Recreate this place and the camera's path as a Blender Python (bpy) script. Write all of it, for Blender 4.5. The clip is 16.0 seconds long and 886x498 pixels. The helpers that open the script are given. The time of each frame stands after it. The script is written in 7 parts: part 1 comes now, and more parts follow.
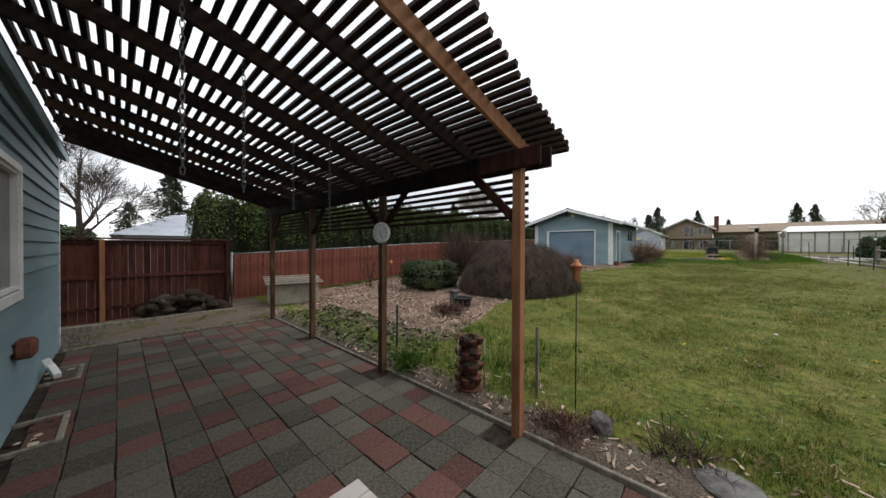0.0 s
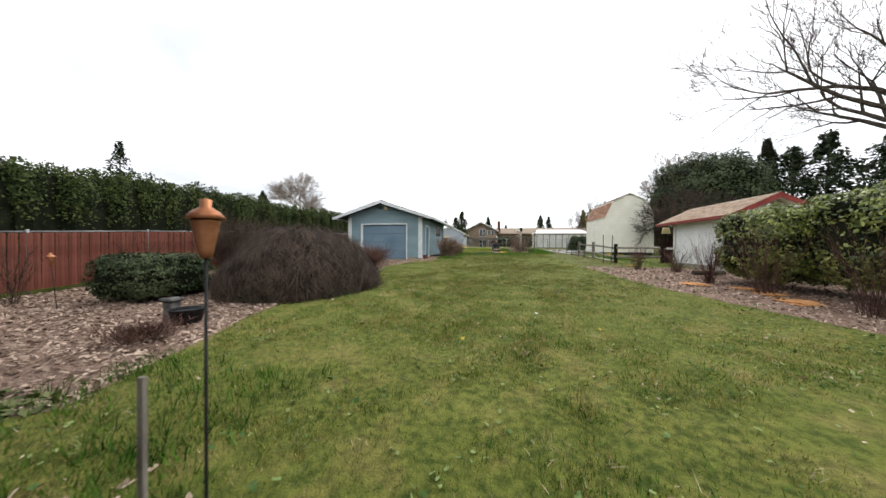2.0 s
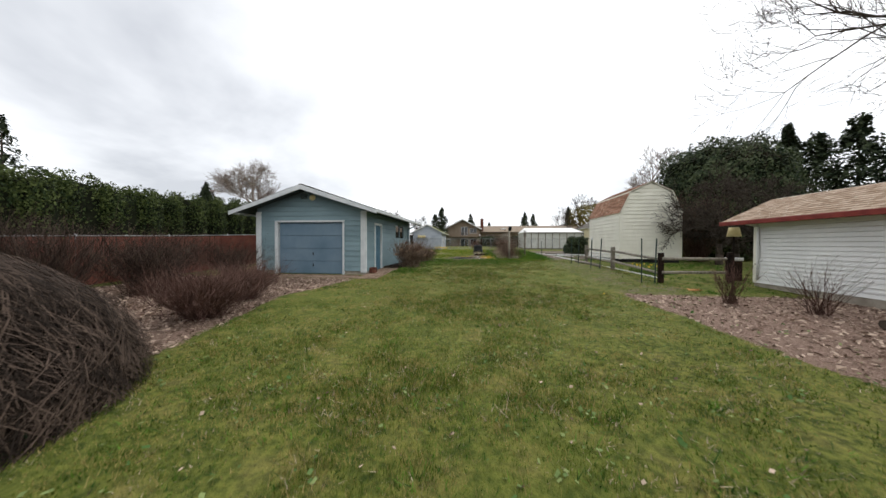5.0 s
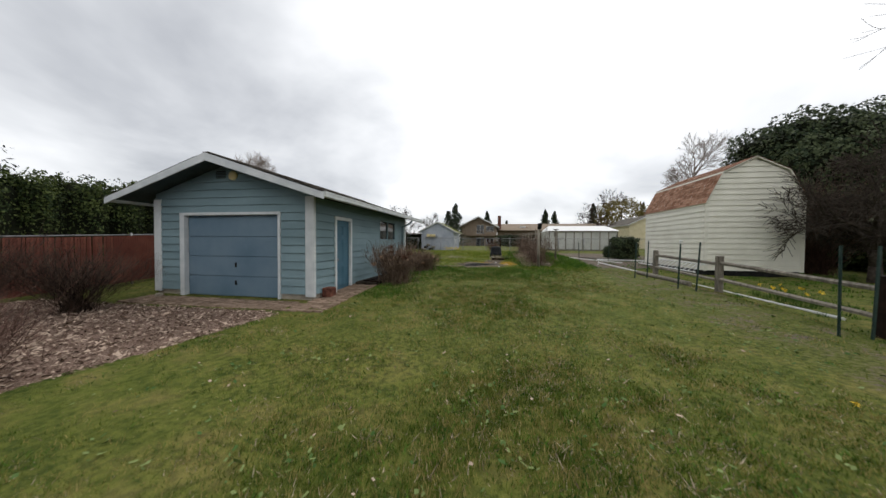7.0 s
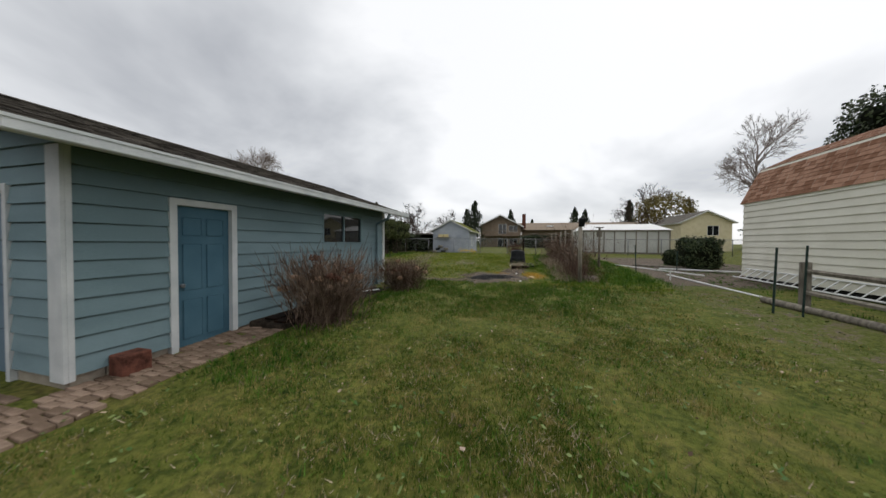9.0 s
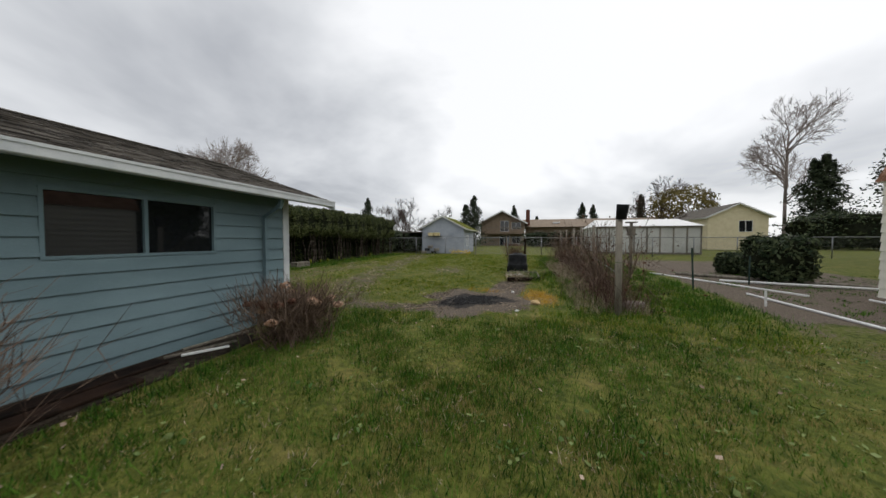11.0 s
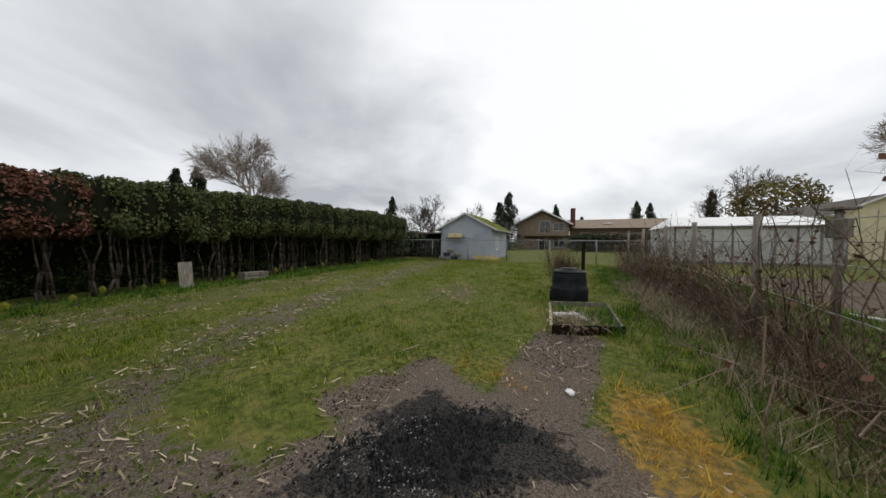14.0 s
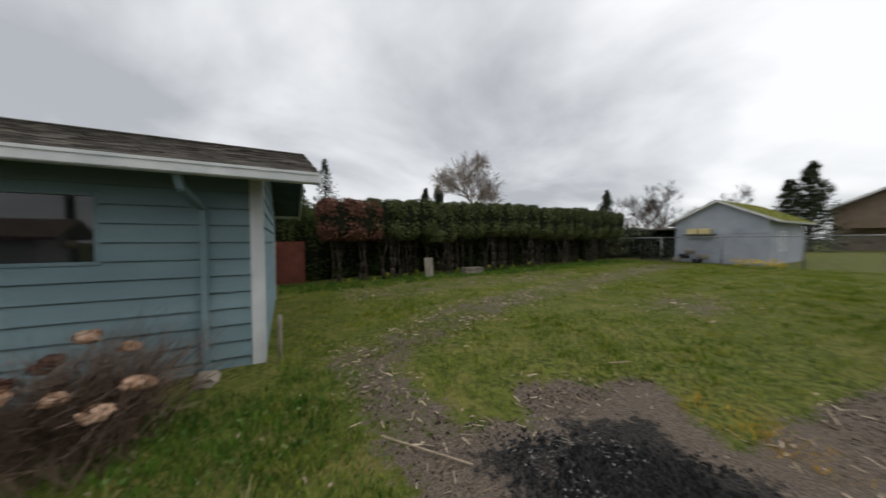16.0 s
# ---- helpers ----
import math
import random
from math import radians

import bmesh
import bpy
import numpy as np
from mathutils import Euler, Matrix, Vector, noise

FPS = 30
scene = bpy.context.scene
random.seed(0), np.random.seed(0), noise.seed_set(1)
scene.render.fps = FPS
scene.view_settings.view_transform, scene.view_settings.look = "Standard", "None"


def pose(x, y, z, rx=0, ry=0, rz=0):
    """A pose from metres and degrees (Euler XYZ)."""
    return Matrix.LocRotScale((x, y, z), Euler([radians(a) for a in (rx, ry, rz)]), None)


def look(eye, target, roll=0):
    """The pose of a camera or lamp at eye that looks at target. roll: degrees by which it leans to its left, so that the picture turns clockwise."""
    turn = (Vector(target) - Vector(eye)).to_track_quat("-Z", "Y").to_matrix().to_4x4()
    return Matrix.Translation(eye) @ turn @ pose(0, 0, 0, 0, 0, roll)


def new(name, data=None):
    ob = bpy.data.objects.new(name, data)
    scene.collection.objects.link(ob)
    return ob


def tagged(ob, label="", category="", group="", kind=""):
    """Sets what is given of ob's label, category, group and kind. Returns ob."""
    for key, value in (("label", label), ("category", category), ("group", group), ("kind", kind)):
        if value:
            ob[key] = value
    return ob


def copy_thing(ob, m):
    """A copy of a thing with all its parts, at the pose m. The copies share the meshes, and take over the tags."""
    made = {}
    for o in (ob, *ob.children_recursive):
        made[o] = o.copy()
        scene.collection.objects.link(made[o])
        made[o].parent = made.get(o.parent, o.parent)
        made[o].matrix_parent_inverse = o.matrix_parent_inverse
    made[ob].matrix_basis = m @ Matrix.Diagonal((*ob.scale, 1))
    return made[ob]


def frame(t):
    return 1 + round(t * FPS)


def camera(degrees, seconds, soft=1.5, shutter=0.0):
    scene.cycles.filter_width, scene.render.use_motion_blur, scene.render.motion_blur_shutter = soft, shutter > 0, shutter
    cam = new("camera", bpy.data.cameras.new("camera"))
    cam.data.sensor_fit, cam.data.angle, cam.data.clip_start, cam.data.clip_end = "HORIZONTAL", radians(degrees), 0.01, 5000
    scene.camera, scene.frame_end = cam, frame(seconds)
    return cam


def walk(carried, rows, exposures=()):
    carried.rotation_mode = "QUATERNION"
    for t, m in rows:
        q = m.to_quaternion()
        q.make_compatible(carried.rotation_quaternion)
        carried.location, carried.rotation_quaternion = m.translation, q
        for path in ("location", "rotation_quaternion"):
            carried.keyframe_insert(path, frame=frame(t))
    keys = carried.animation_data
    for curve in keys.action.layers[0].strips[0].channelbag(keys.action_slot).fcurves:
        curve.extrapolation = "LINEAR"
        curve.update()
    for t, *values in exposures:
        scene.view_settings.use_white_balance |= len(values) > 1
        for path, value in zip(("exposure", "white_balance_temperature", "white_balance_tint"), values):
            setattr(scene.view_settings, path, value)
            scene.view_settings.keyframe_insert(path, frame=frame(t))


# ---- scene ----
cam = camera(112.6, 16.0, 1.5, 0.15)
PATH = [
    (0, (1.441, -2.704, 1.893), (0.093, -1.227, 1.878), 0.2),
    (0.5, (1.552, -2.502, 1.869), (0.198, -1.03, 1.849), 0.1),
    (0.8, (1.539, -2.235, 1.85), (0.36, -0.62, 1.828), 0.2),
    (1, (1.526, -1.988, 1.847), (0.549, -0.243, 1.834), 0.2),
    (1.5, (1.567, -1.359, 1.744), (1.039, 0.57, 1.728), 0.2),
    (2, (1.57, -0.468, 1.573), (1.209, 1.499, 1.556), 0.3),
    (2.5, (1.623, 0.445, 1.571), (1.38, 2.431, 1.558), 0.3),
    (3, (1.613, 1.421, 1.66), (1.4, 3.41, 1.643), 0.3),
    (3.5, (1.606, 2.407, 1.726), (1.393, 4.395, 1.703), 0.3),
    (4, (1.682, 3.436, 1.8), (1.449, 5.422, 1.773), 0.2),
    (6.3, (1.531, 8.744, 2.214), (1.248, 10.723, 2.167), 0.5),
    (6.5, (1.523, 9.28, 2.212), (1.204, 11.254, 2.163), 0.5),
    (7, (1.489, 10.429, 2.247), (1.13, 12.396, 2.201), 0.4),
    (7.5, (1.549, 11.557, 2.291), (1.075, 13.5, 2.245), 0.4),
    (8, (1.587, 12.726, 2.34), (1.076, 14.659, 2.29), 0.5),
    (8.5, (1.616, 13.91, 2.366), (1.102, 15.842, 2.32), 0.4),
    (9, (1.641, 15.093, 2.371), (1.125, 17.025, 2.325), 0.4),
    (11.3, (1.792, 20.049, 2.533), (1.243, 21.971, 2.471), 0.1),
    (11.5, (1.792, 20.473, 2.515), (1.242, 22.395, 2.458), 0.2),
    (12, (1.789, 21.506, 2.536), (1.243, 23.428, 2.478), 0.3),
    (12.5, (1.71, 22.417, 2.541), (1.154, 24.337, 2.48), 0.3),
    (13, (1.569, 23.357, 2.529), (0.973, 25.265, 2.473), 0.4),
    (13.5, (1.476, 24.104, 2.554), (0.804, 25.987, 2.505), 0.4),
    (14, (1.387, 24.608, 2.572), (0.606, 26.448, 2.524), 0.5),
    (14.5, (1.388, 24.853, 2.579), (0.481, 26.635, 2.535), 0.5),
    (15, (1.451, 24.943, 2.585), (0.397, 26.642, 2.54), 0.4),
    (15.5, (1.488, 24.928, 2.576), (0.277, 26.519, 2.53), 0.4),
    (15.6, (1.478, 24.9, 2.583), (0.208, 26.444, 2.536), 0.5),
    (15.7, (1.463, 24.853, 2.592), (0.109, 26.324, 2.537), 0.4),
    (15.8, (1.441, 24.78, 2.589), (-0.049, 26.113, 2.53), 0.3),
    (15.9, (1.452, 24.725, 2.581), (-0.155, 25.914, 2.519), 0.1),
    (16, (1.495, 24.674, 2.559), (-0.268, 25.617, 2.506), -0.2),
]
walk(cam, [(t, look(eye, target, roll)) for t, eye, target, roll in PATH], [(0.0, 0.1), (1.5, 0.5), (3.5, 0.32), (5.2, 0.02), (7.0, -0.3), (9.0, -0.5), (11.5, -0.5), (16.0, -0.5)])

# ---------------------------------------------------------------- sky and light
SUN_DIR = Vector((0.35, 0.55, 0.75)).normalized()
world = bpy.data.worlds.new("overcast_sky")
scene.world = world
world.use_nodes = True
wn, wl = world.node_tree.nodes, world.node_tree.links
wn.clear()
w_out = wn.new("ShaderNodeOutputWorld")
w_bg = wn.new("ShaderNodeBackground")
w_sky = wn.new("ShaderNodeTexSky")
w_sky.sky_type, w_sky.sun_disc = "NISHITA", False
w_sky.sun_elevation, w_sky.sun_rotation = math.asin(SUN_DIR.z), math.atan2(SUN_DIR.x, SUN_DIR.y)
w_tc = wn.new("ShaderNodeTexCoord")
w_sep = wn.new("ShaderNodeSeparateXYZ")
wl.new(w_tc.outputs["Generated"], w_sep.inputs[0])


def wmath(op, a, b):
    n = wn.new("ShaderNodeMath")
    n.operation = op
    for i, v in enumerate((a, b)):
        if isinstance(v, (int, float)):
            n.inputs[i].default_value = v
        else:
            wl.new(v, n.inputs[i])
    return n.outputs[0]


w_den = wmath("ADD", wmath("MAXIMUM", w_sep.outputs[2], 0.0), 0.22)
w_comb = wn.new("ShaderNodeCombineXYZ")
wl.new(wmath("ADD", wmath("DIVIDE", w_sep.outputs[0], w_den), 0.36), w_comb.inputs[0])
wl.new(wmath("ADD", wmath("DIVIDE", w_sep.outputs[1], w_den), 0.34), w_comb.inputs[1])
w_n = wn.new("ShaderNodeTexNoise")
w_n.inputs["Scale"].default_value, w_n.inputs["Detail"].default_value = 0.62, 6.0
w_n.inputs["Roughness"].default_value = 0.52
w_n.inputs["Distortion"].default_value = 0.35
wl.new(w_comb.outputs[0], w_n.inputs["Vector"])
w_r = wn.new("ShaderNodeValToRGB")
e = w_r.color_ramp.elements
e[0].position, e[0].color = 0.31, (0.56, 0.58, 0.62, 1)
e[1].position, e[1].color = 0.57, (1.2, 1.21, 1.23, 1)
m_ = e.new(0.45)
m_.color = (0.88, 0.90, 0.93, 1)
# heavier cloud to the west, thin bright cloud to the east
w_lean = wmath("MULTIPLY", wmath("MINIMUM", wmath("MAXIMUM", wmath("ADD", wmath("DIVIDE", w_sep.outputs[0], w_den), 0.66), -1.0), 0.6), wmath("MULTIPLY", wmath("MINIMUM", wmath("MAXIMUM", w_sep.outputs[2], 0.0), 0.3), 0.62))
wl.new(wmath("ADD", w_n.outputs["Fac"], w_lean), w_r.inputs[0])
w_sk = wn.new("ShaderNodeVectorMath")
w_sk.operation = "SCALE"
w_sk.inputs["Scale"].default_value = 0.08
wl.new(w_sky.outputs[0], w_sk.inputs[0])
w_mix = wn.new("ShaderNodeMix")
w_mix.data_type = "RGBA"
w_mix.inputs["Factor"].default_value = 0.9
wl.new(w_sk.outputs[0], w_mix.inputs["A"])
wl.new(w_r.outputs[0], w_mix.inputs["B"])
wl.new(w_mix.outputs["Result"], w_bg.inputs["Color"])
w_bg.inputs["Strength"].default_value = 1.25
wl.new(w_bg.outputs[0], w_out.inputs[0])

sun = new("sun", bpy.data.lights.new("sun", "SUN"))
sun.data.energy, sun.data.angle, sun.data.color = 0.9, radians(25), (1.0, 0.96, 0.9)
sun.matrix_world = look((0, 0, 60), Vector((0, 0, 60)) - SUN_DIR)


# ---------------------------------------------------------------- materials
def M(name, c1, c2, scale=6.0, rough=0.8, bump=0.25, fine=60.0, island=0.0, rand=0.0, metal=0.0, stretch=(1, 1, 1), c3=None, dist=0.01, spec=0.1):
    m = bpy.data.materials.new(name)
    m.use_nodes = True
    n, l = m.node_tree.nodes, m.node_tree.links
    b = n["Principled BSDF"]
    b.inputs["Roughness"].default_value, b.inputs["Metallic"].default_value = rough, metal
    b.inputs["Specular IOR Level"].default_value = spec
    tc = n.new("ShaderNodeTexCoord")
    mp = n.new("ShaderNodeMapping")
    mp.inputs["Scale"].default_value = stretch
    l.new(tc.outputs["Object"], mp.inputs[0])
    big, small = n.new("ShaderNodeTexNoise"), n.new("ShaderNodeTexNoise")
    big.inputs["Scale"].default_value, big.inputs["Detail"].default_value = scale, 5
    small.inputs["Scale"].default_value, small.inputs["Detail"].default_value = fine, 4
    l.new(mp.outputs[0], big.inputs["Vector"])
    l.new(mp.outputs[0], small.inputs["Vector"])
    ramp = n.new("ShaderNodeValToRGB")
    ramp.color_ramp.elements[0].position, ramp.color_ramp.elements[1].position = 0.32, 0.68
    ramp.color_ramp.elements[0].color, ramp.color_ramp.elements[1].color = (*c1, 1), (*c2, 1)
    if c3:
        k = ramp.color_ramp.elements.new(0.5)
        k.color = (*c3, 1)
    fac = big.outputs["Fac"]
    if island or rand:
        src = n.new("ShaderNodeNewGeometry").outputs["Random Per Island"] if island else n.new("ShaderNodeObjectInfo").outputs["Random"]
        ad = n.new("ShaderNodeMath")
        ad.operation = "MULTIPLY_ADD"
        l.new(src, ad.inputs[0])
        ad.inputs[1].default_value = island or rand
        sub = n.new("ShaderNodeMath")
        sub.operation = "SUBTRACT"
        l.new(fac, sub.inputs[0])
        sub.inputs[1].default_value = (island or rand) / 2
        l.new(sub.outputs[0], ad.inputs[2])
        fac = ad.outputs[0]
    mx = n.new("ShaderNodeMath")
    mx.operation = "MULTIPLY_ADD"
    l.new(small.outputs["Fac"], mx.inputs[0])
    mx.inputs[1].default_value = 0.3
    sb = n.new("ShaderNodeMath")
    sb.operation = "SUBTRACT"
    l.new(fac, sb.inputs[0])
    sb.inputs[1].default_value = 0.15
    l.new(sb.outputs[0], mx.inputs[2])
    l.new(mx.outputs[0], ramp.inputs[0])
    l.new(ramp.outputs[0], b.inputs["Base Color"])
    if bump:
        bp = n.new("ShaderNodeBump")
        bp.inputs["Strength"].default_value, bp.inputs["Distance"].default_value = bump, dist
        l.new(small.outputs["Fac"], bp.inputs["Height"])
        l.new(bp.outputs[0], b.inputs["Normal"])
    return m


GREY_GRASS = M("grass_blades", (0.050, 0.098, 0.012), (0.38, 0.30, 0.12), 5.5, 0.7, 0, 16.0, island=0.45, c3=(0.162, 0.185, 0.034), spec=0.05)
GARDEN_GRASS = M("young_grass_blades", (0.055, 0.12, 0.008), (0.33, 0.32, 0.07), 3.5, 0.7, 0, 10.0, island=0.5, c3=(0.165, 0.235, 0.02), spec=0.05)
LUSH_GRASS = M("lush_grass_blades", (0.016, 0.062, 0.008), (0.10, 0.205, 0.024), 1.2, 0.6, 0, island=0.7)
WEED = M("pale_green_weed_leaves", (0.06, 0.12, 0.03), (0.20, 0.25, 0.09), 3, 0.6, 0, island=0.6)
DRY_GRASS = M("yellow_dead_grass", (0.40, 0.22, 0.02), (0.66, 0.42, 0.06), 2, 0.8, 0, island=0.5)
CHAIN = M("dark_chain_steel", (0.05, 0.05, 0.05), (0.14, 0.14, 0.14), 8, 0.5, 0, metal=0.6)
STRAW = M("straw", (0.2, 0.155, 0.1), (0.5, 0.41, 0.3), 3, 0.85, 0, island=0.5)
CHIP = M("wood_chips", (0.12, 0.08, 0.058), (0.5, 0.385, 0.30), 2, 0.9, 0, island=0.7)
# near-black timber; on the pergola its shade is painted into the colour
DARK_WOOD = M("near_black_timber", (0.007, 0.0045, 0.0035), (0.03, 0.0165, 0.011), 5, 0.75, 0.4, 40, rand=0.3, stretch=(1, 1, 1))
# bright brown; on the pergola it paints the end post and rafter lit
BRIGHT_WOOD = M("bright_brown_timber", (0.20, 0.085, 0.04), (0.33, 0.16, 0.085), 4, 0.65, 0.3, 50, stretch=(3, 3, 0.5), rand=0.15)
FENCE_WOOD = M("red_brown_fence_board", (0.032, 0.012, 0.009), (0.085, 0.03, 0.021), 3, 0.8, 0.4, 45, rand=0.35, stretch=(4, 4, 0.6))
GREY_WOOD = M("weathered_grey_wood", (0.13, 0.115, 0.095), (0.30, 0.27, 0.22), 5, 0.85, 0.5, 50, rand=0.2, stretch=(3, 3, 0.6))
DECK = M("grey_painted_boards", (0.40, 0.36, 0.33), (0.52, 0.48, 0.45), 5, 0.7, 0.25, 60, rand=0.15)
SLAT_RED = M("red_fence_slats", (0.115, 0.038, 0.027), (0.20, 0.072, 0.05), 1.5, 0.6, 0.15, 50, rand=0.25)
STEEL = M("galvanised_steel", (0.17, 0.175, 0.18), (0.32, 0.325, 0.33), 6, 0.4, 0.05, 60, metal=0.8)
WIRE = M("galvanised_wire", (0.25, 0.26, 0.26), (0.4, 0.41, 0.41), 6, 0.5, 0, metal=0.5)
SIDING = M("blue_green_painted_siding", (0.155, 0.226, 0.25), (0.205, 0.29, 0.316), 1.3, 0.55, 0.12, 45, rand=0.12, stretch=(0.6, 0.6, 2))
# siding teal darkened: shade under the eaves is put into the colour
SOFFIT = M("teal_soffit_shade_tone", (0.04, 0.06, 0.064), (0.065, 0.092, 0.098), 3, 0.7, 0.15, 45)
# middle tone between the pergola's lit and shaded timber colours
POST_WOOD = M("pergola_post_mid_tone", (0.045, 0.025, 0.016), (0.13, 0.075, 0.047), 4, 0.7, 0.3, 50, stretch=(3, 3, 0.5), rand=0.15)
DOOR_BLUE = M("slate_blue_door_paint", (0.06, 0.135, 0.185), (0.085, 0.17, 0.225), 2, 0.5, 0.08, 50)
GDOOR = M("faded_blue_garage_door", (0.105, 0.165, 0.22), (0.155, 0.22, 0.275), 1.2, 0.5, 0.08, 60, rand=0.1)
TRIM = M("pale_grey_trim_paint", (0.50, 0.53, 0.54), (0.64, 0.66, 0.66), 3, 0.5, 0.08, 60, rand=0.08)
WHITE = M("white_trim_paint", (0.68, 0.68, 0.66), (0.80, 0.80, 0.79), 3, 0.5, 0.06, 60)
SHINGLE = M("weathered_grey_shingle", (0.045, 0.04, 0.034), (0.15, 0.135, 0.115), 7, 0.9, 0.5, 60, island=0.7)
CEDAR_ROOF = M("orange_brown_shingle", (0.20, 0.10, 0.06), (0.38, 0.22, 0.15), 6, 0.85, 0.4, 60, island=0.55)
TAN_ROOF = M("tan_shingle", (0.27, 0.19, 0.13), (0.43, 0.33, 0.25), 6, 0.85, 0.4, 60, island=0.55)
CREAM = M("cream_painted_siding", (0.70, 0.68, 0.58), (0.79, 0.77, 0.67), 1.5, 0.55, 0.1, 45, rand=0.08)
WHITE_SIDING = M("white_lap_siding", (0.70, 0.70, 0.68), (0.80, 0.80, 0.78), 1.5, 0.5, 0.08, 50, rand=0.08)
RED_TRIM = M("dark_red_trim", (0.16, 0.03, 0.025), (0.24, 0.05, 0.04), 4, 0.5, 0.1, 50)
CONCRETE = M("concrete", (0.24, 0.21, 0.17), (0.38, 0.34, 0.28), 4, 0.9, 0.4, 70)
PAVER_GREY = M("grey_aggregate_paver", (0.048, 0.045, 0.036), (0.125, 0.115, 0.092), 45, 0.8, 0.9, 110, rand=0.25, dist=0.006)
PAVER_RED = M("red_aggregate_paver", (0.070, 0.036, 0.030), (0.15, 0.076, 0.062), 45, 0.8, 0.9, 110, rand=0.25, dist=0.006)
PATH_BRICK = M("worn_path_brick", (0.17, 0.12, 0.085), (0.33, 0.24, 0.18), 9, 0.9, 0.6, 60, rand=0.4)
SOIL = M("dark_soil", (0.025, 0.02, 0.015), (0.07, 0.055, 0.042), 10, 0.95, 0.9, 70, dist=0.03)
CRUMB = M("soil_crumbs", (0.035, 0.026, 0.02), (0.17, 0.135, 0.105), 6, 0.95, 0, island=0.7)
CHARCOAL = M("charcoal", (0.004, 0.004, 0.004), (0.045, 0.044, 0.045), 12, 0.6, 0.8, 60, island=0.8, spec=0.35)
ASH = M("pale_ash", (0.12, 0.115, 0.11), (0.28, 0.27, 0.26), 12, 0.95, 0.5, 60)
BARK = M("grey_brown_bark", (0.028, 0.021, 0.017), (0.09, 0.074, 0.058), 8, 0.9, 0.6, 40)
BIRCH = M("pale_birch_bark", (0.16, 0.12, 0.10), (0.36, 0.31, 0.28), 5, 0.85, 0.4, 40)
TWIG = M("brown_twigs", (0.018, 0.013, 0.010), (0.105, 0.075, 0.058), 3, 0.85, 0, island=0.6)
CANE = M("brown_berry_canes", (0.075, 0.05, 0.038), (0.25, 0.18, 0.135), 3, 0.85, 0, island=0.7)
RED_TWIG = M("reddish_twigs", (0.06, 0.034, 0.027), (0.17, 0.098, 0.078), 3, 0.85, 0, island=0.5)
HEDGE_LEAF = M("arborvitae_leaves", (0.018, 0.032, 0.010), (0.082, 0.105, 0.030), 1.5, 0.6, 0, island=0.6)
HEDGE2_LEAF = M("dull_green_hedge_leaves", (0.035, 0.05, 0.018), (0.13, 0.145, 0.055), 1.5, 0.6, 0, island=0.6)
DEAD_LEAF = M("rust_brown_dead_leaves", (0.07, 0.03, 0.022), (0.19, 0.095, 0.065), 2, 0.8, 0, island=0.6)
LAUREL = M("glossy_laurel_leaves", (0.04, 0.07, 0.012), (0.25, 0.28, 0.06), 2, 0.35, 0, island=0.7, spec=0.5)
EVERGREEN = M("dark_evergreen_leaves", (0.02, 0.034, 0.016), (0.085, 0.105, 0.05), 0.8, 0.55, 0, island=0.6)
CONIFER = M("conifer_needles", (0.013, 0.022, 0.011), (0.058, 0.074, 0.038), 0.5, 0.7, 0, island=0.6)
OLIVE = M("olive_spring_leaves", (0.09, 0.075, 0.02), (0.2, 0.16, 0.05), 0.8, 0.7, 0, island=0.6)
# near-black: the shade deep inside foliage, painted on solid cores
CORE = M("painted_foliage_shade", (0.006, 0.008, 0.004), (0.016, 0.019, 0.009), 3, 0.95, 0.3, 20)
# dark brown with the shade between the twigs put into the colour
TWIG_CORE = M("twig_shade_core", (0.010, 0.009, 0.007), (0.034, 0.027, 0.021), 6, 0.95, 0.9, 40, dist=0.05)
TERRACOTTA = M("terracotta", (0.05, 0.022, 0.016), (0.20, 0.08, 0.056), 8, 0.8, 0.3, 60)
COPPER = M("aged_copper", (0.28, 0.11, 0.05), (0.45, 0.2, 0.10), 8, 0.4, 0.1, 50, metal=0.6)
BLACK_IRON = M("black_iron", (0.012, 0.012, 0.012), (0.03, 0.03, 0.03), 8, 0.5, 0.1, 60)
BLACK_PLASTIC = M("black_plastic", (0.010, 0.011, 0.012), (0.022, 0.023, 0.025), 8, 0.4, 0.06, 60)
ROCK = M("rough_dark_stone", (0.06, 0.058, 0.055), (0.18, 0.175, 0.165), 9, 0.9, 0.8, 50, rand=0.3)
WHITE_PLASTIC = M("white_plastic", (0.72, 0.72, 0.7), (0.8, 0.8, 0.79), 5, 0.4, 0.05, 50)
GREEN_STEEL = M("dark_green_painted_steel", (0.02, 0.04, 0.035), (0.045, 0.07, 0.06), 6, 0.5, 0.1, 60)
ORANGE_DUST = M("orange_sawdust", (0.42, 0.19, 0.07), (0.58, 0.31, 0.14), 9, 0.95, 0.7, 70, dist=0.02)
BREAD = M("pale_tan_loaf", (0.5, 0.34, 0.16), (0.68, 0.5, 0.28), 6, 0.8, 0.2, 40)
YELLOW_WALL = M("yellow_house_paint", (0.60, 0.53, 0.34), (0.68, 0.61, 0.42), 2, 0.6, 0.1, 40)
TAN_WALL = M("tan_brown_house_paint", (0.20, 0.155, 0.11), (0.27, 0.21, 0.155), 2, 0.7, 0.1, 40)
GREYBLUE = M("pale_grey_blue_paint", (0.30, 0.33, 0.38), (0.40, 0.43, 0.48), 1.5, 0.6, 0.15, 40)
GREEN_MOSS = M("green_moss", (0.09, 0.11, 0.012), (0.2, 0.2, 0.03), 9, 0.95, 0.6, 60)
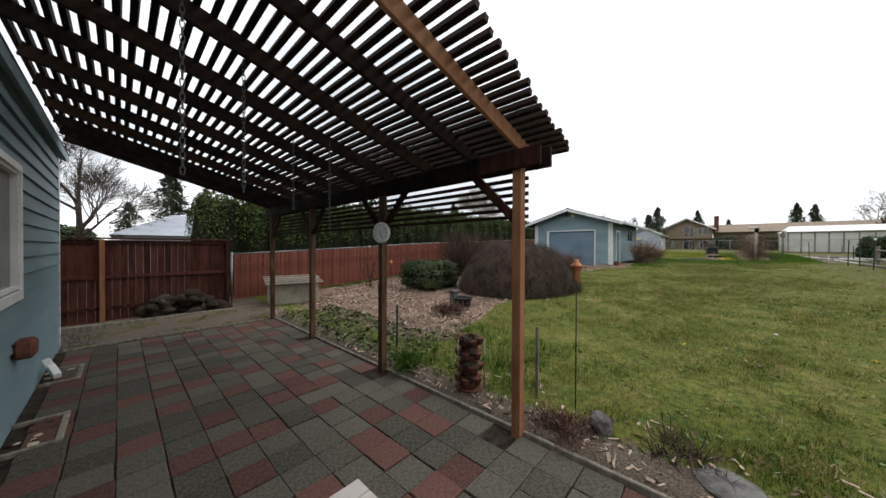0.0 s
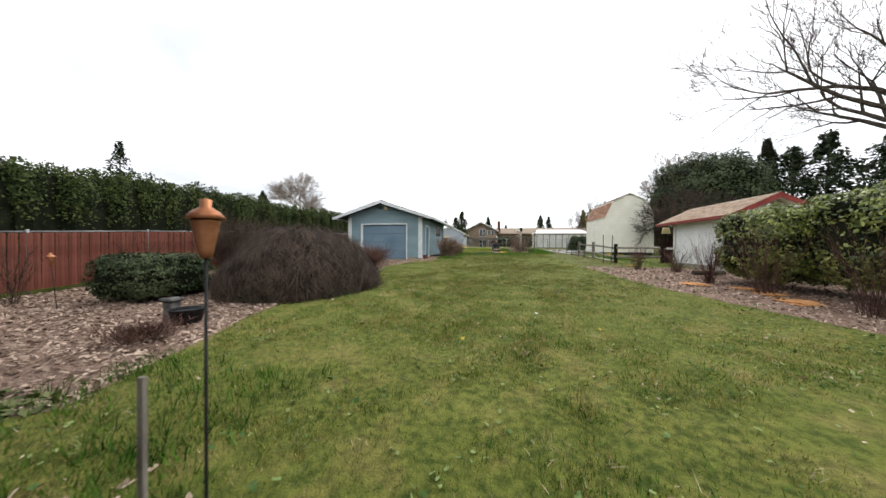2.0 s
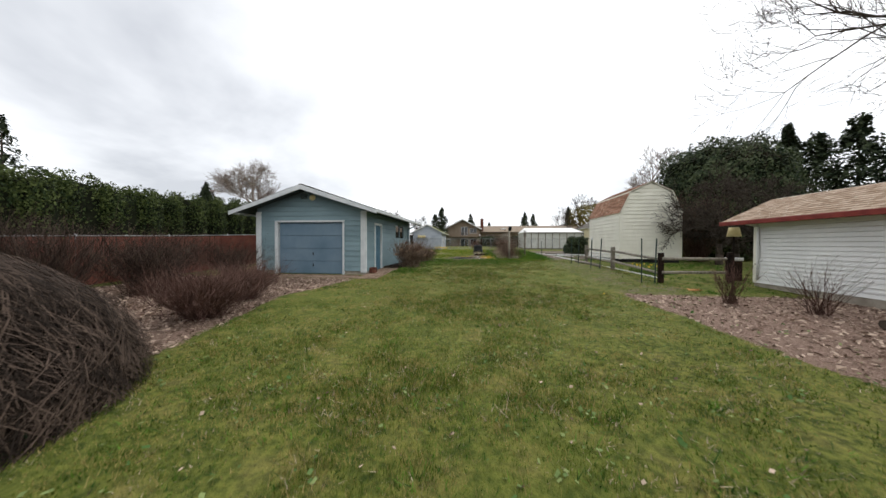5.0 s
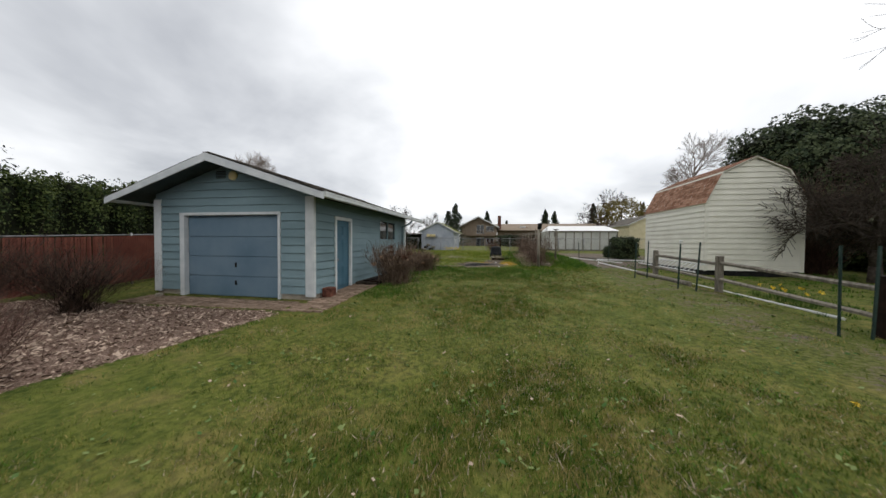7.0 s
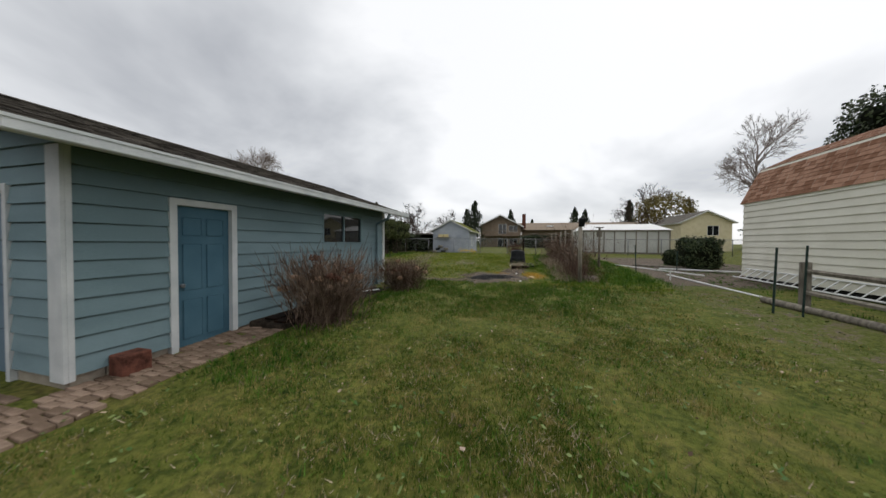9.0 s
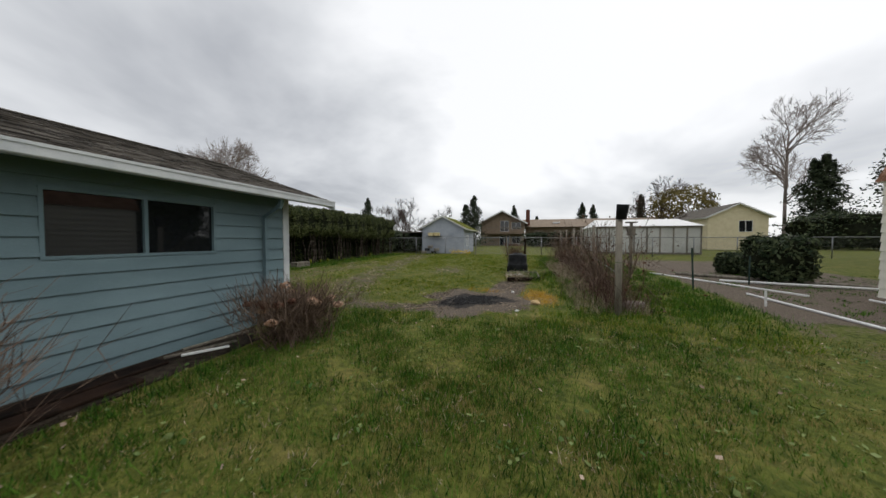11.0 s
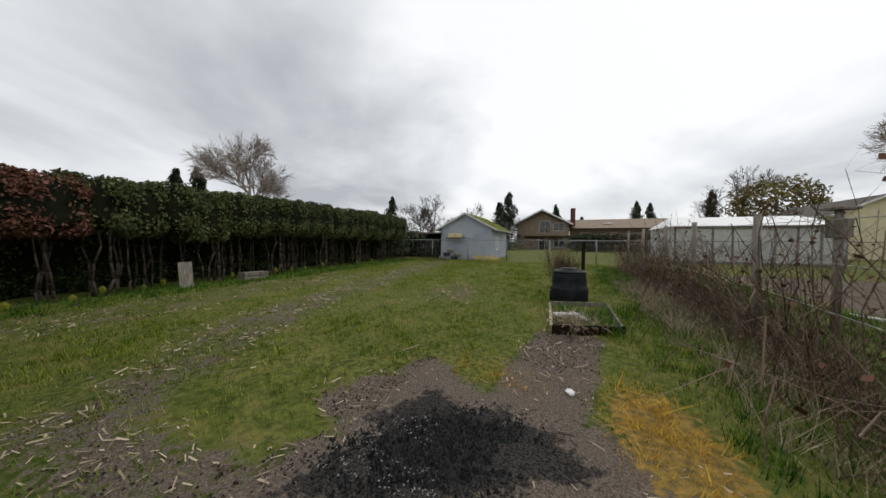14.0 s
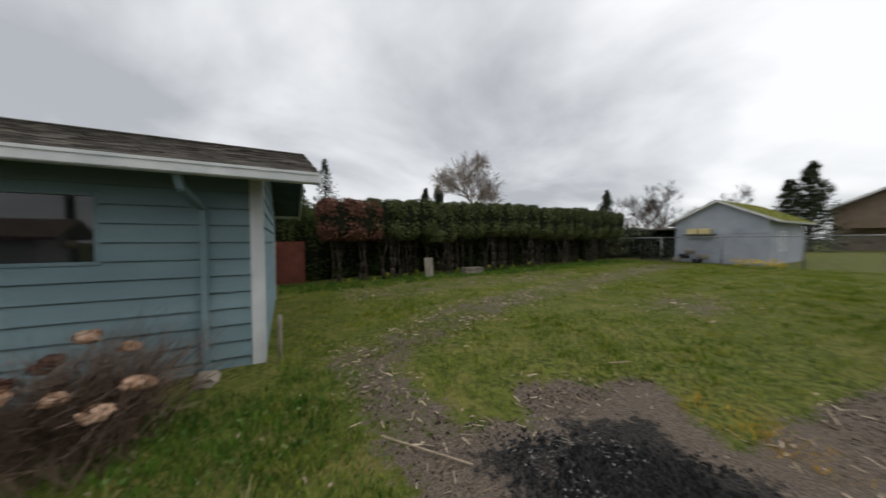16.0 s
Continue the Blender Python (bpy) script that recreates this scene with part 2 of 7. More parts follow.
FILM = M("translucent_white_sheet", (0.42, 0.42, 0.39), (0.57, 0.57, 0.54), 0.7, 0.45, 0.1, 20)
FLOWER = M("yellow_petals", (0.65, 0.42, 0.02), (0.8, 0.6, 0.08), 6, 0.6, 0)
DRIED_FLOWER = M("dried_tan_flowers", (0.3, 0.17, 0.10), (0.52, 0.36, 0.26), 6, 0.8, 0, island=0.5)
STEM = M("green_stems", (0.04, 0.09, 0.015), (0.10, 0.16, 0.03), 4, 0.6, 0, island=0.4)
YELLOW_LAMP = M("pale_yellow_shade", (0.6, 0.5, 0.25), (0.7, 0.6, 0.34), 6, 0.7, 0.05, 40)
DIAL = M("dial_face", (0.62, 0.62, 0.6), (0.75, 0.75, 0.73), 6, 0.4, 0)


def glass_mat(name, tint, rough=0.03):
    m = bpy.data.materials.new(name)
    m.use_nodes = True
    b = m.node_tree.nodes["Principled BSDF"]
    b.inputs["Base Color"].default_value = (*tint, 1)
    b.inputs["Roughness"].default_value = rough
    b.inputs["IOR"].default_value = 1.5
    b.inputs["Specular IOR Level"].default_value = 0.6
    return m


DARK_GLASS = glass_mat("dark_window_glass", (0.012, 0.014, 0.016))


# ---------------------------------------------------------------- builders
def thing(name, label, category, group="", at=(0, 0, 0), rz=0.0, kind=""):
    ob = new(name)
    ob.empty_display_size = 0.1
    ob.matrix_basis = pose(*at, 0, 0, rz)
    return tagged(ob, label, category, group, kind)


def link(name, me, material, parent=None, label="", kind=""):
    me.materials.append(material)
    ob = new(name, me)
    if parent:
        ob.parent = parent
    return tagged(ob, label, kind=kind)


def part(name, bm, material, parent=None, label="", smooth=False):
    me = bpy.data.meshes.new(name)
    bm.normal_update()
    bm.to_mesh(me)
    bm.free()
    if smooth:
        me.polygons.foreach_set("use_smooth", [True] * len(me.polygons))
    return link(name, me, material, parent, label)


def mesh_np(name, verts, n):
    """verts: (k*n, 3), each run of n a polygon of its own."""
    verts = np.asarray(verts, dtype=np.float32).reshape(-1, 3)
    k = len(verts) // n
    me = bpy.data.meshes.new(name)
    me.vertices.add(len(verts))
    me.vertices.foreach_set("co", verts.ravel())
    me.loops.add(len(verts))
    me.loops.foreach_set("vertex_index", np.arange(len(verts), dtype=np.int32))
    me.polygons.add(k)
    me.polygons.foreach_set("loop_start", np.arange(0, k * n, n, dtype=np.int32))
    me.polygons.foreach_set("loop_total", np.full(k, n, dtype=np.int32))
    me.update(calc_edges=True)
    return me


def mesh_pd(name, v, f):
    me = bpy.data.meshes.new(name)
    me.from_pydata(v, [], f)
    me.update()
    return me


def box(bm, x0, x1, y0, y1, z0, z1, bev=0.0, m=None):
    r = bmesh.ops.create_cube(bm, size=1.0)
    mat = Matrix.Translation(((x0 + x1) / 2, (y0 + y1) / 2, (z0 + z1) / 2)) @ Matrix.Diagonal((abs(x1 - x0), abs(y1 - y0), abs(z1 - z0), 1))
    if m:
        mat = m @ mat
    bmesh.ops.transform(bm, matrix=mat, verts=r["verts"])
    if bev:
        es = list({ed for v in r["verts"] for ed in v.link_edges})
        bmesh.ops.bevel(bm, geom=es, offset=bev, segments=1, affect="EDGES")
    return bm


def B(*a, **k):
    return box(bmesh.new(), *a, **k)


def tube_geo(v, f, p0, p1, r0, r1, n=6, cap=True):
    p0, p1 = Vector(p0), Vector(p1)
    d = (p1 - p0)
    if d.length < 1e-6:
        return
    d.normalize()
    a = d.orthogonal().normalized()
    c = d.cross(a)
    s = len(v)
    for p, r in ((p0, r0), (p1, r1)):
        for i in range(n):
            q = 2 * math.pi * i / n
            v.append(p + (a * math.cos(q) + c * math.sin(q)) * r)
    for i in range(n):
        j = (i + 1) % n
        f.append((s + i, s + j, s + n + j, s + n + i))
    if cap:
        f.append(tuple(s + i for i in reversed(range(n))))
        f.append(tuple(s + n + i for i in range(n)))


def tubes(name, segs, material, parent=None, n=6, label="", smooth=True):
    v, f = [], []
    for p0, p1, r0, r1 in segs:
        tube_geo(v, f, p0, p1, r0, r1, n)
    me = mesh_pd(name, v, f)
    if smooth:
        me.polygons.foreach_set("use_smooth", [len(p.vertices) == 4 for p in me.polygons])
    return link(name, me, material, parent, label)


def lathe(name, profile, material, parent=None, at=(0, 0, 0), n=16, label=""):
    v, f = [], []
    for r, z in profile:
        for i in range(n):
            q = 2 * math.pi * i / n
            v.append((at[0] + r * math.cos(q), at[1] + r * math.sin(q), at[2] + z))
    for k in range(len(profile) - 1):
        for i in range(n):
            j = (i + 1) % n
            f.append((k * n + i, k * n + j, (k + 1) * n + j, (k + 1) * n + i))
    f.append(tuple(reversed(range(n))))
    f.append(tuple((len(profile) - 1) * n + i for i in range(n)))
    me = mesh_pd(name, v, f)
    me.polygons.foreach_set("use_smooth", [len(p.vertices) == 4 for p in me.polygons])
    return link(name, me, material, parent, label)


def rock(name, r, material, parent=None, seed=0, squash=0.7, sub=2, amp=0.35, at=(0, 0, 0)):
    bm = bmesh.new()
    bmesh.ops.create_icosphere(bm, subdivisions=sub, radius=1.0)
    off = Vector((seed * 3.7, seed * 1.3, seed * 2.1))
    for v in bm.verts:
        k = 1 + amp * noise.noise(v.co * 1.4 + off) + amp * 0.4 * noise.noise(v.co * 4 + off)
        v.co = Vector((v.co.x * k * r, v.co.y * k * r, v.co.z * k * r * squash)) + Vector(at)
    return part(name, bm, material, parent)


rng = np.random.default_rng(7)


def leaf_quads(pos, nrm, size, aspect=2.0, jitter=0.6, droop=0.0):
    """A leaf quad (a kite) at each place, facing about nrm."""
    k = len(pos)
    nrm = nrm + rng.normal(0, jitter, (k, 3))
    nrm /= np.linalg.norm(nrm, axis=1)[:, None] + 1e-9
    t = rng.normal(0, 1, (k, 3))
    t[:, 2] -= droop
    t -= (t * nrm).sum(1)[:, None] * nrm
    t /= np.linalg.norm(t, axis=1)[:, None] + 1e-9
    b = np.cross(nrm, t)
    s = size * rng.uniform(0.6, 1.35, (k, 1))
    q = np.stack([pos - t * s * 0.5, pos + b * s * 0.5 / aspect + t * s * 0.05, pos + t * s * 0.5, pos - b * s * 0.5 / aspect + t * s * 0.05], 1)
    return q.reshape(-1, 3)


def blob_points(k, shape, lump=0.18, freq=1.3, depth=0.2, seed=0.0):
    """k places in the outer shell of a lumpy body; shape(u) maps unit vectors to places."""
    u = rng.normal(0, 1, (k, 3))
    u /= np.linalg.norm(u, axis=1)[:, None]
    w = np.array([noise.noise(Vector(a) * freq * 2 + Vector((seed, seed * 2, 0))) + 0.5 * noise.noise(Vector(a) * freq * 5 + Vector((seed, 0, seed))) for a in u])
    r = (1 + lump * w) * (1 - depth * rng.uniform(0, 1, k) ** 1.7)
    return shape(u) * r[:, None], u


def G(x, y):
    """Height of the ground."""
    z = np.interp(y, [-60, -3.4, 0.0, 1.0, 4.2, 8, 12, 16.5, 19, 22, 26, 30, 34, 43, 60, 120], [-0.12, -0.06, 0.045, 0.10, 0.25, 0.47, 0.62, 0.74, 0.87, 0.95, 1.01, 1.12, 1.18, 1.29, 1.5, 1.7])
    return z


def gz(x, y):
    return float(G(x, y))


# ---------------------------------------------------------------- ground
def edge_left(y):
    return np.interp(y, [0.9, 1.5, 4.4, 9, 12.6, 15.3, 16.2], [-2.9, -2.2, -3.0, -2.7, -3.5, -3.07, -2.9])


def edge_right(y):
    return np.interp(y, [2, 6.5, 8, 11, 15, 20.8, 26.8, 34], [8.4, 6.5, 6.0, 5.6, 5.35, 5.1, 6.1, 6.8])


def zones(x, y):
    """Shares of mulch, bare dirt, burnt ground and dead yellow grass."""
    s = lambda d, w=0.5: np.clip(0.5 + d / w, 0, 1)
    ml = s(edge_left(y) - x) * s(y - 1.0, 0.5) * s(16.0 - y, 0.4) * s(x + 10.2)
    mr = s(x - edge_right(y), 0.5) * s(14.2 - y, 0.6) * s(12.5 - x) * s(y - 2)
    strip = s(x - edge_right(y), 0.5) * s(y - 13.6, 0.6) * s(26.5 - y, 1) * s(7.75 - x, 0.3) * 0.5
    yard = s(x - edge_right(y) - 0.2, 0.6) * s(y - 26, 1) * s(41 - y, 2) * s(13.5 - x, 1) * 0.8
    wob = 0.22 * np.sin(3 * np.arctan2(y - 26.6, x - 0.5) + 1) + 0.13 * np.sin(7 * np.arctan2(y - 26.6, x - 0.5)) + 0.08 * np.sin(13 * np.arctan2(y - 26.6, x - 0.5))
    pit = s(1.12 + wob - np.hypot((x - 0.55) / 1.28, (y - 26.5) / 1.22), 0.7)
    trail = s(0.55 - np.abs(x - np.interp(y, [26.5, 29.5], [1.0, 1.4])), 0.4) * s(y - 26.5) * s(29.8 - y) * 0.85
    lft = s(0.5 - np.abs(y - 25.6 - 0.12 * (x + 1)), 0.5) * s(x + 2.6, 0.5) * s(0.5 - x) * 0.65
    band = s(1.0 - np.abs(x - np.interp(y, [25.5, 28, 31.3, 38.6, 43], [-2.3, -3.75, -4.5, -5.9, -6.5])), 1.2) * s(y - 25) * s(43 - y) * 0.57
    side = np.maximum(s(np.abs(x + 7.2) * -1 + 1.6, 1.6) * s(y - 26) * s(36 - y, 3) * 0.5, s(1.2 - np.hypot(x + 1.6, (y - 32.3) / 1.6), 1.4) * 0.56)
    strip0 = s(0.55 - y, 0.4) * s(y + 0.15, 0.1) * 0.8
    gravel = s(-7.05 - x) * s(0.2 - y) * 0.9
    dirt = np.maximum.reduce([strip, yard, pit, trail, lft, band, side, strip0 * s(4 - x), gravel])
    u_, v_ = (x - 0.5) * 0.77 + (y - 26.6) * 0.64, (y - 26.6) * 0.77 - (x - 0.5) * 0.64
    ash = s(0.86 + wob * 0.9 - np.hypot(u_ / 1.1, v_ / 0.75), 0.8)
    dead = s(0.9 - np.hypot((x - 2.12 - 0.12 * (27.4 - y)) / 0.5, (y - 27.35) / 1.0), 0.9) * 0.85
    return np.maximum(ml, mr), dirt, ash, dead


def ground_sheet():
    xs = np.concatenate([[-2500, -700, -200, -80, -40, -24, -16, -12.5], np.arange(-11, 14.01, 0.14), [15.5, 18, 24, 34, 50, 90, 220, 700, 2500]])
    ys = np.concatenate([[-2500, -700, -200, -70, -30, -14, -8, -4.6], np.arange(-3.4, 45.01, 0.14), [46.5, 49, 54, 62, 75, 100, 160, 400, 1000, 3000]])
    X, Y = np.meshgrid(xs, ys, indexing="ij")
    Z = G(X, Y)
    inner = (X > -12) & (X < 15) & (Y > 0.12) & (Y < 46)
    lump = np.array([noise.noise((a * 0.5, b * 0.5, 0.3)) * 0.03 + noise.noise((a * 1.7, b * 1.7, 2.3)) * 0.018 for a, b in zip(X.ravel(), Y.ravel())]).reshape(X.shape)
    Z = Z + np.where(inner, lump, 0)
    Z = np.where((Y < 0.02) & (X > -7.2) & (X < 5.2), -0.09, Z)
    me = bpy.data.meshes.new("ground")
    nx, ny = X.shape
    idx = np.arange(nx * ny).reshape(nx, ny)
    f = np.stack([idx[:-1, :-1], idx[1:, :-1], idx[1:, 1:], idx[:-1, 1:]], -1).reshape(-1, 4)
    me.vertices.add(nx * ny)
    me.vertices.foreach_set("co", np.stack([X, Y, Z], -1).astype(np.float32).ravel())
    me.loops.add(f.size)
    me.loops.foreach_set("vertex_index", f.astype(np.int32).ravel())
    me.polygons.add(len(f))
    me.polygons.foreach_set("loop_start", np.arange(0, f.size, 4, dtype=np.int32))
    me.polygons.foreach_set("loop_total", np.full(len(f), 4, dtype=np.int32))
    me.polygons.foreach_set("use_smooth", np.ones(len(f), dtype=bool))
    me.update(calc_edges=True)
    att = me.attributes.new("zones", "FLOAT_COLOR", "POINT")
    att.data.foreach_set("color", np.stack(zones(X, Y), -1).astype(np.float32).ravel())
    return me


def ground_material():
    m = bpy.data.materials.new("lawn_mulch_and_soil")
    m.use_nodes = True
    n, l = m.node_tree.nodes, m.node_tree.links
    b = n["Principled BSDF"]
    b.inputs["Roughness"].default_value = 0.95
    b.inputs["Specular IOR Level"].default_value = 0.15
    at = n.new("ShaderNodeAttribute")
    at.attribute_name = "zones"
    tc = n.new("ShaderNodeTexCoord")

    def nz(scale, detail=5):
        k = n.new("ShaderNodeTexNoise")
        k.inputs["Scale"].default_value, k.inputs["Detail"].default_value = scale, detail
        l.new(tc.outputs["Object"], k.inputs["Vector"])
        return k.outputs["Fac"]

    def ramp(f, *st):
        r = n.new("ShaderNodeValToRGB")
        el = r.color_ramp.elements
        el[0].position, el[0].color = st[0][0], (*st[0][1], 1)
        el[1].position, el[1].color = st[-1][0], (*st[-1][1], 1)
        for p, c in st[1:-1]:
            el.new(p).color = (*c, 1)
        l.new(f, r.inputs[0])
        return r.outputs[0]

    def mix(f, a, c):
        k = n.new("ShaderNodeMix")
        k.data_type = "RGBA"
        l.new(f, k.inputs["Factor"])
        l.new(a, k.inputs["A"])
        l.new(c, k.inputs["B"])
        return k.outputs["Result"]

    def edge(f, noise_out, sharp=6.0):
        a = n.new("ShaderNodeMath")
        a.operation = "ADD"
        l.new(f, a.inputs[0])
        l.new(noise_out, a.inputs[1])
        c = n.new("ShaderNodeMath")
        c.operation, c.use_clamp = "MULTIPLY_ADD", True
        l.new(a.outputs[0], c.inputs[0])
        c.inputs[1].default_value, c.inputs[2].default_value = sharp, -sharp
        return c.outputs[0]

    big, mid, fine, grit = nz(0.35), nz(2.2), nz(14), nz(60)
    sep = n.new("ShaderNodeSeparateColor")
    l.new(at.outputs["Color"], sep.inputs[0])
    lawn = mix(big, ramp(mid, (0.3, (0.045, 0.075, 0.010)), (0.5, (0.105, 0.13, 0.022)), (0.72, (0.23, 0.19, 0.065))), ramp(fine, (0.36, (0.020, 0.032, 0.007)), (0.62, (0.18, 0.18, 0.04))))
    mulch = ramp(grit, (0.3, (0.07, 0.042, 0.03)), (0.5, (0.20, 0.13, 0.10)), (0.68, (0.40, 0.30, 0.24)))
    dirt = ramp(grit, (0.32, (0.062, 0.050, 0.038)), (0.68, (0.205, 0.165, 0.13)))
    burnt = ramp(grit, (0.36, (0.006, 0.006, 0.006)), (0.66, (0.07, 0.062, 0.055)))
    dead = ramp(fine, (0.3, (0.10, 0.08, 0.03)), (0.7, (0.34, 0.22, 0.055)))
    rag = n.new("ShaderNodeMath")
    rag.operation = "MULTIPLY_ADD"
    l.new(fine, rag.inputs[0])
    rag.inputs[1].default_value = 0.8
    half = n.new("ShaderNodeMath")
    half.operation = "MULTIPLY_ADD"
    l.new(mid, half.inputs[0])
    half.inputs[1].default_value, half.inputs[2].default_value = 0.7, -0.25
    l.new(half.outputs[0], rag.inputs[2])
    c = mix(edge(sep.outputs[1], rag.outputs[0]), lawn, dirt)
    c = mix(edge(sep.outputs[0], rag.outputs[0]), c, mulch)
    c = mix(edge(at.outputs["Alpha"], fine), c, dead)
    c = mix(edge(sep.outputs[2], fine), c, burnt)
    l.new(c, b.inputs["Base Color"])
    bp = n.new("ShaderNodeBump")
    bp.inputs["Strength"].default_value, bp.inputs["Distance"].default_value = 0.8, 0.03
    l.new(grit, bp.inputs["Height"])
    l.new(bp.outputs[0], b.inputs["Normal"])
    return m


ground = link("ground", ground_sheet(), ground_material())
tagged(ground, "sloping backyard lawn with mulch beds and bare soil", "ground", kind="structure")


def blades(name, count, xr, yr, hmin, hmax, width, material, label, keep, spread=None, lean=0.6, category="grass", clump=0.05):
    x = rng.uniform(*xr, count) if spread is None else np.clip(rng.laplace(spread[0], spread[1], count), *xr)
    y = rng.uniform(*yr, count)
    m_ = 14
    own = np.arange(count) // m_ * m_
    x, y = x[own] + rng.normal(0, clump, count), y[own] + rng.normal(0, clump, count)
    tall = rng.gamma(5, 0.2, count)[own]
    k = keep(x, y)
    x, y = x[k], y[k]
    z = G(x, y) - 0.012
    h = rng.uniform(hmin, hmax, len(x)) * tall[k]
    a = rng.uniform(0, 2 * np.pi, len(x))
    w = width * rng.uniform(0.6, 1.3, len(x))
    le = rng.uniform(0.1, lean, len(x)) * h
    d = rng.uniform(0, 2 * np.pi, len(x))
    p = np.stack([x, y, z], 1)
    s = np.stack([np.cos(a) * w, np.sin(a) * w, np.zeros(len(x))], 1)
    t = p + np.stack([np.cos(d) * le, np.sin(d) * le, h], 1)
    ob = link(name, mesh_np(name, np.stack([p - s, p + s, t], 1), 3), material)
    return tagged(ob, label, category, kind="stuff")


def on_lawn(x, y):
    mu, di, ash, de = zones(x, y)
    ok = (mu < 0.45) & (rng.uniform(0, 1, len(x)) > di * 1.25) & (ash < 0.4) & (de < 0.5)
    ok &= ~((x > -8.2) & (x < -2.15) & (y > 15.9) & (y < 24.6))
    thin = np.sin(x * 2.3 + 1.7 * np.sin(y * 1.1)) * np.sin(y * 1.9 + 1.3 * np.sin(x * 1.7)) + 0.6 * np.sin(x * 6.1 + y * 2.7) * np.sin(y * 5.3 - x * 3.1)
    ok &= rng.uniform(0, 1, len(x)) > 0.25 + 0.5 * thin
    return ok & (x < 7.6) & ~((x < -3.2) & (y < 15.9)) & (x > -9.8)


blades("lawn_grass", 1050000, (-6, 7.6), (0.45, 25.5), 0.018, 0.05, 0.004, GREY_GRASS, "short patchy yellow-green winter lawn grass", on_lawn, (1.4, 2.6))
blades("back_lawn_grass", 330000, (-9.6, 6), (24.5, 44), 0.025, 0.075, 0.0055, GARDEN_GRASS, "thin patchy grass over the old garden plot", on_lawn)
blades("garden_tuft", 70000, (-9.4, 4), (25, 38), 0.045, 0.10, 0.0055, GARDEN_GRASS, "taller bright green tufts over the old garden plot", lambda x, y: on_lawn(x, y) & (np.sin(x * 4.1 + np.sin(y * 3.3)) * np.sin(y * 4.7 + np.sin(x * 2.7)) > 0.1), lean=0.9, clump=0.035)
blades("lush_grass", 120000, (-2.6, 6.2), (17.5, 25.2), 0.04, 0.10, 0.005, LUSH_GRASS, "longer dark green grass in the shade of the garage",
       lambda x, y: on_lawn(x, y) & ((rng.uniform(-1.2, 0.6, len(x)) + np.abs(x - 1.2) < 1.6 + (y - 22) * 0.5) & (y > 21.2 + rng.uniform(-1, 1, len(x))) | (x < -0.9 + rng.normal(0, 0.4, len(x)))))
blades("lawn_tuft", 110000, (-3, 7.4), (0.8, 25), 0.02, 0.05, 0.006, LUSH_GRASS, "greener tufts scattered through the winter lawn", on_lawn, (1.6, 2.2), lean=1.8, clump=0.07)
blades("straw_tuft", 90000, (-3, 7.4), (0.8, 25), 0.012, 0.04, 0.005, STRAW, "pale dead blades scattered through the winter lawn", on_lawn, (2.0, 2.2), lean=2.0, clump=0.07)
blades("vine_row_grass", 120000, (2.3, 6.6), (25.0, 42), 0.04, 0.12, 0.006, LUSH_GRASS, "long green grass beside the vine row", lambda x, y: on_lawn(x, y) & (x > 2.55 + rng.normal(0, 0.22, len(x))) & (y > 25.8 + rng.normal(0, 0.5, len(x))))
blades("hedge_foot_grass", 26000, (-10.2, -8.2), (24.5, 43), 0.04, 0.12, 0.007, LUSH_GRASS, "green grass along the foot of the hedge", lambda x, y: x > -10.6)
blades("neighbour_grass", 40000, (7.6, 16), (12, 34), 0.03, 0.07, 0.008, LUSH_GRASS, "green grass beyond the rail fence", lambda x, y: ~((x > 9.5) & (x < 13.2) & (y > 23.8) & (y < 29)) & ~((x > 10.1) & (y < 16.3)) & (y > 14.5 - 0 * x))
blades("dead_yellow_grass", 7000, (1.4, 3.2), (26.2, 29), 0.03, 0.09, 0.005, DRY_GRASS, "bright yellow dead grass beside the fire patch", lambda x, y: zones(x, y)[3] > 0.45 + rng.uniform(-0.2, 0.3, len(x)), lean=1.6)
blades("yellow_tuft", 900, (0.2, 1.1), (27.6, 28.1), 0.03, 0.08, 0.005, DRY_GRASS, "small streak of yellow dead grass", lambda x, y: rng.uniform(0, 1, len(x)) > 0.3, lean=1.6)


def litter(name, count, xr, yr, lmin, lmax, width, material, label, keep, lift=0.006, category="wood chips"):
    """Small flat slivers that lie on the ground."""
    x, y = rng.uniform(*xr, count), rng.uniform(*yr, count)
    k = keep(x, y)
    x, y = x[k], y[k]
    c = len(x)
    a, tilt = rng.uniform(0, 2 * np.pi, c), rng.normal(0, 0.25, c)
    ln, w = rng.uniform(lmin, lmax, c), width * rng.uniform(0.5, 1.5, c)
    p = np.stack([x, y, G(x, y) + lift + rng.uniform(0, 0.02, c)], 1)
    u = np.stack([np.cos(a) * ln / 2, np.sin(a) * ln / 2, tilt * ln / 2], 1)
    s = np.stack([-np.sin(a) * w / 2, np.cos(a) * w / 2, rng.normal(0, 0.3, c) * w], 1)
    ob = link(name, mesh_np(name, np.stack([p - u - s, p + u - s * 0.7, p + u * 0.9 + s, p - u * 0.9 + s], 1), 4), material)
    return tagged(ob, label, category, kind="stuff")


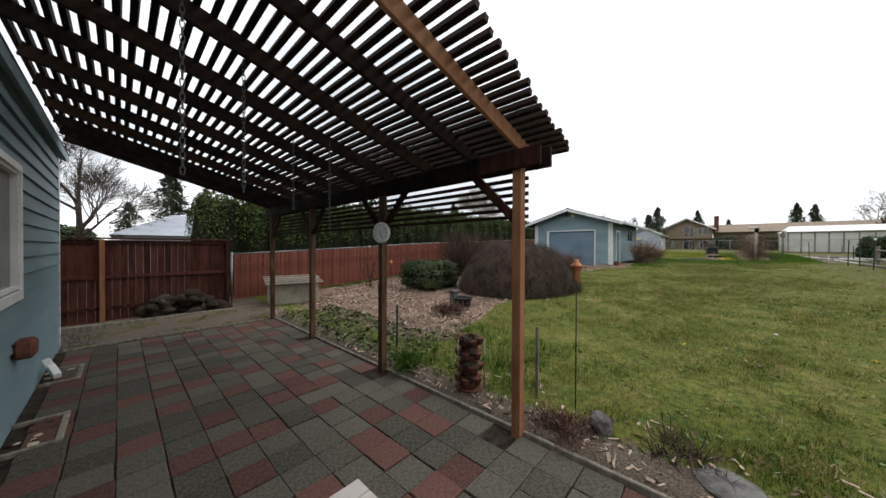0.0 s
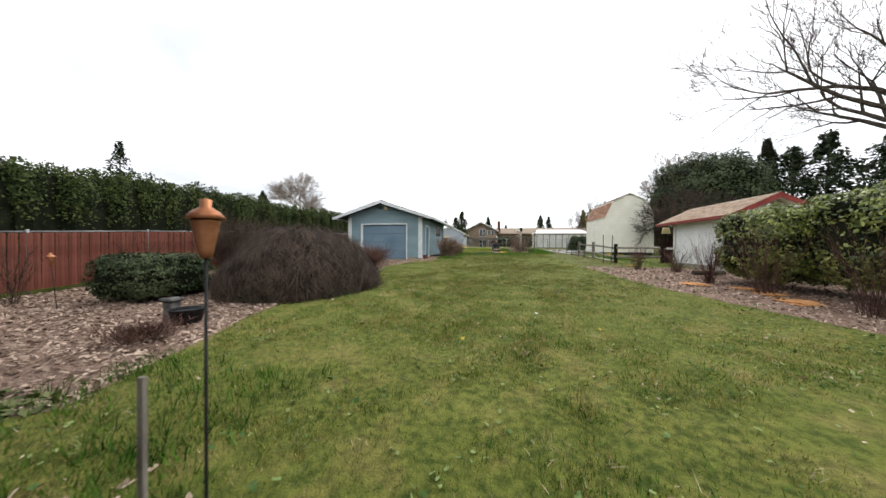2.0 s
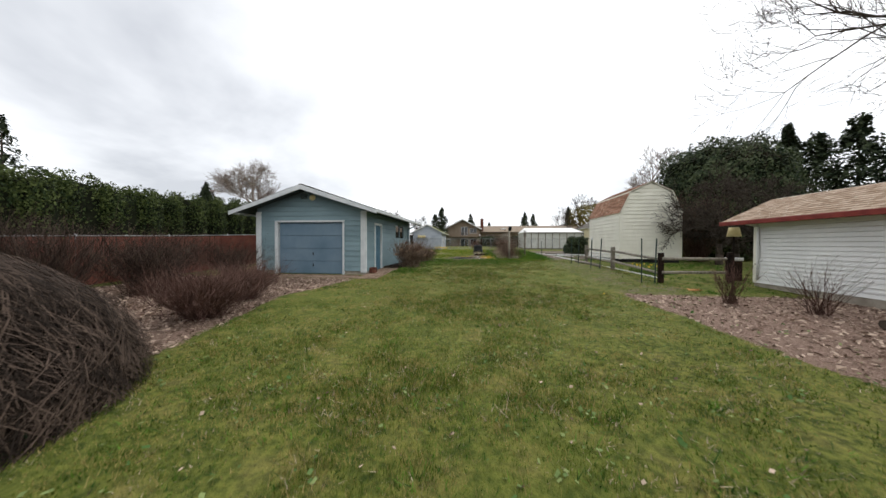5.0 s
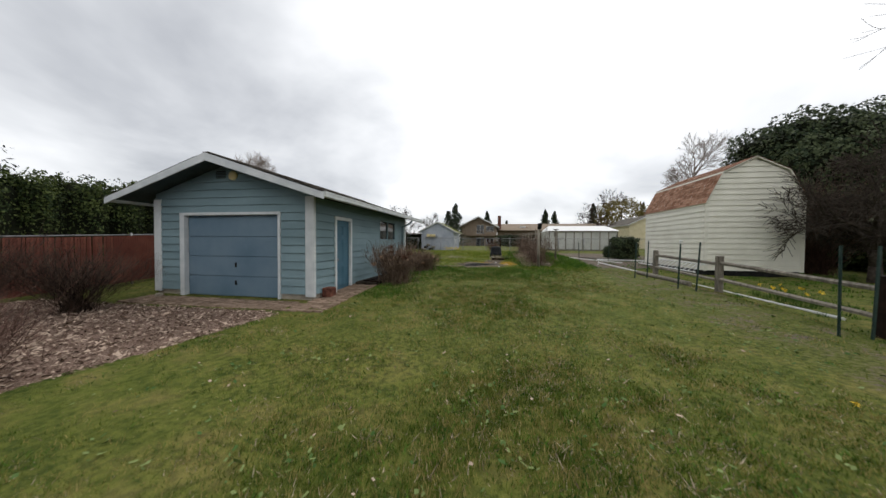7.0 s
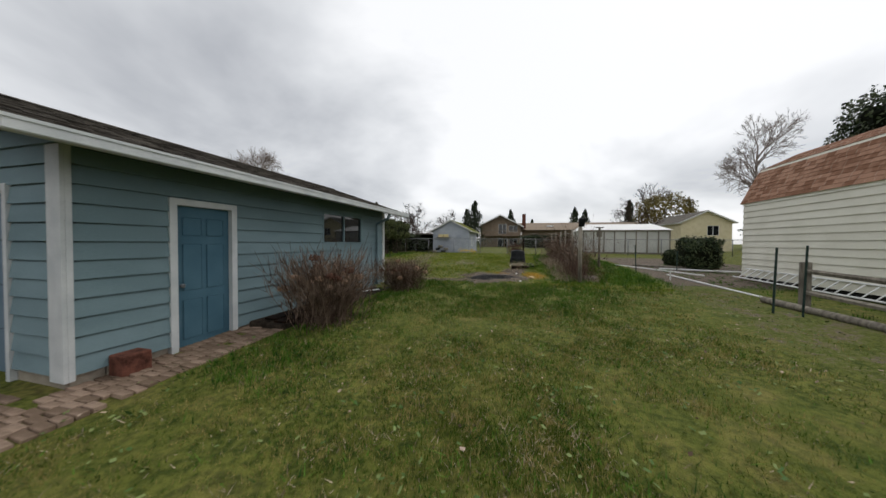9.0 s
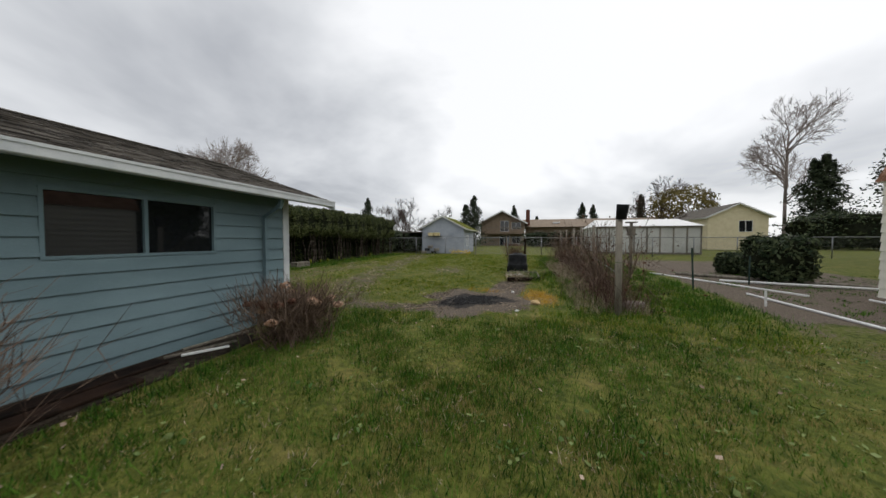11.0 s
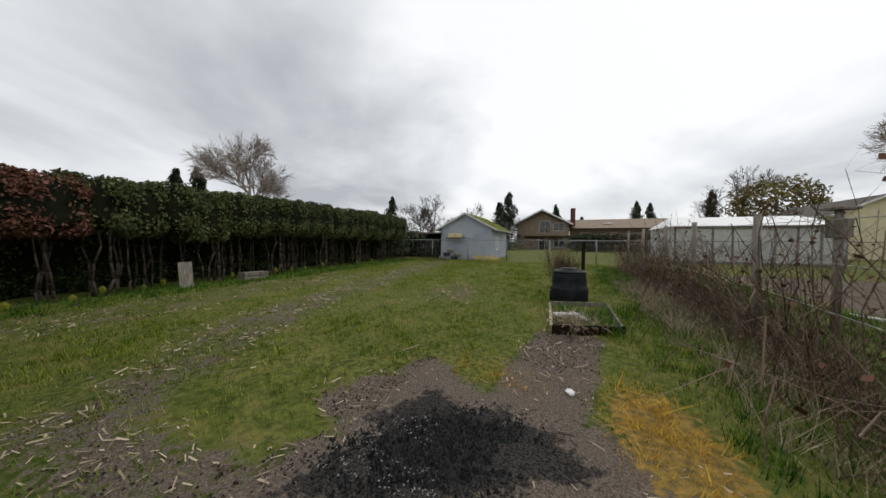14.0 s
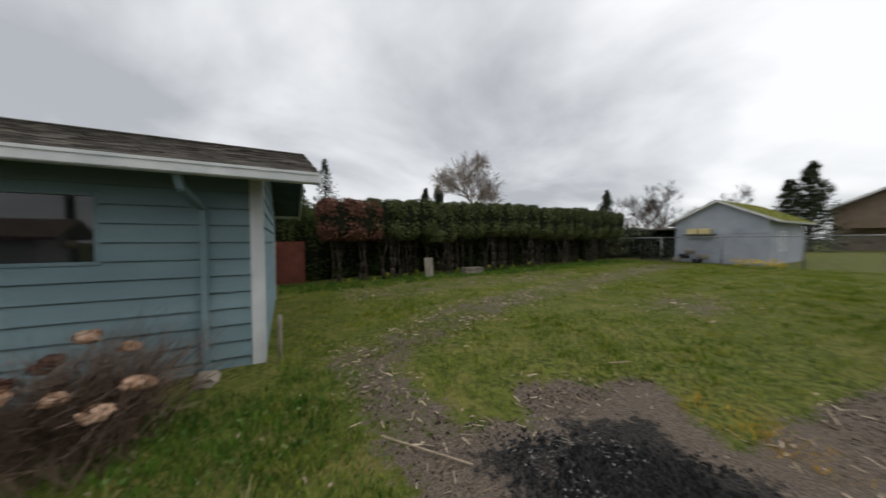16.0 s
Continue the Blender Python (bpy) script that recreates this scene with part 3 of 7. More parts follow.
litter("bark_mulch", 42000, (-10, -2), (0.9, 16), 0.02, 0.09, 0.022, CHIP, "pinkish-brown bark chip mulch around the shrubs", lambda x, y: zones(x, y)[0] > 0.5)
litter("bark_mulch", 26000, (5.2, 12.5), (3, 26), 0.02, 0.09, 0.022, CHIP, "brown bark chips along the rail fence", lambda x, y: (zones(x, y)[0] > 0.5) | ((zones(x, y)[1] > 0.5) & (rng.uniform(0, 1, len(x)) > 0.9)))
litter("straw_litter", 60000, (-8.5, 2.4), (25, 43), 0.02, 0.12, 0.011, STRAW, "pale straw and dead stalks strewn on bare soil", lambda x, y: (zones(x, y)[1] > rng.uniform(0.2, 0.75, len(x))) & (rng.uniform(0, 1, len(x)) < np.where(x < -1.5, np.clip(0.45 + 0.8 * np.sin(x * 2.9 + np.sin(y * 2.1)) * np.sin(y * 2.3 + x), 0.03, 1), 0.22)) & (zones(x, y)[2] < 0.2 + rng.uniform(0, 0.5, len(x))), category="straw")
litter("leaf_litter", 2600, (-8, 5), (0.1, 1.1), 0.03, 0.10, 0.02, CHIP, "dead leaves and stalks along the patio edge", lambda x, y: rng.uniform(0, 1, len(x)) > y - 0.1, category="leaf litter")
litter("lawn_weeds", 16000, (-2.6, 7), (0.8, 25), 0.02, 0.055, 0.022, WEED, "small broad-leaved weeds pressed flat among the grass", lambda x, y: np.sin(x * 7.3 + 2 * np.sin(y * 3.1)) * np.sin(y * 6.7 + 2 * np.sin(x * 2.9)) > 0.35, 0.022, "weeds")
litter("lawn_litter", 700, (-2.4, 6), (2, 25), 0.015, 0.045, 0.02, CHIP, "scattered pale leaf scraps on the lawn", lambda x, y: rng.uniform(0, 1, len(x)) > 0.2, lift=0.03, category="leaf litter")


# ---------------------------------------------------------------- lap-sided buildings
def lap_wall(parent, o, u, n, length, z0, top, openings, exposure, mat_board, mat_core, thick=0.1, name="wall"):
    """A wall from o along u with outward normal n: a core with its openings, and lap boards on it. top(s): its height at s."""
    o, u, n = Vector((*o, 0)), Vector((*u, 0)), Vector((*n, 0))
    cuts = sorted({0.0, length, length / 2, *[c for op in openings for c in op[:2]]})
    v, f = [], []

    def prism(a, b, za, zb, ta, tb):
        s = len(v)
        for q, lo, hi in ((a, za, ta), (b, zb, tb)):
            for off in (0.0, -thick):
                v.append(o + u * q + n * off + Vector((0, 0, lo)))
                v.append(o + u * q + n * off + Vector((0, 0, hi)))
        f.extend([(s, s + 4, s + 5, s + 1), (s + 2, s + 3, s + 7, s + 6), (s, s + 1, s + 3, s + 2), (s + 4, s + 6, s + 7, s + 5), (s + 1, s + 5, s + 7, s + 3), (s, s + 2, s + 6, s + 4)])

    for a, b in zip(cuts[:-1], cuts[1:]):
        ops = sorted([op for op in openings if op[0] <= a + 1e-6 and op[1] >= b - 1e-6], key=lambda op: op[2])
        lo = z0
        for op in ops:
            if op[2] > lo + 0.01:
                prism(a, b, lo, lo, op[2], op[2])
            lo = op[3]
        prism(a, b, lo, lo, top(a + 1e-4), top(b - 1e-4))
    core = link(name, mesh_pd(name, v, f), mat_core, parent)
    samples = np.linspace(0.0, length, 201)
    tops = np.array([top(min(max(q, 1e-4), length - 1e-4)) for q in samples])
    z = z0
    while z < tops.max() - 0.03:
        zt = z + exposure
        lo = samples[tops >= z + 0.02]
        hi = samples[tops >= min(zt, tops.max() - 0.005)]
        if len(lo) < 2:
            break
        spans = [(lo[0], lo[-1])]
        for op in openings:
            if op[2] < zt - 0.04 and op[3] > z + 0.04:
                nxt = []
                for a, b in spans:
                    if op[0] > a:
                        nxt.append((a, min(b, op[0])))
                    if op[1] < b:
                        nxt.append((max(a, op[1]), b))
                spans = [q for q in nxt if q[1] - q[0] > 0.03]
        for a, b in spans:
            a2, b2 = max(a, hi[0] if len(hi) else (a + b) / 2 - 0.01), min(b, hi[-1] if len(hi) else (a + b) / 2 + 0.01)
            if b2 <= a2:
                continue
            ztop = min(zt, tops.max()) - min(0.02, exposure * 0.08)
            bv = [o + u * a + n * 0.034 + Vector((0, 0, z)), o + u * b + n * 0.034 + Vector((0, 0, z)), o + u * b2 + n * 0.008 + Vector((0, 0, ztop)), o + u * a2 + n * 0.008 + Vector((0, 0, ztop)),
                  o + u * a + n * 0.002 + Vector((0, 0, z)), o + u * b + n * 0.002 + Vector((0, 0, z)), o + u * b2 + n * 0.002 + Vector((0, 0, ztop)), o + u * a2 + n * 0.002 + Vector((0, 0, ztop))]
            link("board", mesh_pd("board", bv, [(0, 1, 2, 3), (0, 4, 5, 1), (0, 3, 7, 4), (1, 5, 6, 2), (3, 2, 6, 7)]), mat_board, core)
        z = zt
    return core


def shingles(parent, p, along, up, length, run, material, course=0.14, width=0.22, name="shingles"):
    """Courses of shingles over a slope from the eave corner p."""
    p, along, up = np.array(p, float), np.array(along, float), np.array(up, float)
    along, up = along / np.linalg.norm(along), up / np.linalg.norm(up)
    nr = np.cross(along, up)
    nr *= np.sign(nr[2])
    quads = []
    for i in range(int(run / course)):
        q = -rng.uniform(0, width)
        while q < length:
            w = width * rng.uniform(0.7, 1.3)
            a, b = max(q, 0), min(q + w - 0.006, length)
            if b > a + 0.02:
                t = rng.uniform(0.008, 0.016)
                lo, hi = p + up * i * course, p + up * min((i + 1) * course + 0.02, run)
                c = [lo + along * a + nr * t, lo + along * b + nr * t, hi + along * b + nr * 0.002, hi + along * a + nr * 0.002]
                quads += c
                quads += [lo + along * a, lo + along * b, lo + along * b + nr * t, lo + along * a + nr * t]
            q += w
    ob = link(name, mesh_np(name, np.array(quads), 4), material, parent)
    return tagged(ob, kind="stuff")


def slab(name, p, along, up, length, run, thick, material, parent):
    p, a, b = Vector(p), Vector(along).normalized() * length, Vector(up).normalized() * run
    nr = a.cross(b).normalized()
    nr = -nr if nr.z > 0 else nr
    v = [p, p + a, p + a + b, p + b] + [q + nr * thick for q in (p, p + a, p + a + b, p + b)]
    return link(name, mesh_pd(name, v, [(0, 1, 2, 3), (7, 6, 5, 4), (0, 4, 5, 1), (1, 5, 6, 2), (2, 6, 7, 3), (3, 7, 4, 0)]), material, parent)


def sash_window(parent, x, y0, y1, z0, z1, nx, frame_mat, panes=2, axis="x"):
    """A framed window in a wall of constant x (or y); nx: outward sign."""
    fr = bmesh.new()
    t = 0.035
    def bx(bm, a0, a1, c0, c1, d0, d1):
        lo, hi = sorted((x + nx * d0, x + nx * d1))
        if axis == "x":
            box(bm, lo, hi, a0, a1, c0, c1)
        else:
            box(bm, a0, a1, lo, hi, c0, c1)
    bx(fr, y0, y1, z0, z0 + t, -0.05, 0.03)
    bx(fr, y0, y1, z1 - t, z1, -0.05, 0.03)
    bx(fr, y0, y0 + t, z0 + t, z1 - t, -0.05, 0.03)
    bx(fr, y1 - t, y1, z0 + t, z1 - t, -0.05, 0.03)
    for i in range(1, panes):
        q = y0 + (y1 - y0) * i / panes
        bx(fr, q - 0.02, q + 0.02, z0 + t, z1 - t, -0.045, 0.02)
    win = part("window", fr, frame_mat, parent)
    for i in range(panes):
        a, b = y0 + (y1 - y0) * i / panes, y0 + (y1 - y0) * (i + 1) / panes
        g = bmesh.new()
        bx(g, a + 0.02, b - 0.02, z0 + t, z1 - t, -0.03, -0.02)
        part("pane", g, DARK_GLASS, win)
    return win


# ---------------------------------------------------------------- detached garage
GX0, GX1, GY0, GY1, GZ = -7.77, -2.98, 17.05, 24.40, 0.80
GMID, GRIDGE = -5.415, 4.36
garage = thing("garage", "blue-green lap-sided detached garage with grey shingle roof", "garage")
slope = (GRIDGE - 3.37) / 3.0
gtop = lambda s: 3.40 + slope * (GX1 - GX0 + 1.3) / 2 - 0.12 - abs(s + GX0 - GMID) * slope
lap_wall(garage, (GX0, GY0), (1, 0), (0, -1), GX1 - GX0, GZ + 0.12, gtop, [(0.82, 3.80, 0.5, 2.95)], 0.205, SIDING, SIDING)
lap_wall(garage, (GX1, GY0), (0, 1), (1, 0), GY1 - GY0, GZ + 0.12, lambda s: 3.36, [(0.94, 1.91, 0.5, 2.95), (4.13, 5.9, 2.32, 3.08)], 0.205, SIDING, SIDING)
lap_wall(garage, (GX1, GY1), (-1, 0), (0, 1), GX1 - GX0, GZ + 0.12, lambda s: gtop(GX1 - GX0 - s), [], 0.205, SIDING, SIDING)
lap_wall(garage, (GX0, GY1), (0, -1), (-1, 0), GY1 - GY0, GZ + 0.12, lambda s: 3.36, [], 0.205, SIDING, SIDING)
for q in ((GX0 + 0.02, GX0 + 0.84, GY0 + 0.012, GY0 + 0.3), (GX1 - 0.9, GX1 - 0.012, GY0 + 0.012, GY0 + 0.3), (GX1 - 0.3, GX1 - 0.01, GY0 + 0.32, GY0 + 0.93), (GX1 - 0.3, GX1 - 0.01, GY0 + 1.92, GY1 - 0.02)):
    part("footing", B(*q, 0.4, GZ + 0.13), CONCRETE, garage, "exposed tan concrete footing")
for cx, cy in ((GX1, GY0), (GX0, GY0), (GX1, GY1), (GX0, GY1)):
    sx, sy = (1 if cx == GX1 else -1), (1 if cy == GY1 else -1)
    c = bmesh.new()
    wide, side = (0.2, 0.05) if cy == GY0 else (0.14, 0.11)
    box(c, *sorted((cx - sx * wide, cx + sx * 0.035)), *sorted((cy + sy * 0.002, cy + sy * 0.035)), GZ + 0.06, 3.36)
    box(c, *sorted((cx + sx * 0.002, cx + sx * 0.035)), *sorted((cy - sy * side, cy - sy * 0.0)), GZ + 0.06, 3.36)
    part("corner_board", c, TRIM, garage)
# overhead door
DX0, DX1, DZ1 = -6.80, -3.95, 2.92
od = bmesh.new()
box(od, DX0 - 0.14, DX0, GY0 - 0.045, GY0 + 0.10, GZ - 0.03, DZ1 + 0.07)
box(od, DX1, DX1 + 0.07, GY0 - 0.045, GY0 + 0.10, GZ - 0.03, DZ1 + 0.07)
box(od, DX0, DX1, GY0 - 0.045, GY0 + 0.10, DZ1, DZ1 + 0.07)
part("door_trim", od, TRIM, garage)
gd = part("overhead_door", B(DX0, DX1, GY0 + 0.10, GY0 + 0.13, GZ - 0.04, DZ1), GDOOR, garage, "faded blue panelled garage door")
ph = (DZ1 - GZ - 0.02) / 4
for i in range(4):
    z = GZ - 0.02 + i * ph
    part("door_panel", B(DX0 + 0.01, DX1 - 0.01, GY0 + 0.065, GY0 + 0.099, z + 0.004, z + ph - 0.006, bev=0.01), GDOOR, gd)
for z in (1.08, 1.55):
    part("handle", B(-5.30, -5.26, GY0 + 0.03, GY0 + 0.064, z, z + 0.12, bev=0.008), BLACK_IRON, gd)
# side door
sd = bmesh.new()
YA, YB = GY0 + 0.94, GY0 + 1.91
box(sd, GX1 - 0.08, GX1 + 0.045, YA, YA + 0.09, GZ - 0.05, 2.95)
box(sd, GX1 - 0.08, GX1 + 0.045, YB - 0.09, YB, GZ - 0.05, 2.95)
box(sd, GX1 - 0.08, GX1 + 0.045, YA + 0.09, YB - 0.09, 2.86, 2.95)
part("door_trim", sd, TRIM, garage)
pd_ = part("side_door", B(GX1 - 0.07, GX1 - 0.03, YA + 0.092, YB - 0.092, GZ + 0.01, 2.858), DOOR_BLUE, garage, "slate blue six-panel door")
for (a, b) in ((0.10, 0.36), (0.43, 0.69)):
    for (c, d) in ((0.15, 0.72), (0.85, 1.52), (1.64, 1.90)):
        part("door_panel", B(GX1 - 0.0299, GX1 - 0.020, YA + 0.092 + a, YA + 0.092 + b, GZ + c, GZ + d, bev=0.012), DOOR_BLUE, pd_)
lathe("door_knob", [(0.012, 0), (0.012, 0.03), (0.03, 0.04), (0.032, 0.06), (0.02, 0.075)], STEEL, pd_).matrix_basis = pose(GX1 - 0.03, YA + 0.16, GZ + 0.93, 0, 90, 0)
part("threshold", B(GX1 - 0.08, GX1 + 0.06, YA + 0.02, YB - 0.02, GZ - 0.06, GZ - 0.004, bev=0.006), WHITE, garage)
sash_window(garage, GX1, GY0 + 4.13, GY0 + 5.9, 2.32, 3.08, 1, SIDING)
# roof
RY0, RY1 = 16.43, 25.05
for sx in (-1, 1):
    ex = GMID + sx * 3.02
    upv = Vector((-sx * 3.02, 0, GRIDGE - 3.37)).normalized()
    run = math.hypot(3.02, GRIDGE - 3.37)
    # underside takes the teal with eave shade painted in
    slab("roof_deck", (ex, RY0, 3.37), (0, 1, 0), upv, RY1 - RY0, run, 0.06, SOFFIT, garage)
    shingles(garage, (ex + sx * 0.03, RY0 - 0.02, 3.372), (0, 1, 0), upv, RY1 - RY0 + 0.04, run + 0.03, SHINGLE)
    gt = bmesh.new()
    x0, x1 = sorted((ex + sx * 0.005, ex + sx * 0.12))
    box(gt, x0, x1, RY0, RY1, 3.24, 3.36, bev=0.012)
    box(gt, *sorted((ex + sx * 0.10, ex + sx * 0.13)), RY0, RY1, 3.335, 3.365)
    part("gutter", gt, TRIM, garage, "pale grey metal gutter")
    for ry in (RY0 - 0.03, RY1):
        b0 = Vector((ex + sx * 0.1, ry, 3.335))
        v = [b0, Vector((GMID, ry, GRIDGE + 0.0)), Vector((GMID, ry, GRIDGE - 0.19)), b0 - Vector((0, 0, 0.15))]
        v += [q + Vector((0, 0.028, 0)) for q in v]
        link("barge_board", mesh_pd("barge_board", v, [(0, 1, 2, 3), (7, 6, 5, 4), (0, 4, 5, 1), (1, 5, 6, 2), (2, 6, 7, 3), (3, 7, 4, 0)]), TRIM, garage)
part("ridge_cap", B(GMID - 0.09, GMID + 0.09, RY0 - 0.02, RY1 + 0.02, GRIDGE - 0.012, GRIDGE + 0.025, bev=0.02), SHINGLE, garage)
tubes("downspout", [((GX1 + 0.57, 23.72, 3.26), (GX1 + 0.5, 23.74, 3.12), 0.045, 0.045), ((GX1 + 0.5, 23.74, 3.12), (GX1 + 0.07, 23.83, 2.95), 0.045, 0.045), ((GX1 + 0.07, 23.83, 2.97), (GX1 + 0.07, 23.83, 0.98), 0.045, 0.045), ((GX1 + 0.07, 23.83, 1.0), (GX1 + 0.22, 23.83, 0.95), 0.045, 0.045)], SIDING, garage, 4, "painted metal downpipe", smooth=False)
vt = part("gable_vent", B(-5.78, -5.45, GY0 - 0.03, GY0 - 0.018, 3.86, 4.08), SIDING, garage)
for i in range(5):
    part("louver", B(-5.76, -5.47, GY0 - 0.05, GY0 - 0.0301, 3.875 + i * 0.04, 3.895 + i * 0.04), BLACK_IRON, vt)
lathe("round_gable_bell", [(0.12, 0), (0.125, 0.03), (0.09, 0.06), (0.03, 0.08)], YELLOW_LAMP, garage).matrix_basis = pose(-5.25, GY0 - 0.02, 3.93, 90, 0, 0)


# ---------------------------------------------------------------- house beside the patio
house = thing("house", "blue-green lap-sided house wall with white window", "house")
HY, HX0, HX1 = -3.50, -7.8, 7.0
lap_wall(house, (HX1, HY), (-1, 0), (0, 1), HX1 - HX0, -0.05, lambda s: 3.62, [(HX1 + 2.6, HX1 + 4.34, 1.40, 2.72)], 0.2, SIDING, SIDING)
lap_wall(house, (HX0, HY), (0, -1), (-1, 0), 7.0, -0.05, lambda s: 3.62, [], 0.2, SIDING, SIDING)
part("back_wall", B(HX0, HX1, HY - 7.1, HY - 7.0, -0.1, 3.62), SIDING, house)
part("end_wall", B(HX1, HX1 + 0.1, HY - 7.0, HY, -0.1, 3.62), SIDING, house)
part("corner_board", B(HX0 - 0.03, HX0 + 0.09, HY + 0.003, HY + 0.03, -0.05, 3.55), TRIM, house)
part("soffit", B(HX0 - 0.5, HX1 + 0.5, HY - 7.4, HY + 0.05, 3.62, 3.66), SIDING, house)
part("fascia", B(HX0 - 0.5, HX1 + 0.5, HY + 0.051, HY + 0.09, 3.60, 3.75), SIDING, house)
v = [Vector(q) for q in ((HX0 - 0.5, HY + 0.1, 3.76), (HX1 + 0.5, HY + 0.1, 3.76), (HX1 + 0.5, HY - 3.5, 5.0), (HX0 - 0.5, HY - 3.5, 4.8), (HX1 + 0.5, HY - 7.4, 3.5), (HX0 - 0.5, HY - 7.4, 3.5))]
link("roof", mesh_pd("roof", v, [(0, 1, 2, 3), (3, 2, 4, 5), (0, 3, 5), (1, 4, 2), (0, 5, 4, 1)]), SHINGLE, house)
hw = sash_window(house, HY, -4.34, -2.6, 1.40, 2.72, 1, WHITE, 2, axis="y")
hb = bmesh.new()
box(hb, -4.43, -2.5, HY + 0.022, HY + 0.05, 1.28, 1.38)
box(hb, -4.43, -4.345, HY + 0.022, HY + 0.05, 1.381, 2.8)
box(hb, -4.34, -2.5, HY + 0.022, HY + 0.05, 2.725, 2.8)
part("window_trim", hb, WHITE, hw)


# ---------------------------------------------------------------- patio
step = thing("porch_step", "grey painted wooden plank step at the house door", "step")
for i in range(23):
    x = -0.35 + i * 0.142
    part("plank", B(x, x + 0.134, -3.38, -1.60, 0.27, 0.30, bev=0.006), DECK, step)
part("riser", B(-0.33, 2.9, -1.66, -1.63, -0.02, 0.269), DECK, step)
part("side_riser", B(-0.33, -0.30, -3.38, -1.661, -0.02, 0.269), DECK, step)
edging = thing("patio_edging", "weathered timber edging beside the pavers", "edging")
for (x0, x1, y0, y1, z0, z1) in ((-7.12, 5.0, 0.03, 0.07, -0.09, 0.035), (-7.16, -7.122, -3.4, 0.07, -0.12, 0.02), (-9.14, -9.08, -3.7, 0.2, -0.15, 0.06), (-9.079, -7.2, 0.14, 0.19, -0.1, 0.05)):
    part("timber", B(x0, x1, y0, y1, z0, z1, bev=0.008), GREY_WOOD, edging)
v3 = []
for k in range(5200):
    x, y = rng.uniform(-9.05, -7.2), rng.uniform(-3.9, 0.1)
    s = rng.uniform(0.008, 0.022)
    z = -0.055 + s * 0.4
    a = rng.uniform(0, 3.1)
    c, d = math.cos(a) * s, math.sin(a) * s
    v3 += [(x + c, y + d, z - s * 0.5), (x - d, y + c, z - s * 0.4), (x, y, z + s * 0.6), (x - c, y - d, z - s * 0.5), (x + d, y - c, z - s * 0.4), (x, y, z + s * 0.6)]
blades("gravel_moss", 20000, (-9.0, -7.2), (-3.3, 0.1), 0.01, 0.03, 0.008, GREEN_MOSS, "yellow-green moss on the gravel", lambda x, y: np.sin(x * 5) + np.sin(y * 4 + x * 3) > 0.2, category="moss")
tagged(link("gravel", mesh_np("gravel", v3, 3), ROCK), "loose grey gravel with moss between timber edging", "gravel", kind="stuff")


def window_well(x0, x1, y0, y1):
    w = thing("window_well", "wood-framed pit of soil beside the house wall", "planter")
    part("soil", B(x0 + 0.05, x1 - 0.05, y0, y1 - 0.05, -0.08, -0.02), SOIL, w)
    for q in ((x0, x1, y1 - 0.05, y1), (x0, x0 + 0.05, y0, y1 - 0.051), (x1 - 0.05, x1, y0, y1 - 0.051)):
        part("border", B(*q, -0.06, 0.02, bev=0.006), GREY_WOOD, w)
    for k in range(12):
        rock("leaf_scrap", rng.uniform(0.02, 0.05), SOIL if k % 3 else STRAW, w, k, 0.35, 1, at=(rng.uniform(x0 + 0.1, x1 - 0.1), rng.uniform(y0 + 0.03, y1 - 0.1), -0.005))


window_well(-3.95, -3.2, -3.46, -3.08)
window_well(-5.95, -5.2, -3.46, -3.08)
ds = thing("downspout_elbow", "white metal downpipe elbow at the house foot", "downspout")
tubes("elbow", [((-5.74, -3.43, 0.22), (-5.66, -3.38, 0.12), 0.05, 0.05), ((-5.66, -3.38, 0.13), (-5.42, -3.3, 0.04), 0.05, 0.05)], WHITE, ds, 4, smooth=False)
wl_ = thing("faucet_cover", "dark red terracotta-coloured faucet cover on the siding", "faucet cover")
part("cover", B(-4.28, -4.02, HY + 0.022, HY + 0.17, 0.66, 0.86, bev=0.03), TERRACOTTA, wl_)
tubes("spigot", [((-4.30, HY + 0.1, 0.78), (-4.42, HY + 0.1, 0.78), 0.012, 0.012), ((-4.40, HY + 0.1, 0.76), (-4.40, HY + 0.1, 0.80), 0.02, 0.02)], BLACK_IRON, wl_, 6)

# ---------------------------------------------------------------- pergola
pergola = thing("pergola", "dark timber pergola with a slatted roof", "pergola")
PX = (0.0, -2.27, -4.70, -7.07)
RAISE = 0.27
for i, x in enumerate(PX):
    # end post and its brace painted in lit tones, the others darker
    part("post", B(x - 0.047, x + 0.047, -0.047, 0.047, -0.06, 2.84, bev=0.004), BRIGHT_WOOD if i == 0 else POST_WOOD, pergola, "end post in the lit timber tone" if i == 0 else "")
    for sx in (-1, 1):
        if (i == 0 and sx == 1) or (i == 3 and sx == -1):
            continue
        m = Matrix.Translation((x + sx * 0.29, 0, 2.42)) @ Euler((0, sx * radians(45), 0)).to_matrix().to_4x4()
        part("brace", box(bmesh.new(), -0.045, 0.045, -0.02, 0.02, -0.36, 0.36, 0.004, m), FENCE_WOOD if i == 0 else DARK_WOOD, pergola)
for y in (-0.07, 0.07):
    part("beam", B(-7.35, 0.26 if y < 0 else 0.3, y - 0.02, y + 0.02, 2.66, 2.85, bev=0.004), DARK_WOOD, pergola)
# thin sheet that paints the end of the beam lighter, as if lit
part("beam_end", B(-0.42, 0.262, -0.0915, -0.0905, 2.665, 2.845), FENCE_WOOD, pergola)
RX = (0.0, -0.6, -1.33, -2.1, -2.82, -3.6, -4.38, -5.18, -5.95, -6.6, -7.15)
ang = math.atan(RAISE)
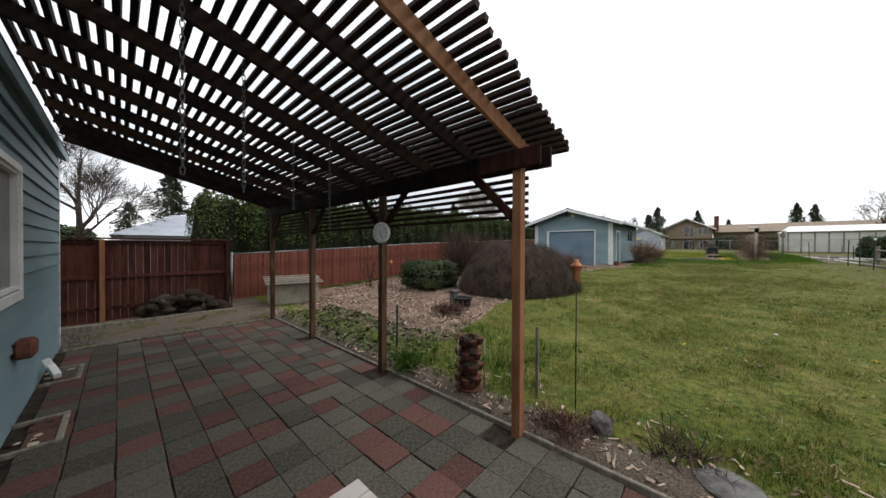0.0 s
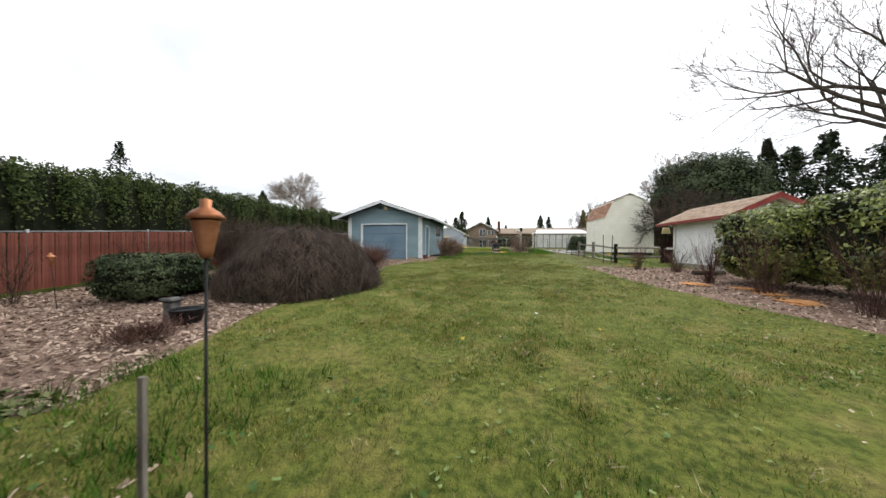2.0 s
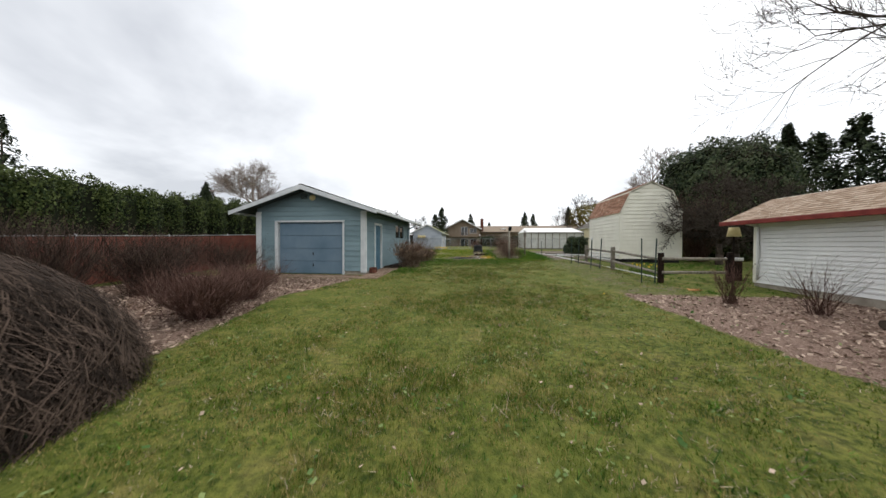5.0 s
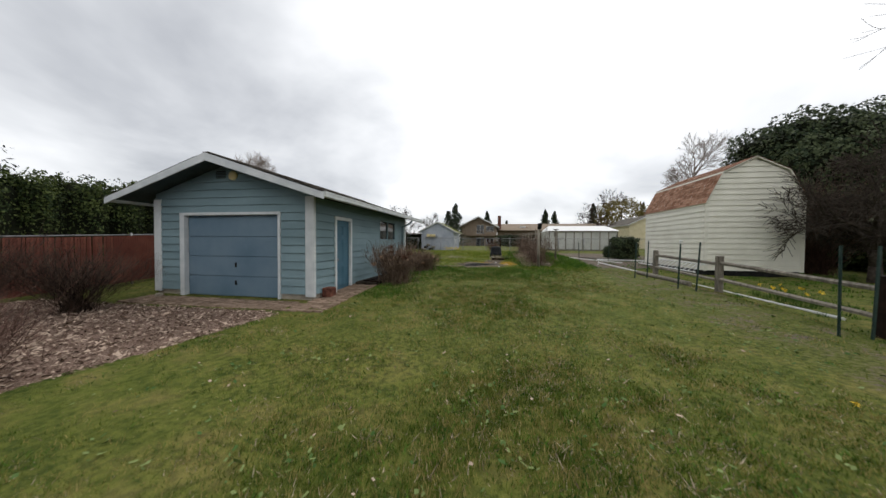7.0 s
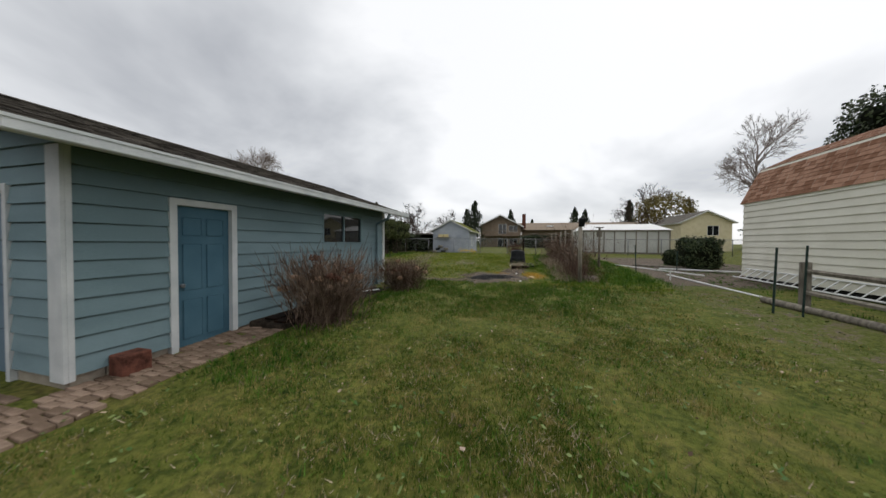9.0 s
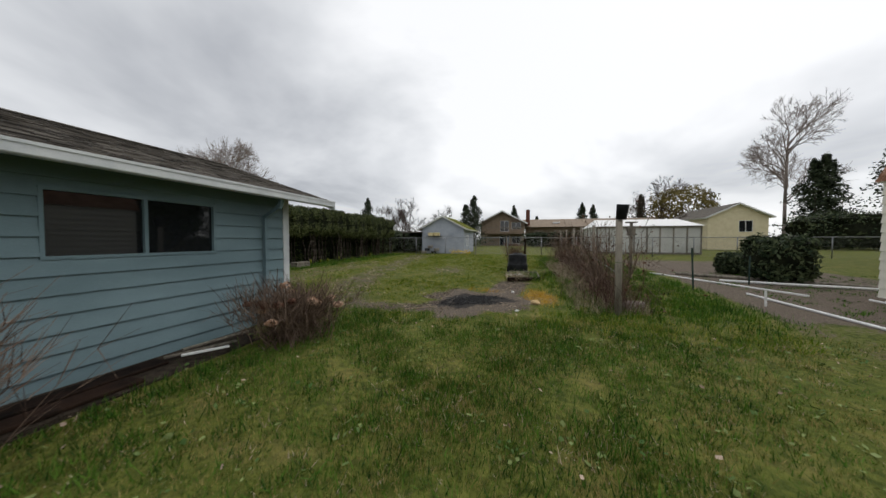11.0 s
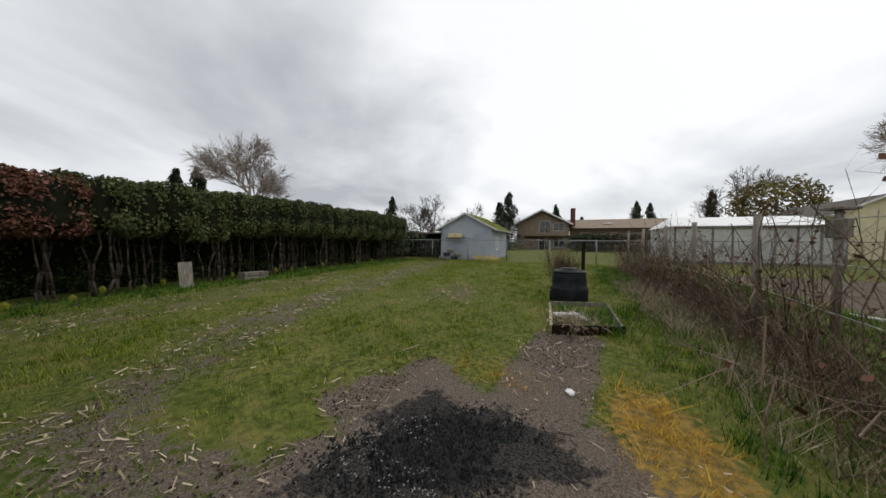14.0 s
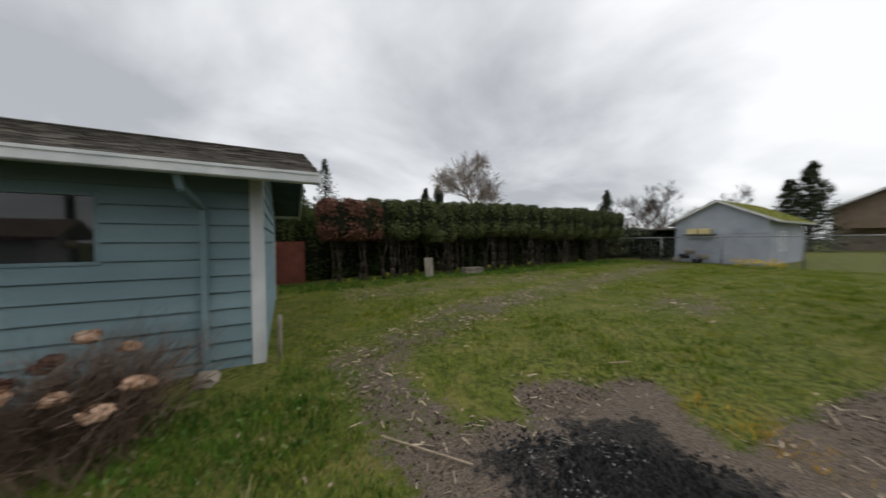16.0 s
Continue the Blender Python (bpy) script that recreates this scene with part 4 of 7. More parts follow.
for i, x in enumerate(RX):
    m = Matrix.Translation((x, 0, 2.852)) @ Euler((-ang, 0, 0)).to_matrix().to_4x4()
    # end rafter coloured as lit, the rest near-black as in shade
    part("rafter", box(bmesh.new(), x * 0 - 0.02, 0.02, -3.50, 0.42, 0, 0.145, 0.004, m), BRIGHT_WOOD if i == 0 else DARK_WOOD, pergola)
    part("bracket", box(bmesh.new(), -0.045, -0.022, 0.09, 0.112, -0.03, 0.11, 0, m), STEEL, pergola)
slat_me = None
for k in range(40):
    y = 0.42 - k * 0.098
    z = 2.852 + 0.148 / math.cos(ang) - y * RAISE
    if slat_me is None:
        bm = B(-7.32, 0.36, -0.023, 0.023, -0.004, 0.05, bev=0.003)
        slat = part("slat", bm, DARK_WOOD, pergola)
        slat_me = slat.data
    else:
        slat = new("slat", slat_me)
        slat.parent = pergola
    slat.matrix_basis = pose(rng.uniform(-0.025, 0.025), y, z, -math.degrees(ang), 0, rng.uniform(-0.12, 0.12))
for k in range(6):
    z = 2.19 + k * 0.078
    part("louver", B(-7.1, 0.045, 0.093, 0.125, z, z + 0.036), DARK_WOOD, pergola)
th = thing("patio_thermometer", "round white dial thermometer on a pergola post", "thermometer")
for nm, prof, mt in (("case", [(0.15, 0), (0.155, 0.03), (0.14, 0.04)], WHITE), ("dial", [(0.138, 0.041), (0.138, 0.043)], DIAL)):
    lathe(nm, prof, mt, th, n=24).matrix_basis = pose(-2.2, -0.06, 2.10, 90, 0, 14) @ pose(0, 0, 0.0, 0, 0, 0)
for k in range(12):
    q = 2 * math.pi * k / 12
    tk = part("tick", B(-0.005, 0.005, 0.10, 0.125, 0.0435, 0.045), BLACK_IRON, th)
    tk.matrix_basis = pose(-2.2, -0.06, 2.10, 90, 0, 14) @ pose(0, 0, 0, 0, 0, math.degrees(q))
nd = part("needle", B(-0.004, 0.004, -0.02, 0.09, 0.0455, 0.047), BLACK_IRON, th)
nd.matrix_basis = pose(-2.2, -0.06, 2.10, 90, 0, 14) @ pose(0, 0, 0, 0, 0, 200)


def chain_link():
    v, f = [], []
    pts = [(0.012 * math.cos(a), 0, 0.012 * math.sin(a) + (0.014 if math.sin(a) >= 0 else -0.014)) for a in np.linspace(0, 2 * math.pi, 9)[:-1]]
    for a, b in zip(pts, pts[1:] + pts[:1]):
        tube_geo(v, f, a, b, 0.0035, 0.0035, 4, False)
    return mesh_pd("link", v, f)


LINK = chain_link()
LINK.materials.append(CHAIN)
for (x, y, z0) in ((-0.88, -2.45, 2.3), (-1.38, -2.02, 2.3), (-2.34, -1.27, 2.3), (-1.92, -1.02, 2.08)):
    z1 = 2.86 - y * RAISE
    ch = thing("hanging_chain", "steel chain hanging from a pergola rafter", "chain", "chains under the pergola", (x, y, z1))
    n_ = int((z1 - z0) / 0.043)
    for k in range(n_):
        lk = new("link", LINK)
        lk.parent = ch
        lk.matrix_basis = pose(0, 0, -0.02 - k * 0.043, 0, 0, 90 * (k % 2) + 10)
for k, x in enumerate((-1.85, -1.78, -0.98)):
    hk = thing("wire_hook", "small wire hook hanging from the louvers", "hook", "hooks under the pergola", (x, 0.11, 2.19))
    tubes("hook", [((0, 0, 0), (0.02, 0, -0.03), 0.004, 0.004), ((0.02, 0, -0.03), (-0.015, 0, -0.07), 0.004, 0.004), ((-0.015, 0, -0.07), (0.01, 0, -0.10), 0.004, 0.004)], STEEL, hk, 5)

# ---------------------------------------------------------------- wooden and slatted fences
wf = thing("board_fence", "red-brown stained vertical board fence", "fence", kind="structure")
for k in range(40):
    y = -0.42 - k * 0.142
    part("board", B(-10.06, -10.04, y - 0.138, y, -0.05, 2.02 + rng.uniform(-0.006, 0.006), bev=0.003), FENCE_WOOD, wf)
for y in (-0.38, -3.0, -5.6):
    part("post", B(-10.03, -9.94, y - 0.045, y + 0.045, -0.1, 2.05, bev=0.005), BRIGHT_WOOD if y == -3.0 else FENCE_WOOD, wf)
for z in (0.25, 1.05, 1.95):
    part("rail", B(-10.039, -10.0, -6.0, -0.43, z, z + 0.085), FENCE_WOOD, wf)
part("cap_rail", B(-10.11, -9.95, -6.0, -0.3, 2.06, 2.10, bev=0.005), FENCE_WOOD, wf)
sf = thing("slatted_fence", "chain-link fence filled with red-brown plastic slats", "fence", kind="structure")
slat_m = B(-0.006, 0.006, -0.028, 0.028, 0, 1.45, bev=0.003)
first = part("slat", slat_m, SLAT_RED, sf)
y, c = -0.18, 0
far = []
while y < 25.3:
    z = gz(-10, y) + 0.12
    if c < 290:
        sl = first if c == 0 else new("slat", first.data)
        sl.parent = sf
        sl.matrix_basis = pose(-10.0, y, z, rng.uniform(-0.6, 0.6), 0, rng.uniform(-12, 12))
    else:
        far.append((y, z))
    c += 1
    y += 0.061
bm = bmesh.new()
for y, z in far:
    box(bm, -10.006, -9.994, y - 0.028, y + 0.028, z, z + 1.45)
tagged(part("slats", bm, SLAT_RED, sf), kind="stuff")
for y in np.arange(-0.25, 25.6, 2.6):
    z = gz(-10, y)
    tubes("post", [((-10.04, y, z - 0.1), (-10.04, y, z + 1.66), 0.03, 0.03)], STEEL, sf, 8)
for a, b in zip(np.arange(-0.25, 25.3, 2.6)[:-1], np.arange(-0.25, 25.3, 2.6)[1:]):
    tubes("top_rail", [((-10.04, a, gz(0, a) + 1.6), (-10.04, b, gz(0, b) + 1.6), 0.02, 0.02)], STEEL, sf, 6)

# ---------------------------------------------------------------- patio-side things
chest = thing("storage_chest", "tan concrete box with a shake-shingled lid", "storage box", at=(-8.75, 1.15, 0.08), rz=-12)
part("body", B(-0.42, 0.42, -0.7, 0.7, 0, 0.62, bev=0.012), CONCRETE, chest)
for k in range(5):
    z = 0.80 - k * 0.035
    part("lid_board", box(bmesh.new(), -0.62 + k * 0.25, -0.36 + k * 0.25, -0.82, 0.82, z - 0.012, z + 0.01, 0.004), GREY_WOOD, chest)
part("lid_support", B(-0.4, 0.4, -0.68, 0.68, 0.62, 0.665), GREY_WOOD, chest)
for k in range(52):
    a = rng.uniform(0, 6.3)
    lx, ly = rng.uniform(-9.85, -9.4), rng.uniform(-2.3, -0.5)
    lz = 0.05 + 0.46 * max(0, 1 - abs(ly + 1.5) / 1.0) * rng.uniform(0, 1.4)
    lg = thing("firewood_log", "mossy split log on a low woodpile", "log", "woodpile by the fence", (lx, ly, lz), math.degrees(a))
    r = rng.uniform(0.08, 0.14)
    rock("log", 1.0, SOIL if k % 4 else BARK, lg, k, 1.0, 2, 0.3).scale = (rng.uniform(0.16, 0.27), r, r)
tower = thing("strawberry_planter", "stacked terracotta planter with pockets of dead plants", "planter", at=(-0.89, 0.36, 0.08))
for k in range(4):
    lathe("tier", [(0.105, 0), (0.135, 0.13), (0.145, 0.155), (0.12, 0.16), (0.1, 0.13)], TERRACOTTA, tower, (0, 0, k * 0.165), 14)
    for q in range(5):
        a = q * 1.257 + k * 0.6
        lathe("pocket", [(0.03, -0.04), (0.055, 0.03), (0.062, 0.045), (0.04, 0.045)], TERRACOTTA, tower, (0.135 * math.cos(a), 0.135 * math.sin(a), k * 0.165 + 0.1), 8)
lathe("saucer", [(0.16, 0), (0.18, 0.025), (0.165, 0.025)], TERRACOTTA, tower, (0, 0, -0.02), 16)
for q in range(3):
    a = 0.4 + q * 2.1
    tubes("wire_rod", [((0.2 * math.cos(a), 0.2 * math.sin(a), 0), (0.2 * math.cos(a), 0.2 * math.sin(a), 0.64), 0.007, 0.007)], STEEL, tower, 5)
for k in range(4):
    rock("dead_plant", 0.1, SOIL, tower, 20 + k, 0.5, 2, 0.8, at=(0.05, -0.05, k * 0.165 + 0.15))


def torch(x, y, top, lean=0.0):
    z = gz(x, y)
    t = thing("garden_torch", "copper garden torch on a thin black pole", "torch", "garden torches", (x, y, z), 0)
    t.matrix_basis = pose(x, y, z, lean, lean * 0.6, 0)
    h = top - z
    tubes("pole", [((0, 0, -0.05), (0, 0, h - 0.24), 0.007, 0.006)], BLACK_IRON, t, 6)
    lathe("cup", [(0.02, 0), (0.028, 0.03), (0.05, 0.15), (0.052, 0.16)], COPPER, t, (0, 0, h - 0.25), 12)
    lathe("lid", [(0.075, 0), (0.05, 0.03), (0.02, 0.05), (0.022, 0.08), (0.005, 0.085)], COPPER, t, (0, 0, h - 0.088), 12)


torch(0.376, 0.565, 1.77)
torch(-7.1, 3.95, 1.42, 6)
for x, y, h, mt in ((-0.1, 0.66, 0.86, GREY_WOOD), (-2.74, 0.66, 0.76, GREEN_STEEL)):
    sk = thing("garden_stake", "weathered garden stake in the border soil", "stake", "stakes by the patio", (x, y, gz(x, y)))
    part("stake", B(-0.018, 0.018, -0.012, 0.012, -0.05, h, bev=0.003), mt, sk)


def stone(x, y, r, label="rough dark stone lying in the border", mt=ROCK, sq=0.7, seed=1, sink=0.25):
    t = thing("stone", label, "stone", at=(x, y, gz(x, y) + r * sq * (1 - sink)), rz=seed * 40)
    rock("stone_body", r, mt, t, seed, sq)


stone(0.63, 0.5, 0.10, sq=1.1, seed=3)
stone(-8.9, 27.5, 0.05, seed=5)
stone(-2.55, 23.9, 0.13, "pale rock beside the garage downpipe", CONCRETE, seed=6)
stone(-7.3, 16.75, 0.10, "round pale stone by the garage door", CONCRETE, 0.6, 7)
stone(1.43, 27.79, 0.05, "small white stone on bare soil", WHITE_PLASTIC, 0.6, 9)
stone(1.6, 25.85, 0.045, "crumpled white scrap on the grass", WHITE_PLASTIC, 0.5, 8)
stone(2.3, 5.3, 0.03, "white scrap on the lawn", WHITE_PLASTIC, 0.5, 4, 0)
slabm = thing("stepping_stone", "moss-edged flat stepping stone by the patio", "stepping stone", at=(1.55, 0.42, 0.08))
rock("slab", 0.22, ROCK, slabm, 12, 0.12, 2, 0.2)
basin = thing("plant_tub", "black plastic tub with a stone statue base", "tub", at=(-3.7, 3.75, gz(0, 3.75)))
lathe("tub", [(0.2, 0), (0.25, 0.24), (0.27, 0.25), (0.24, 0.25), (0.22, 0.2)], BLACK_PLASTIC, basin, n=20)
part("pedestal", B(-0.42, -0.24, -0.08, 0.10, 0.0, 0.36, bev=0.02), ROCK, basin, "mossy stone pedestal")
part("pedestal_top", B(-0.46, -0.20, -0.12, 0.14, 0.36, 0.42, bev=0.02), ROCK, basin)
pot = thing("clay_brick", "old clay block by the garage wall", "block", at=(-2.83, 17.5, 0.80))
part("block", B(-0.12, 0.12, -0.14, 0.14, 0, 0.24, bev=0.01), TERRACOTTA, pot)


# ---------------------------------------------------------------- plants: builders
def twig_bush(name, label, x, y, r, h, count, material, seed=0, droop=0.0, width=0.006, group="", category="shrub", z=None, out=1.0, forks=3, base=0.12):
    """A leafless shrub: thin forked stems from the base."""
    z = gz(x, y) if z is None else z
    t = thing(name, label, category, group, (x, y, z))
    g = np.random.default_rng(seed + 100)
    tri = []
    for k in range(count):
        a, e_ = g.uniform(0, 2 * math.pi), g.uniform(0.15, 1.0)
        p = np.array([g.normal(0, r * base), g.normal(0, r * base), 0.0])
        d = np.array([math.cos(a) * e_ * r * out, math.sin(a) * e_ * r * out, h * g.uniform(0.6, 1.05)])
        seg, w = 4, width * g.uniform(0.7, 1.5)
        for s in range(seg):
            q = p + d / seg + g.normal(0, 0.05 * r, 3) + np.array([0, 0, -droop * h * (s / seg) ** 2])
            for side in (np.array([w, 0, 0]), np.array([0, w, 0])):
                f_ = 1 - s / seg * 0.7
                tri += [p - side * f_, p + side * f_, q + side * f_ * 0.8, q - side * f_ * 0.8]
            if s >= 1:
                for fk in range(forks):
                    e2 = q + (d / seg) * g.uniform(0.4, 1.0) + g.normal(0, 0.14 * r, 3)
                    sd = np.array([w * 0.5, w * 0.3, 0])
                    tri += [q - sd, q + sd, e2 + sd * 0.4, e2 - sd * 0.4]
            p = q
    tagged(link("twiggy_crown", mesh_np("twiggy_crown", np.array(tri), 4), material, t), kind="stuff")
    return t


def lumpy(name, shape, material, parent, seed=0, lump=0.18, freq=1.3, scale=0.86, sub=4):
    bm = bmesh.new()
    bmesh.ops.create_icosphere(bm, subdivisions=sub, radius=1.0)
    for v in bm.verts:
        w = noise.noise(v.co * freq * 2 + Vector((seed, seed * 2, 0))) + 0.5 * noise.noise(v.co * freq * 5 + Vector((seed, 0, seed)))
        q = shape(np.array([v.co]))[0] * (1 + lump * w) * scale
        v.co = Vector(q)
    return part(name, bm, material, parent)


def leafy(name, label, x, y, rx, ry, h, count, size, material, seed=0, z=None, zc=0.5, flat=0.6, category="shrub", group="", aspect=1.8, lump=0.18, jitter=0.6, core=True):
    z = gz(x, y) if z is None else z
    t = thing(name, label, category, group, (x, y, z))

    def shape(u):
        p = np.sign(u) * np.abs(u) ** flat
        p = p / np.maximum(np.abs(p).max(1), 1e-6)[:, None] * 1.0 if flat < 0.35 else p
        return p * np.array([rx, ry, h / 2]) + np.array([0, 0, 0])

    pts, u = blob_points(count, shape, lump, seed=seed)
    pts[:, 2] += h * 0.5
    k = pts[:, 2] > -0.02
    tagged(link("leaves", mesh_np("leaves", leaf_quads(pts[k], u[k], size, aspect, jitter), 4), material, t), kind="stuff")
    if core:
        # added solid core, coloured as the shade behind the leaves
        c = lumpy("dark_leaf_core", shape, CORE, t, seed, lump, scale=0.86)
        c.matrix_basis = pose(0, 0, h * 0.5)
    return t


def branches(base, d, length, r, depth, g, spread=0.55, kids=4, up=0.15, wob=0.12, out=None):
    """Tapered limbs that fork: a list of segments."""
    out = [] if out is None else out
    p, d = np.array(base, float), np.array(d, float)
    n_ = 4 if depth > 0 else 3
    for s in range(n_):
        d = d + g.normal(0, wob, 3) + np.array([0, 0, up * 0.3])
        d /= np.linalg.norm(d)
        q = p + d * length / n_
        r2 = r * (1 - 0.55 * (s + 1) / n_)
        out.append((p, q, r * (1 - 0.55 * s / n_), r2, depth))
        p = q
        if depth > 0 and s >= 1:
            for k in range(kids if s == n_ - 1 else max(1, kids - 2)):
                a = g.normal(0, 1, 3)
                a -= (a @ d) * d
                a /= np.linalg.norm(a) + 1e-9
                nd_ = d * math.cos(spread) + a * math.sin(spread) * g.uniform(0.7, 1.4)
                branches(p, nd_, length * g.uniform(0.5, 0.75), r2 * 0.72, depth - 1, g, spread, kids, up, wob, out)
    return out


def bare_tree(label, x, y, height, r, depth, material, seed, spread=0.55, kids=4, trunk=0.35, up=0.15, z=None, twig=0.012, limbs=5, tilt=1.0, wob=0.12, reach=0.22, group="bare trees"):
    g = np.random.default_rng(seed)
    z = gz(x, y) if z is None else z
    t = thing("bare_tree", label, "tree", group, (x, y, z))
    th_ = height * trunk
    tubes("trunk", [((0, 0, -0.2), (0.05, 0.03, th_ * 0.5), r, r * 0.88), ((0.05, 0.03, th_ * 0.5), (0, 0, th_), r * 0.88, r * 0.78), ((0, 0, th_), (0.1, -0.05, height * 0.62), r * 0.78, r * 0.4)], material, t, 8)
    segs = []
    for k in range(limbs):
        a = 2 * math.pi * k / limbs + g.uniform(-0.4, 0.4)
        hz = th_ + (height * 0.6 - th_) * (k / limbs)
        e_ = g.uniform(0.5, 1.0) * tilt
        branches((0, 0, hz), (math.cos(a) * e_, math.sin(a) * e_, g.uniform(0.5, 1.0)), height * reach * g.uniform(0.85, 1.2), r * 0.42, depth, g, spread, kids, up, wob, segs)
    branches((0.1, -0.05, height * 0.6), (0.05, 0, 1), height * reach, r * 0.4, depth, g, spread, kids, up, wob, segs)
    v, f = [], []
    for p0, p1, r0, r1, dp in segs:
        tube_geo(v, f, p0, p1, max(r0, twig), max(r1, twig * 0.6), 5 if dp >= 2 else 3, False)
    tagged(link("crown", mesh_pd("crown", v, f), material, t), kind="stuff")
    return t


def conifer(label, x, y, height, r, count, seed, z=None, size=None, material=None, group="conifers", base=0.08, power=0.7):
    g = np.random.default_rng(seed)
    z = gz(x, y) if z is None else z
    t = thing("conifer", label, "tree", group, (x, y, z))
    tubes("trunk", [((0, 0, -0.2), (0, 0, height * 0.95), height * 0.018, 0.03)], BARK, t, 6)
    size = size or height * 0.034
    pts, nr = [], []
    tiers = 34
    for k in range(tiers):
        zz = height * (base + (1 - base) * k / tiers)
        rr = r * (1 - k / tiers) ** power * g.uniform(0.7, 1.2) + 0.12
        arms = max(4, int(9 * rr / r) + 3)
        for q in range(arms):
            a, l_ = g.uniform(0, 2 * math.pi), rr * g.uniform(0.55, 1.1)
            m_ = max(3, int(count / tiers / arms))
            s = g.uniform(0.08, 1, m_) ** 0.8
            w = l_ * 0.3 * (1.1 - s)
            pts.append(np.stack([np.cos(a) * l_ * s - np.sin(a) * g.normal(0, 1, m_) * w, np.sin(a) * l_ * s + np.cos(a) * g.normal(0, 1, m_) * w, zz - s * l_ * 0.28 + g.normal(0, size * 0.5, m_)], 1))
            nr.append(np.tile(np.array([math.cos(a) * 0.4, math.sin(a) * 0.4, 0.9]), (m_, 1)))
    pts, nr = np.concatenate(pts), np.concatenate(nr)
    tagged(link("crown", mesh_np("crown", leaf_quads(pts, nr, size, 2.2, 0.45, 0.4), 4), material or CONIFER, t), kind="stuff")
    return t


# ---------------------------------------------------------------- hedges
def column_tree(name, label, seed, height, r, count, size, material, low=0.0, group=""):
    """A clipped hedge column, crown from low to height."""
    t = thing(name, label, "hedge tree", group)
    hh = height - low

    def shape(u):
        p = np.sign(u) * np.abs(u) ** 0.5
        return p * np.array([r, r, hh / 2])

    pts, u = blob_points(count, shape, 0.13, 1.2, 0.22, seed)
    pts[:, 2] += low + hh / 2
    up_ = u * np.array([1, 1, 0.6])
    tagged(link("crown", mesh_np("crown", leaf_quads(pts, up_, size, 1.7, 0.7, 1.0), 4), material, t), kind="stuff")
    # added solid core whose colour stands for shade within the crown
    c = lumpy("dark_crown_core", shape, CORE, t, seed, 0.13, 1.2, 0.84, 3)
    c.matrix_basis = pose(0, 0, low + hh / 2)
    return t


hedge_kinds = [column_tree("arborvitae", "dense clipped dark green arborvitae in a tall hedge", s, 4.0, 0.82, 10000, 0.085, HEDGE_LEAF, group="tall arborvitae hedge") for s in (1.0, 2.0, 3.0)]
k = 0
# past y 25 the row is added as a dark backdrop behind bare trunks
for y in np.arange(-0.2, 46, 1.0):
    m = pose(-11.9 + rng.uniform(-0.1, 0.1), y, gz(0, y) - float(np.interp(y, [0, 10, 19, 24.5, 25.5, 45], [0.25, 0.3, 0.55, 0.6, 1.0, 1.05])) + rng.uniform(-0.1, 0.08), 0, 0, rng.uniform(0, 360))
    if k < 3:
        hedge_kinds[k].matrix_basis = m
    else:
        copy_thing(hedge_kinds[k % 3], m)
    k += 1


def leggy_tree(label, seed, material, height=3.1):
    t = column_tree("leggy_arborvitae", label, seed, height, 0.72, 5200, 0.095, material, 1.55, "hedge with bare trunks")
    g = np.random.default_rng(int(seed * 10))
    for q in range(5):
        p = np.array([g.uniform(-0.25, 0.45), g.uniform(-0.45, 0.45), -0.1])
        r, segs = g.uniform(0.022, 0.045), []
        for k in range(5):
            e2 = p + np.array([g.normal(0, 0.05), g.normal(0, 0.06), 0.44])
            segs.append((p, e2, r, r * 0.88))
            p, r = e2, r * 0.88
        tubes("trunk", segs, BARK, t, 6)
    rock("moss", 0.09, GREEN_MOSS, t, int(seed), 1.4, 1, at=(0.38, g.uniform(-0.3, 0.3), 0.08))
    return t


kinds = [leggy_tree("tall hedge tree with exposed mossy trunks", s, HEDGE2_LEAF) for s in (11.0, 12.0, 13.0)]
dead = leggy_tree("hedge tree with rust-brown dead foliage", 14.0, DEAD_LEAF)
dead.matrix_basis = pose(-9.95, 26.4, gz(0, 26.4), 0, 0, 0)
copy_thing(dead, pose(-9.98, 27.3, gz(0, 27.3) - 0.03, 0, 0, 10))
k = 0
for y in np.arange(28.1, 43.2, 0.82):
    m = pose(-10.05 + rng.uniform(-0.1, 0.1), y, gz(0, y) + rng.uniform(-0.2, 0.16) - 0.02, 0, 0, rng.uniform(-20, 20))
    if k < 3:
        kinds[k].matrix_basis = m
    else:
        copy_thing(kinds[k % 3], m)
    k += 1
bdl = thing("leaning_board", "grey weathered board leaning in the hedge", "board", at=(-9.25, 29.8, gz(0, 29.8)))
part("board", box(bmesh.new(), -0.01, 0.01, -0.18, 0.18, 0, 0.78, 0.004, Euler((0, radians(-8), 0)).to_matrix().to_4x4()), GREY_WOOD, bdl)
bxl = thing("wooden_crate", "low dark wooden crate at the hedge foot", "crate", at=(-9.3, 31.9, gz(0, 31.9)))
for z in (0, 0.14):
    part("plank", B(-0.2, 0.2, -0.45, 0.45, z, z + 0.12, bev=0.008), GREY_WOOD, bxl)

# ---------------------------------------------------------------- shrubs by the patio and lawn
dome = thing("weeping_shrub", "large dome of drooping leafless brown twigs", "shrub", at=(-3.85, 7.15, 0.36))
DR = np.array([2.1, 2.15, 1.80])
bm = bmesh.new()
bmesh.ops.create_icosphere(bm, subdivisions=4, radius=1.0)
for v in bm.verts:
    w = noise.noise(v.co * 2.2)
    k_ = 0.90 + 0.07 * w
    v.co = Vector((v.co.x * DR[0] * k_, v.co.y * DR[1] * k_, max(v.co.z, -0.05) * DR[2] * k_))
# added solid dome, coloured dark like the shade within the twigs
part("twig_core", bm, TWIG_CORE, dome)
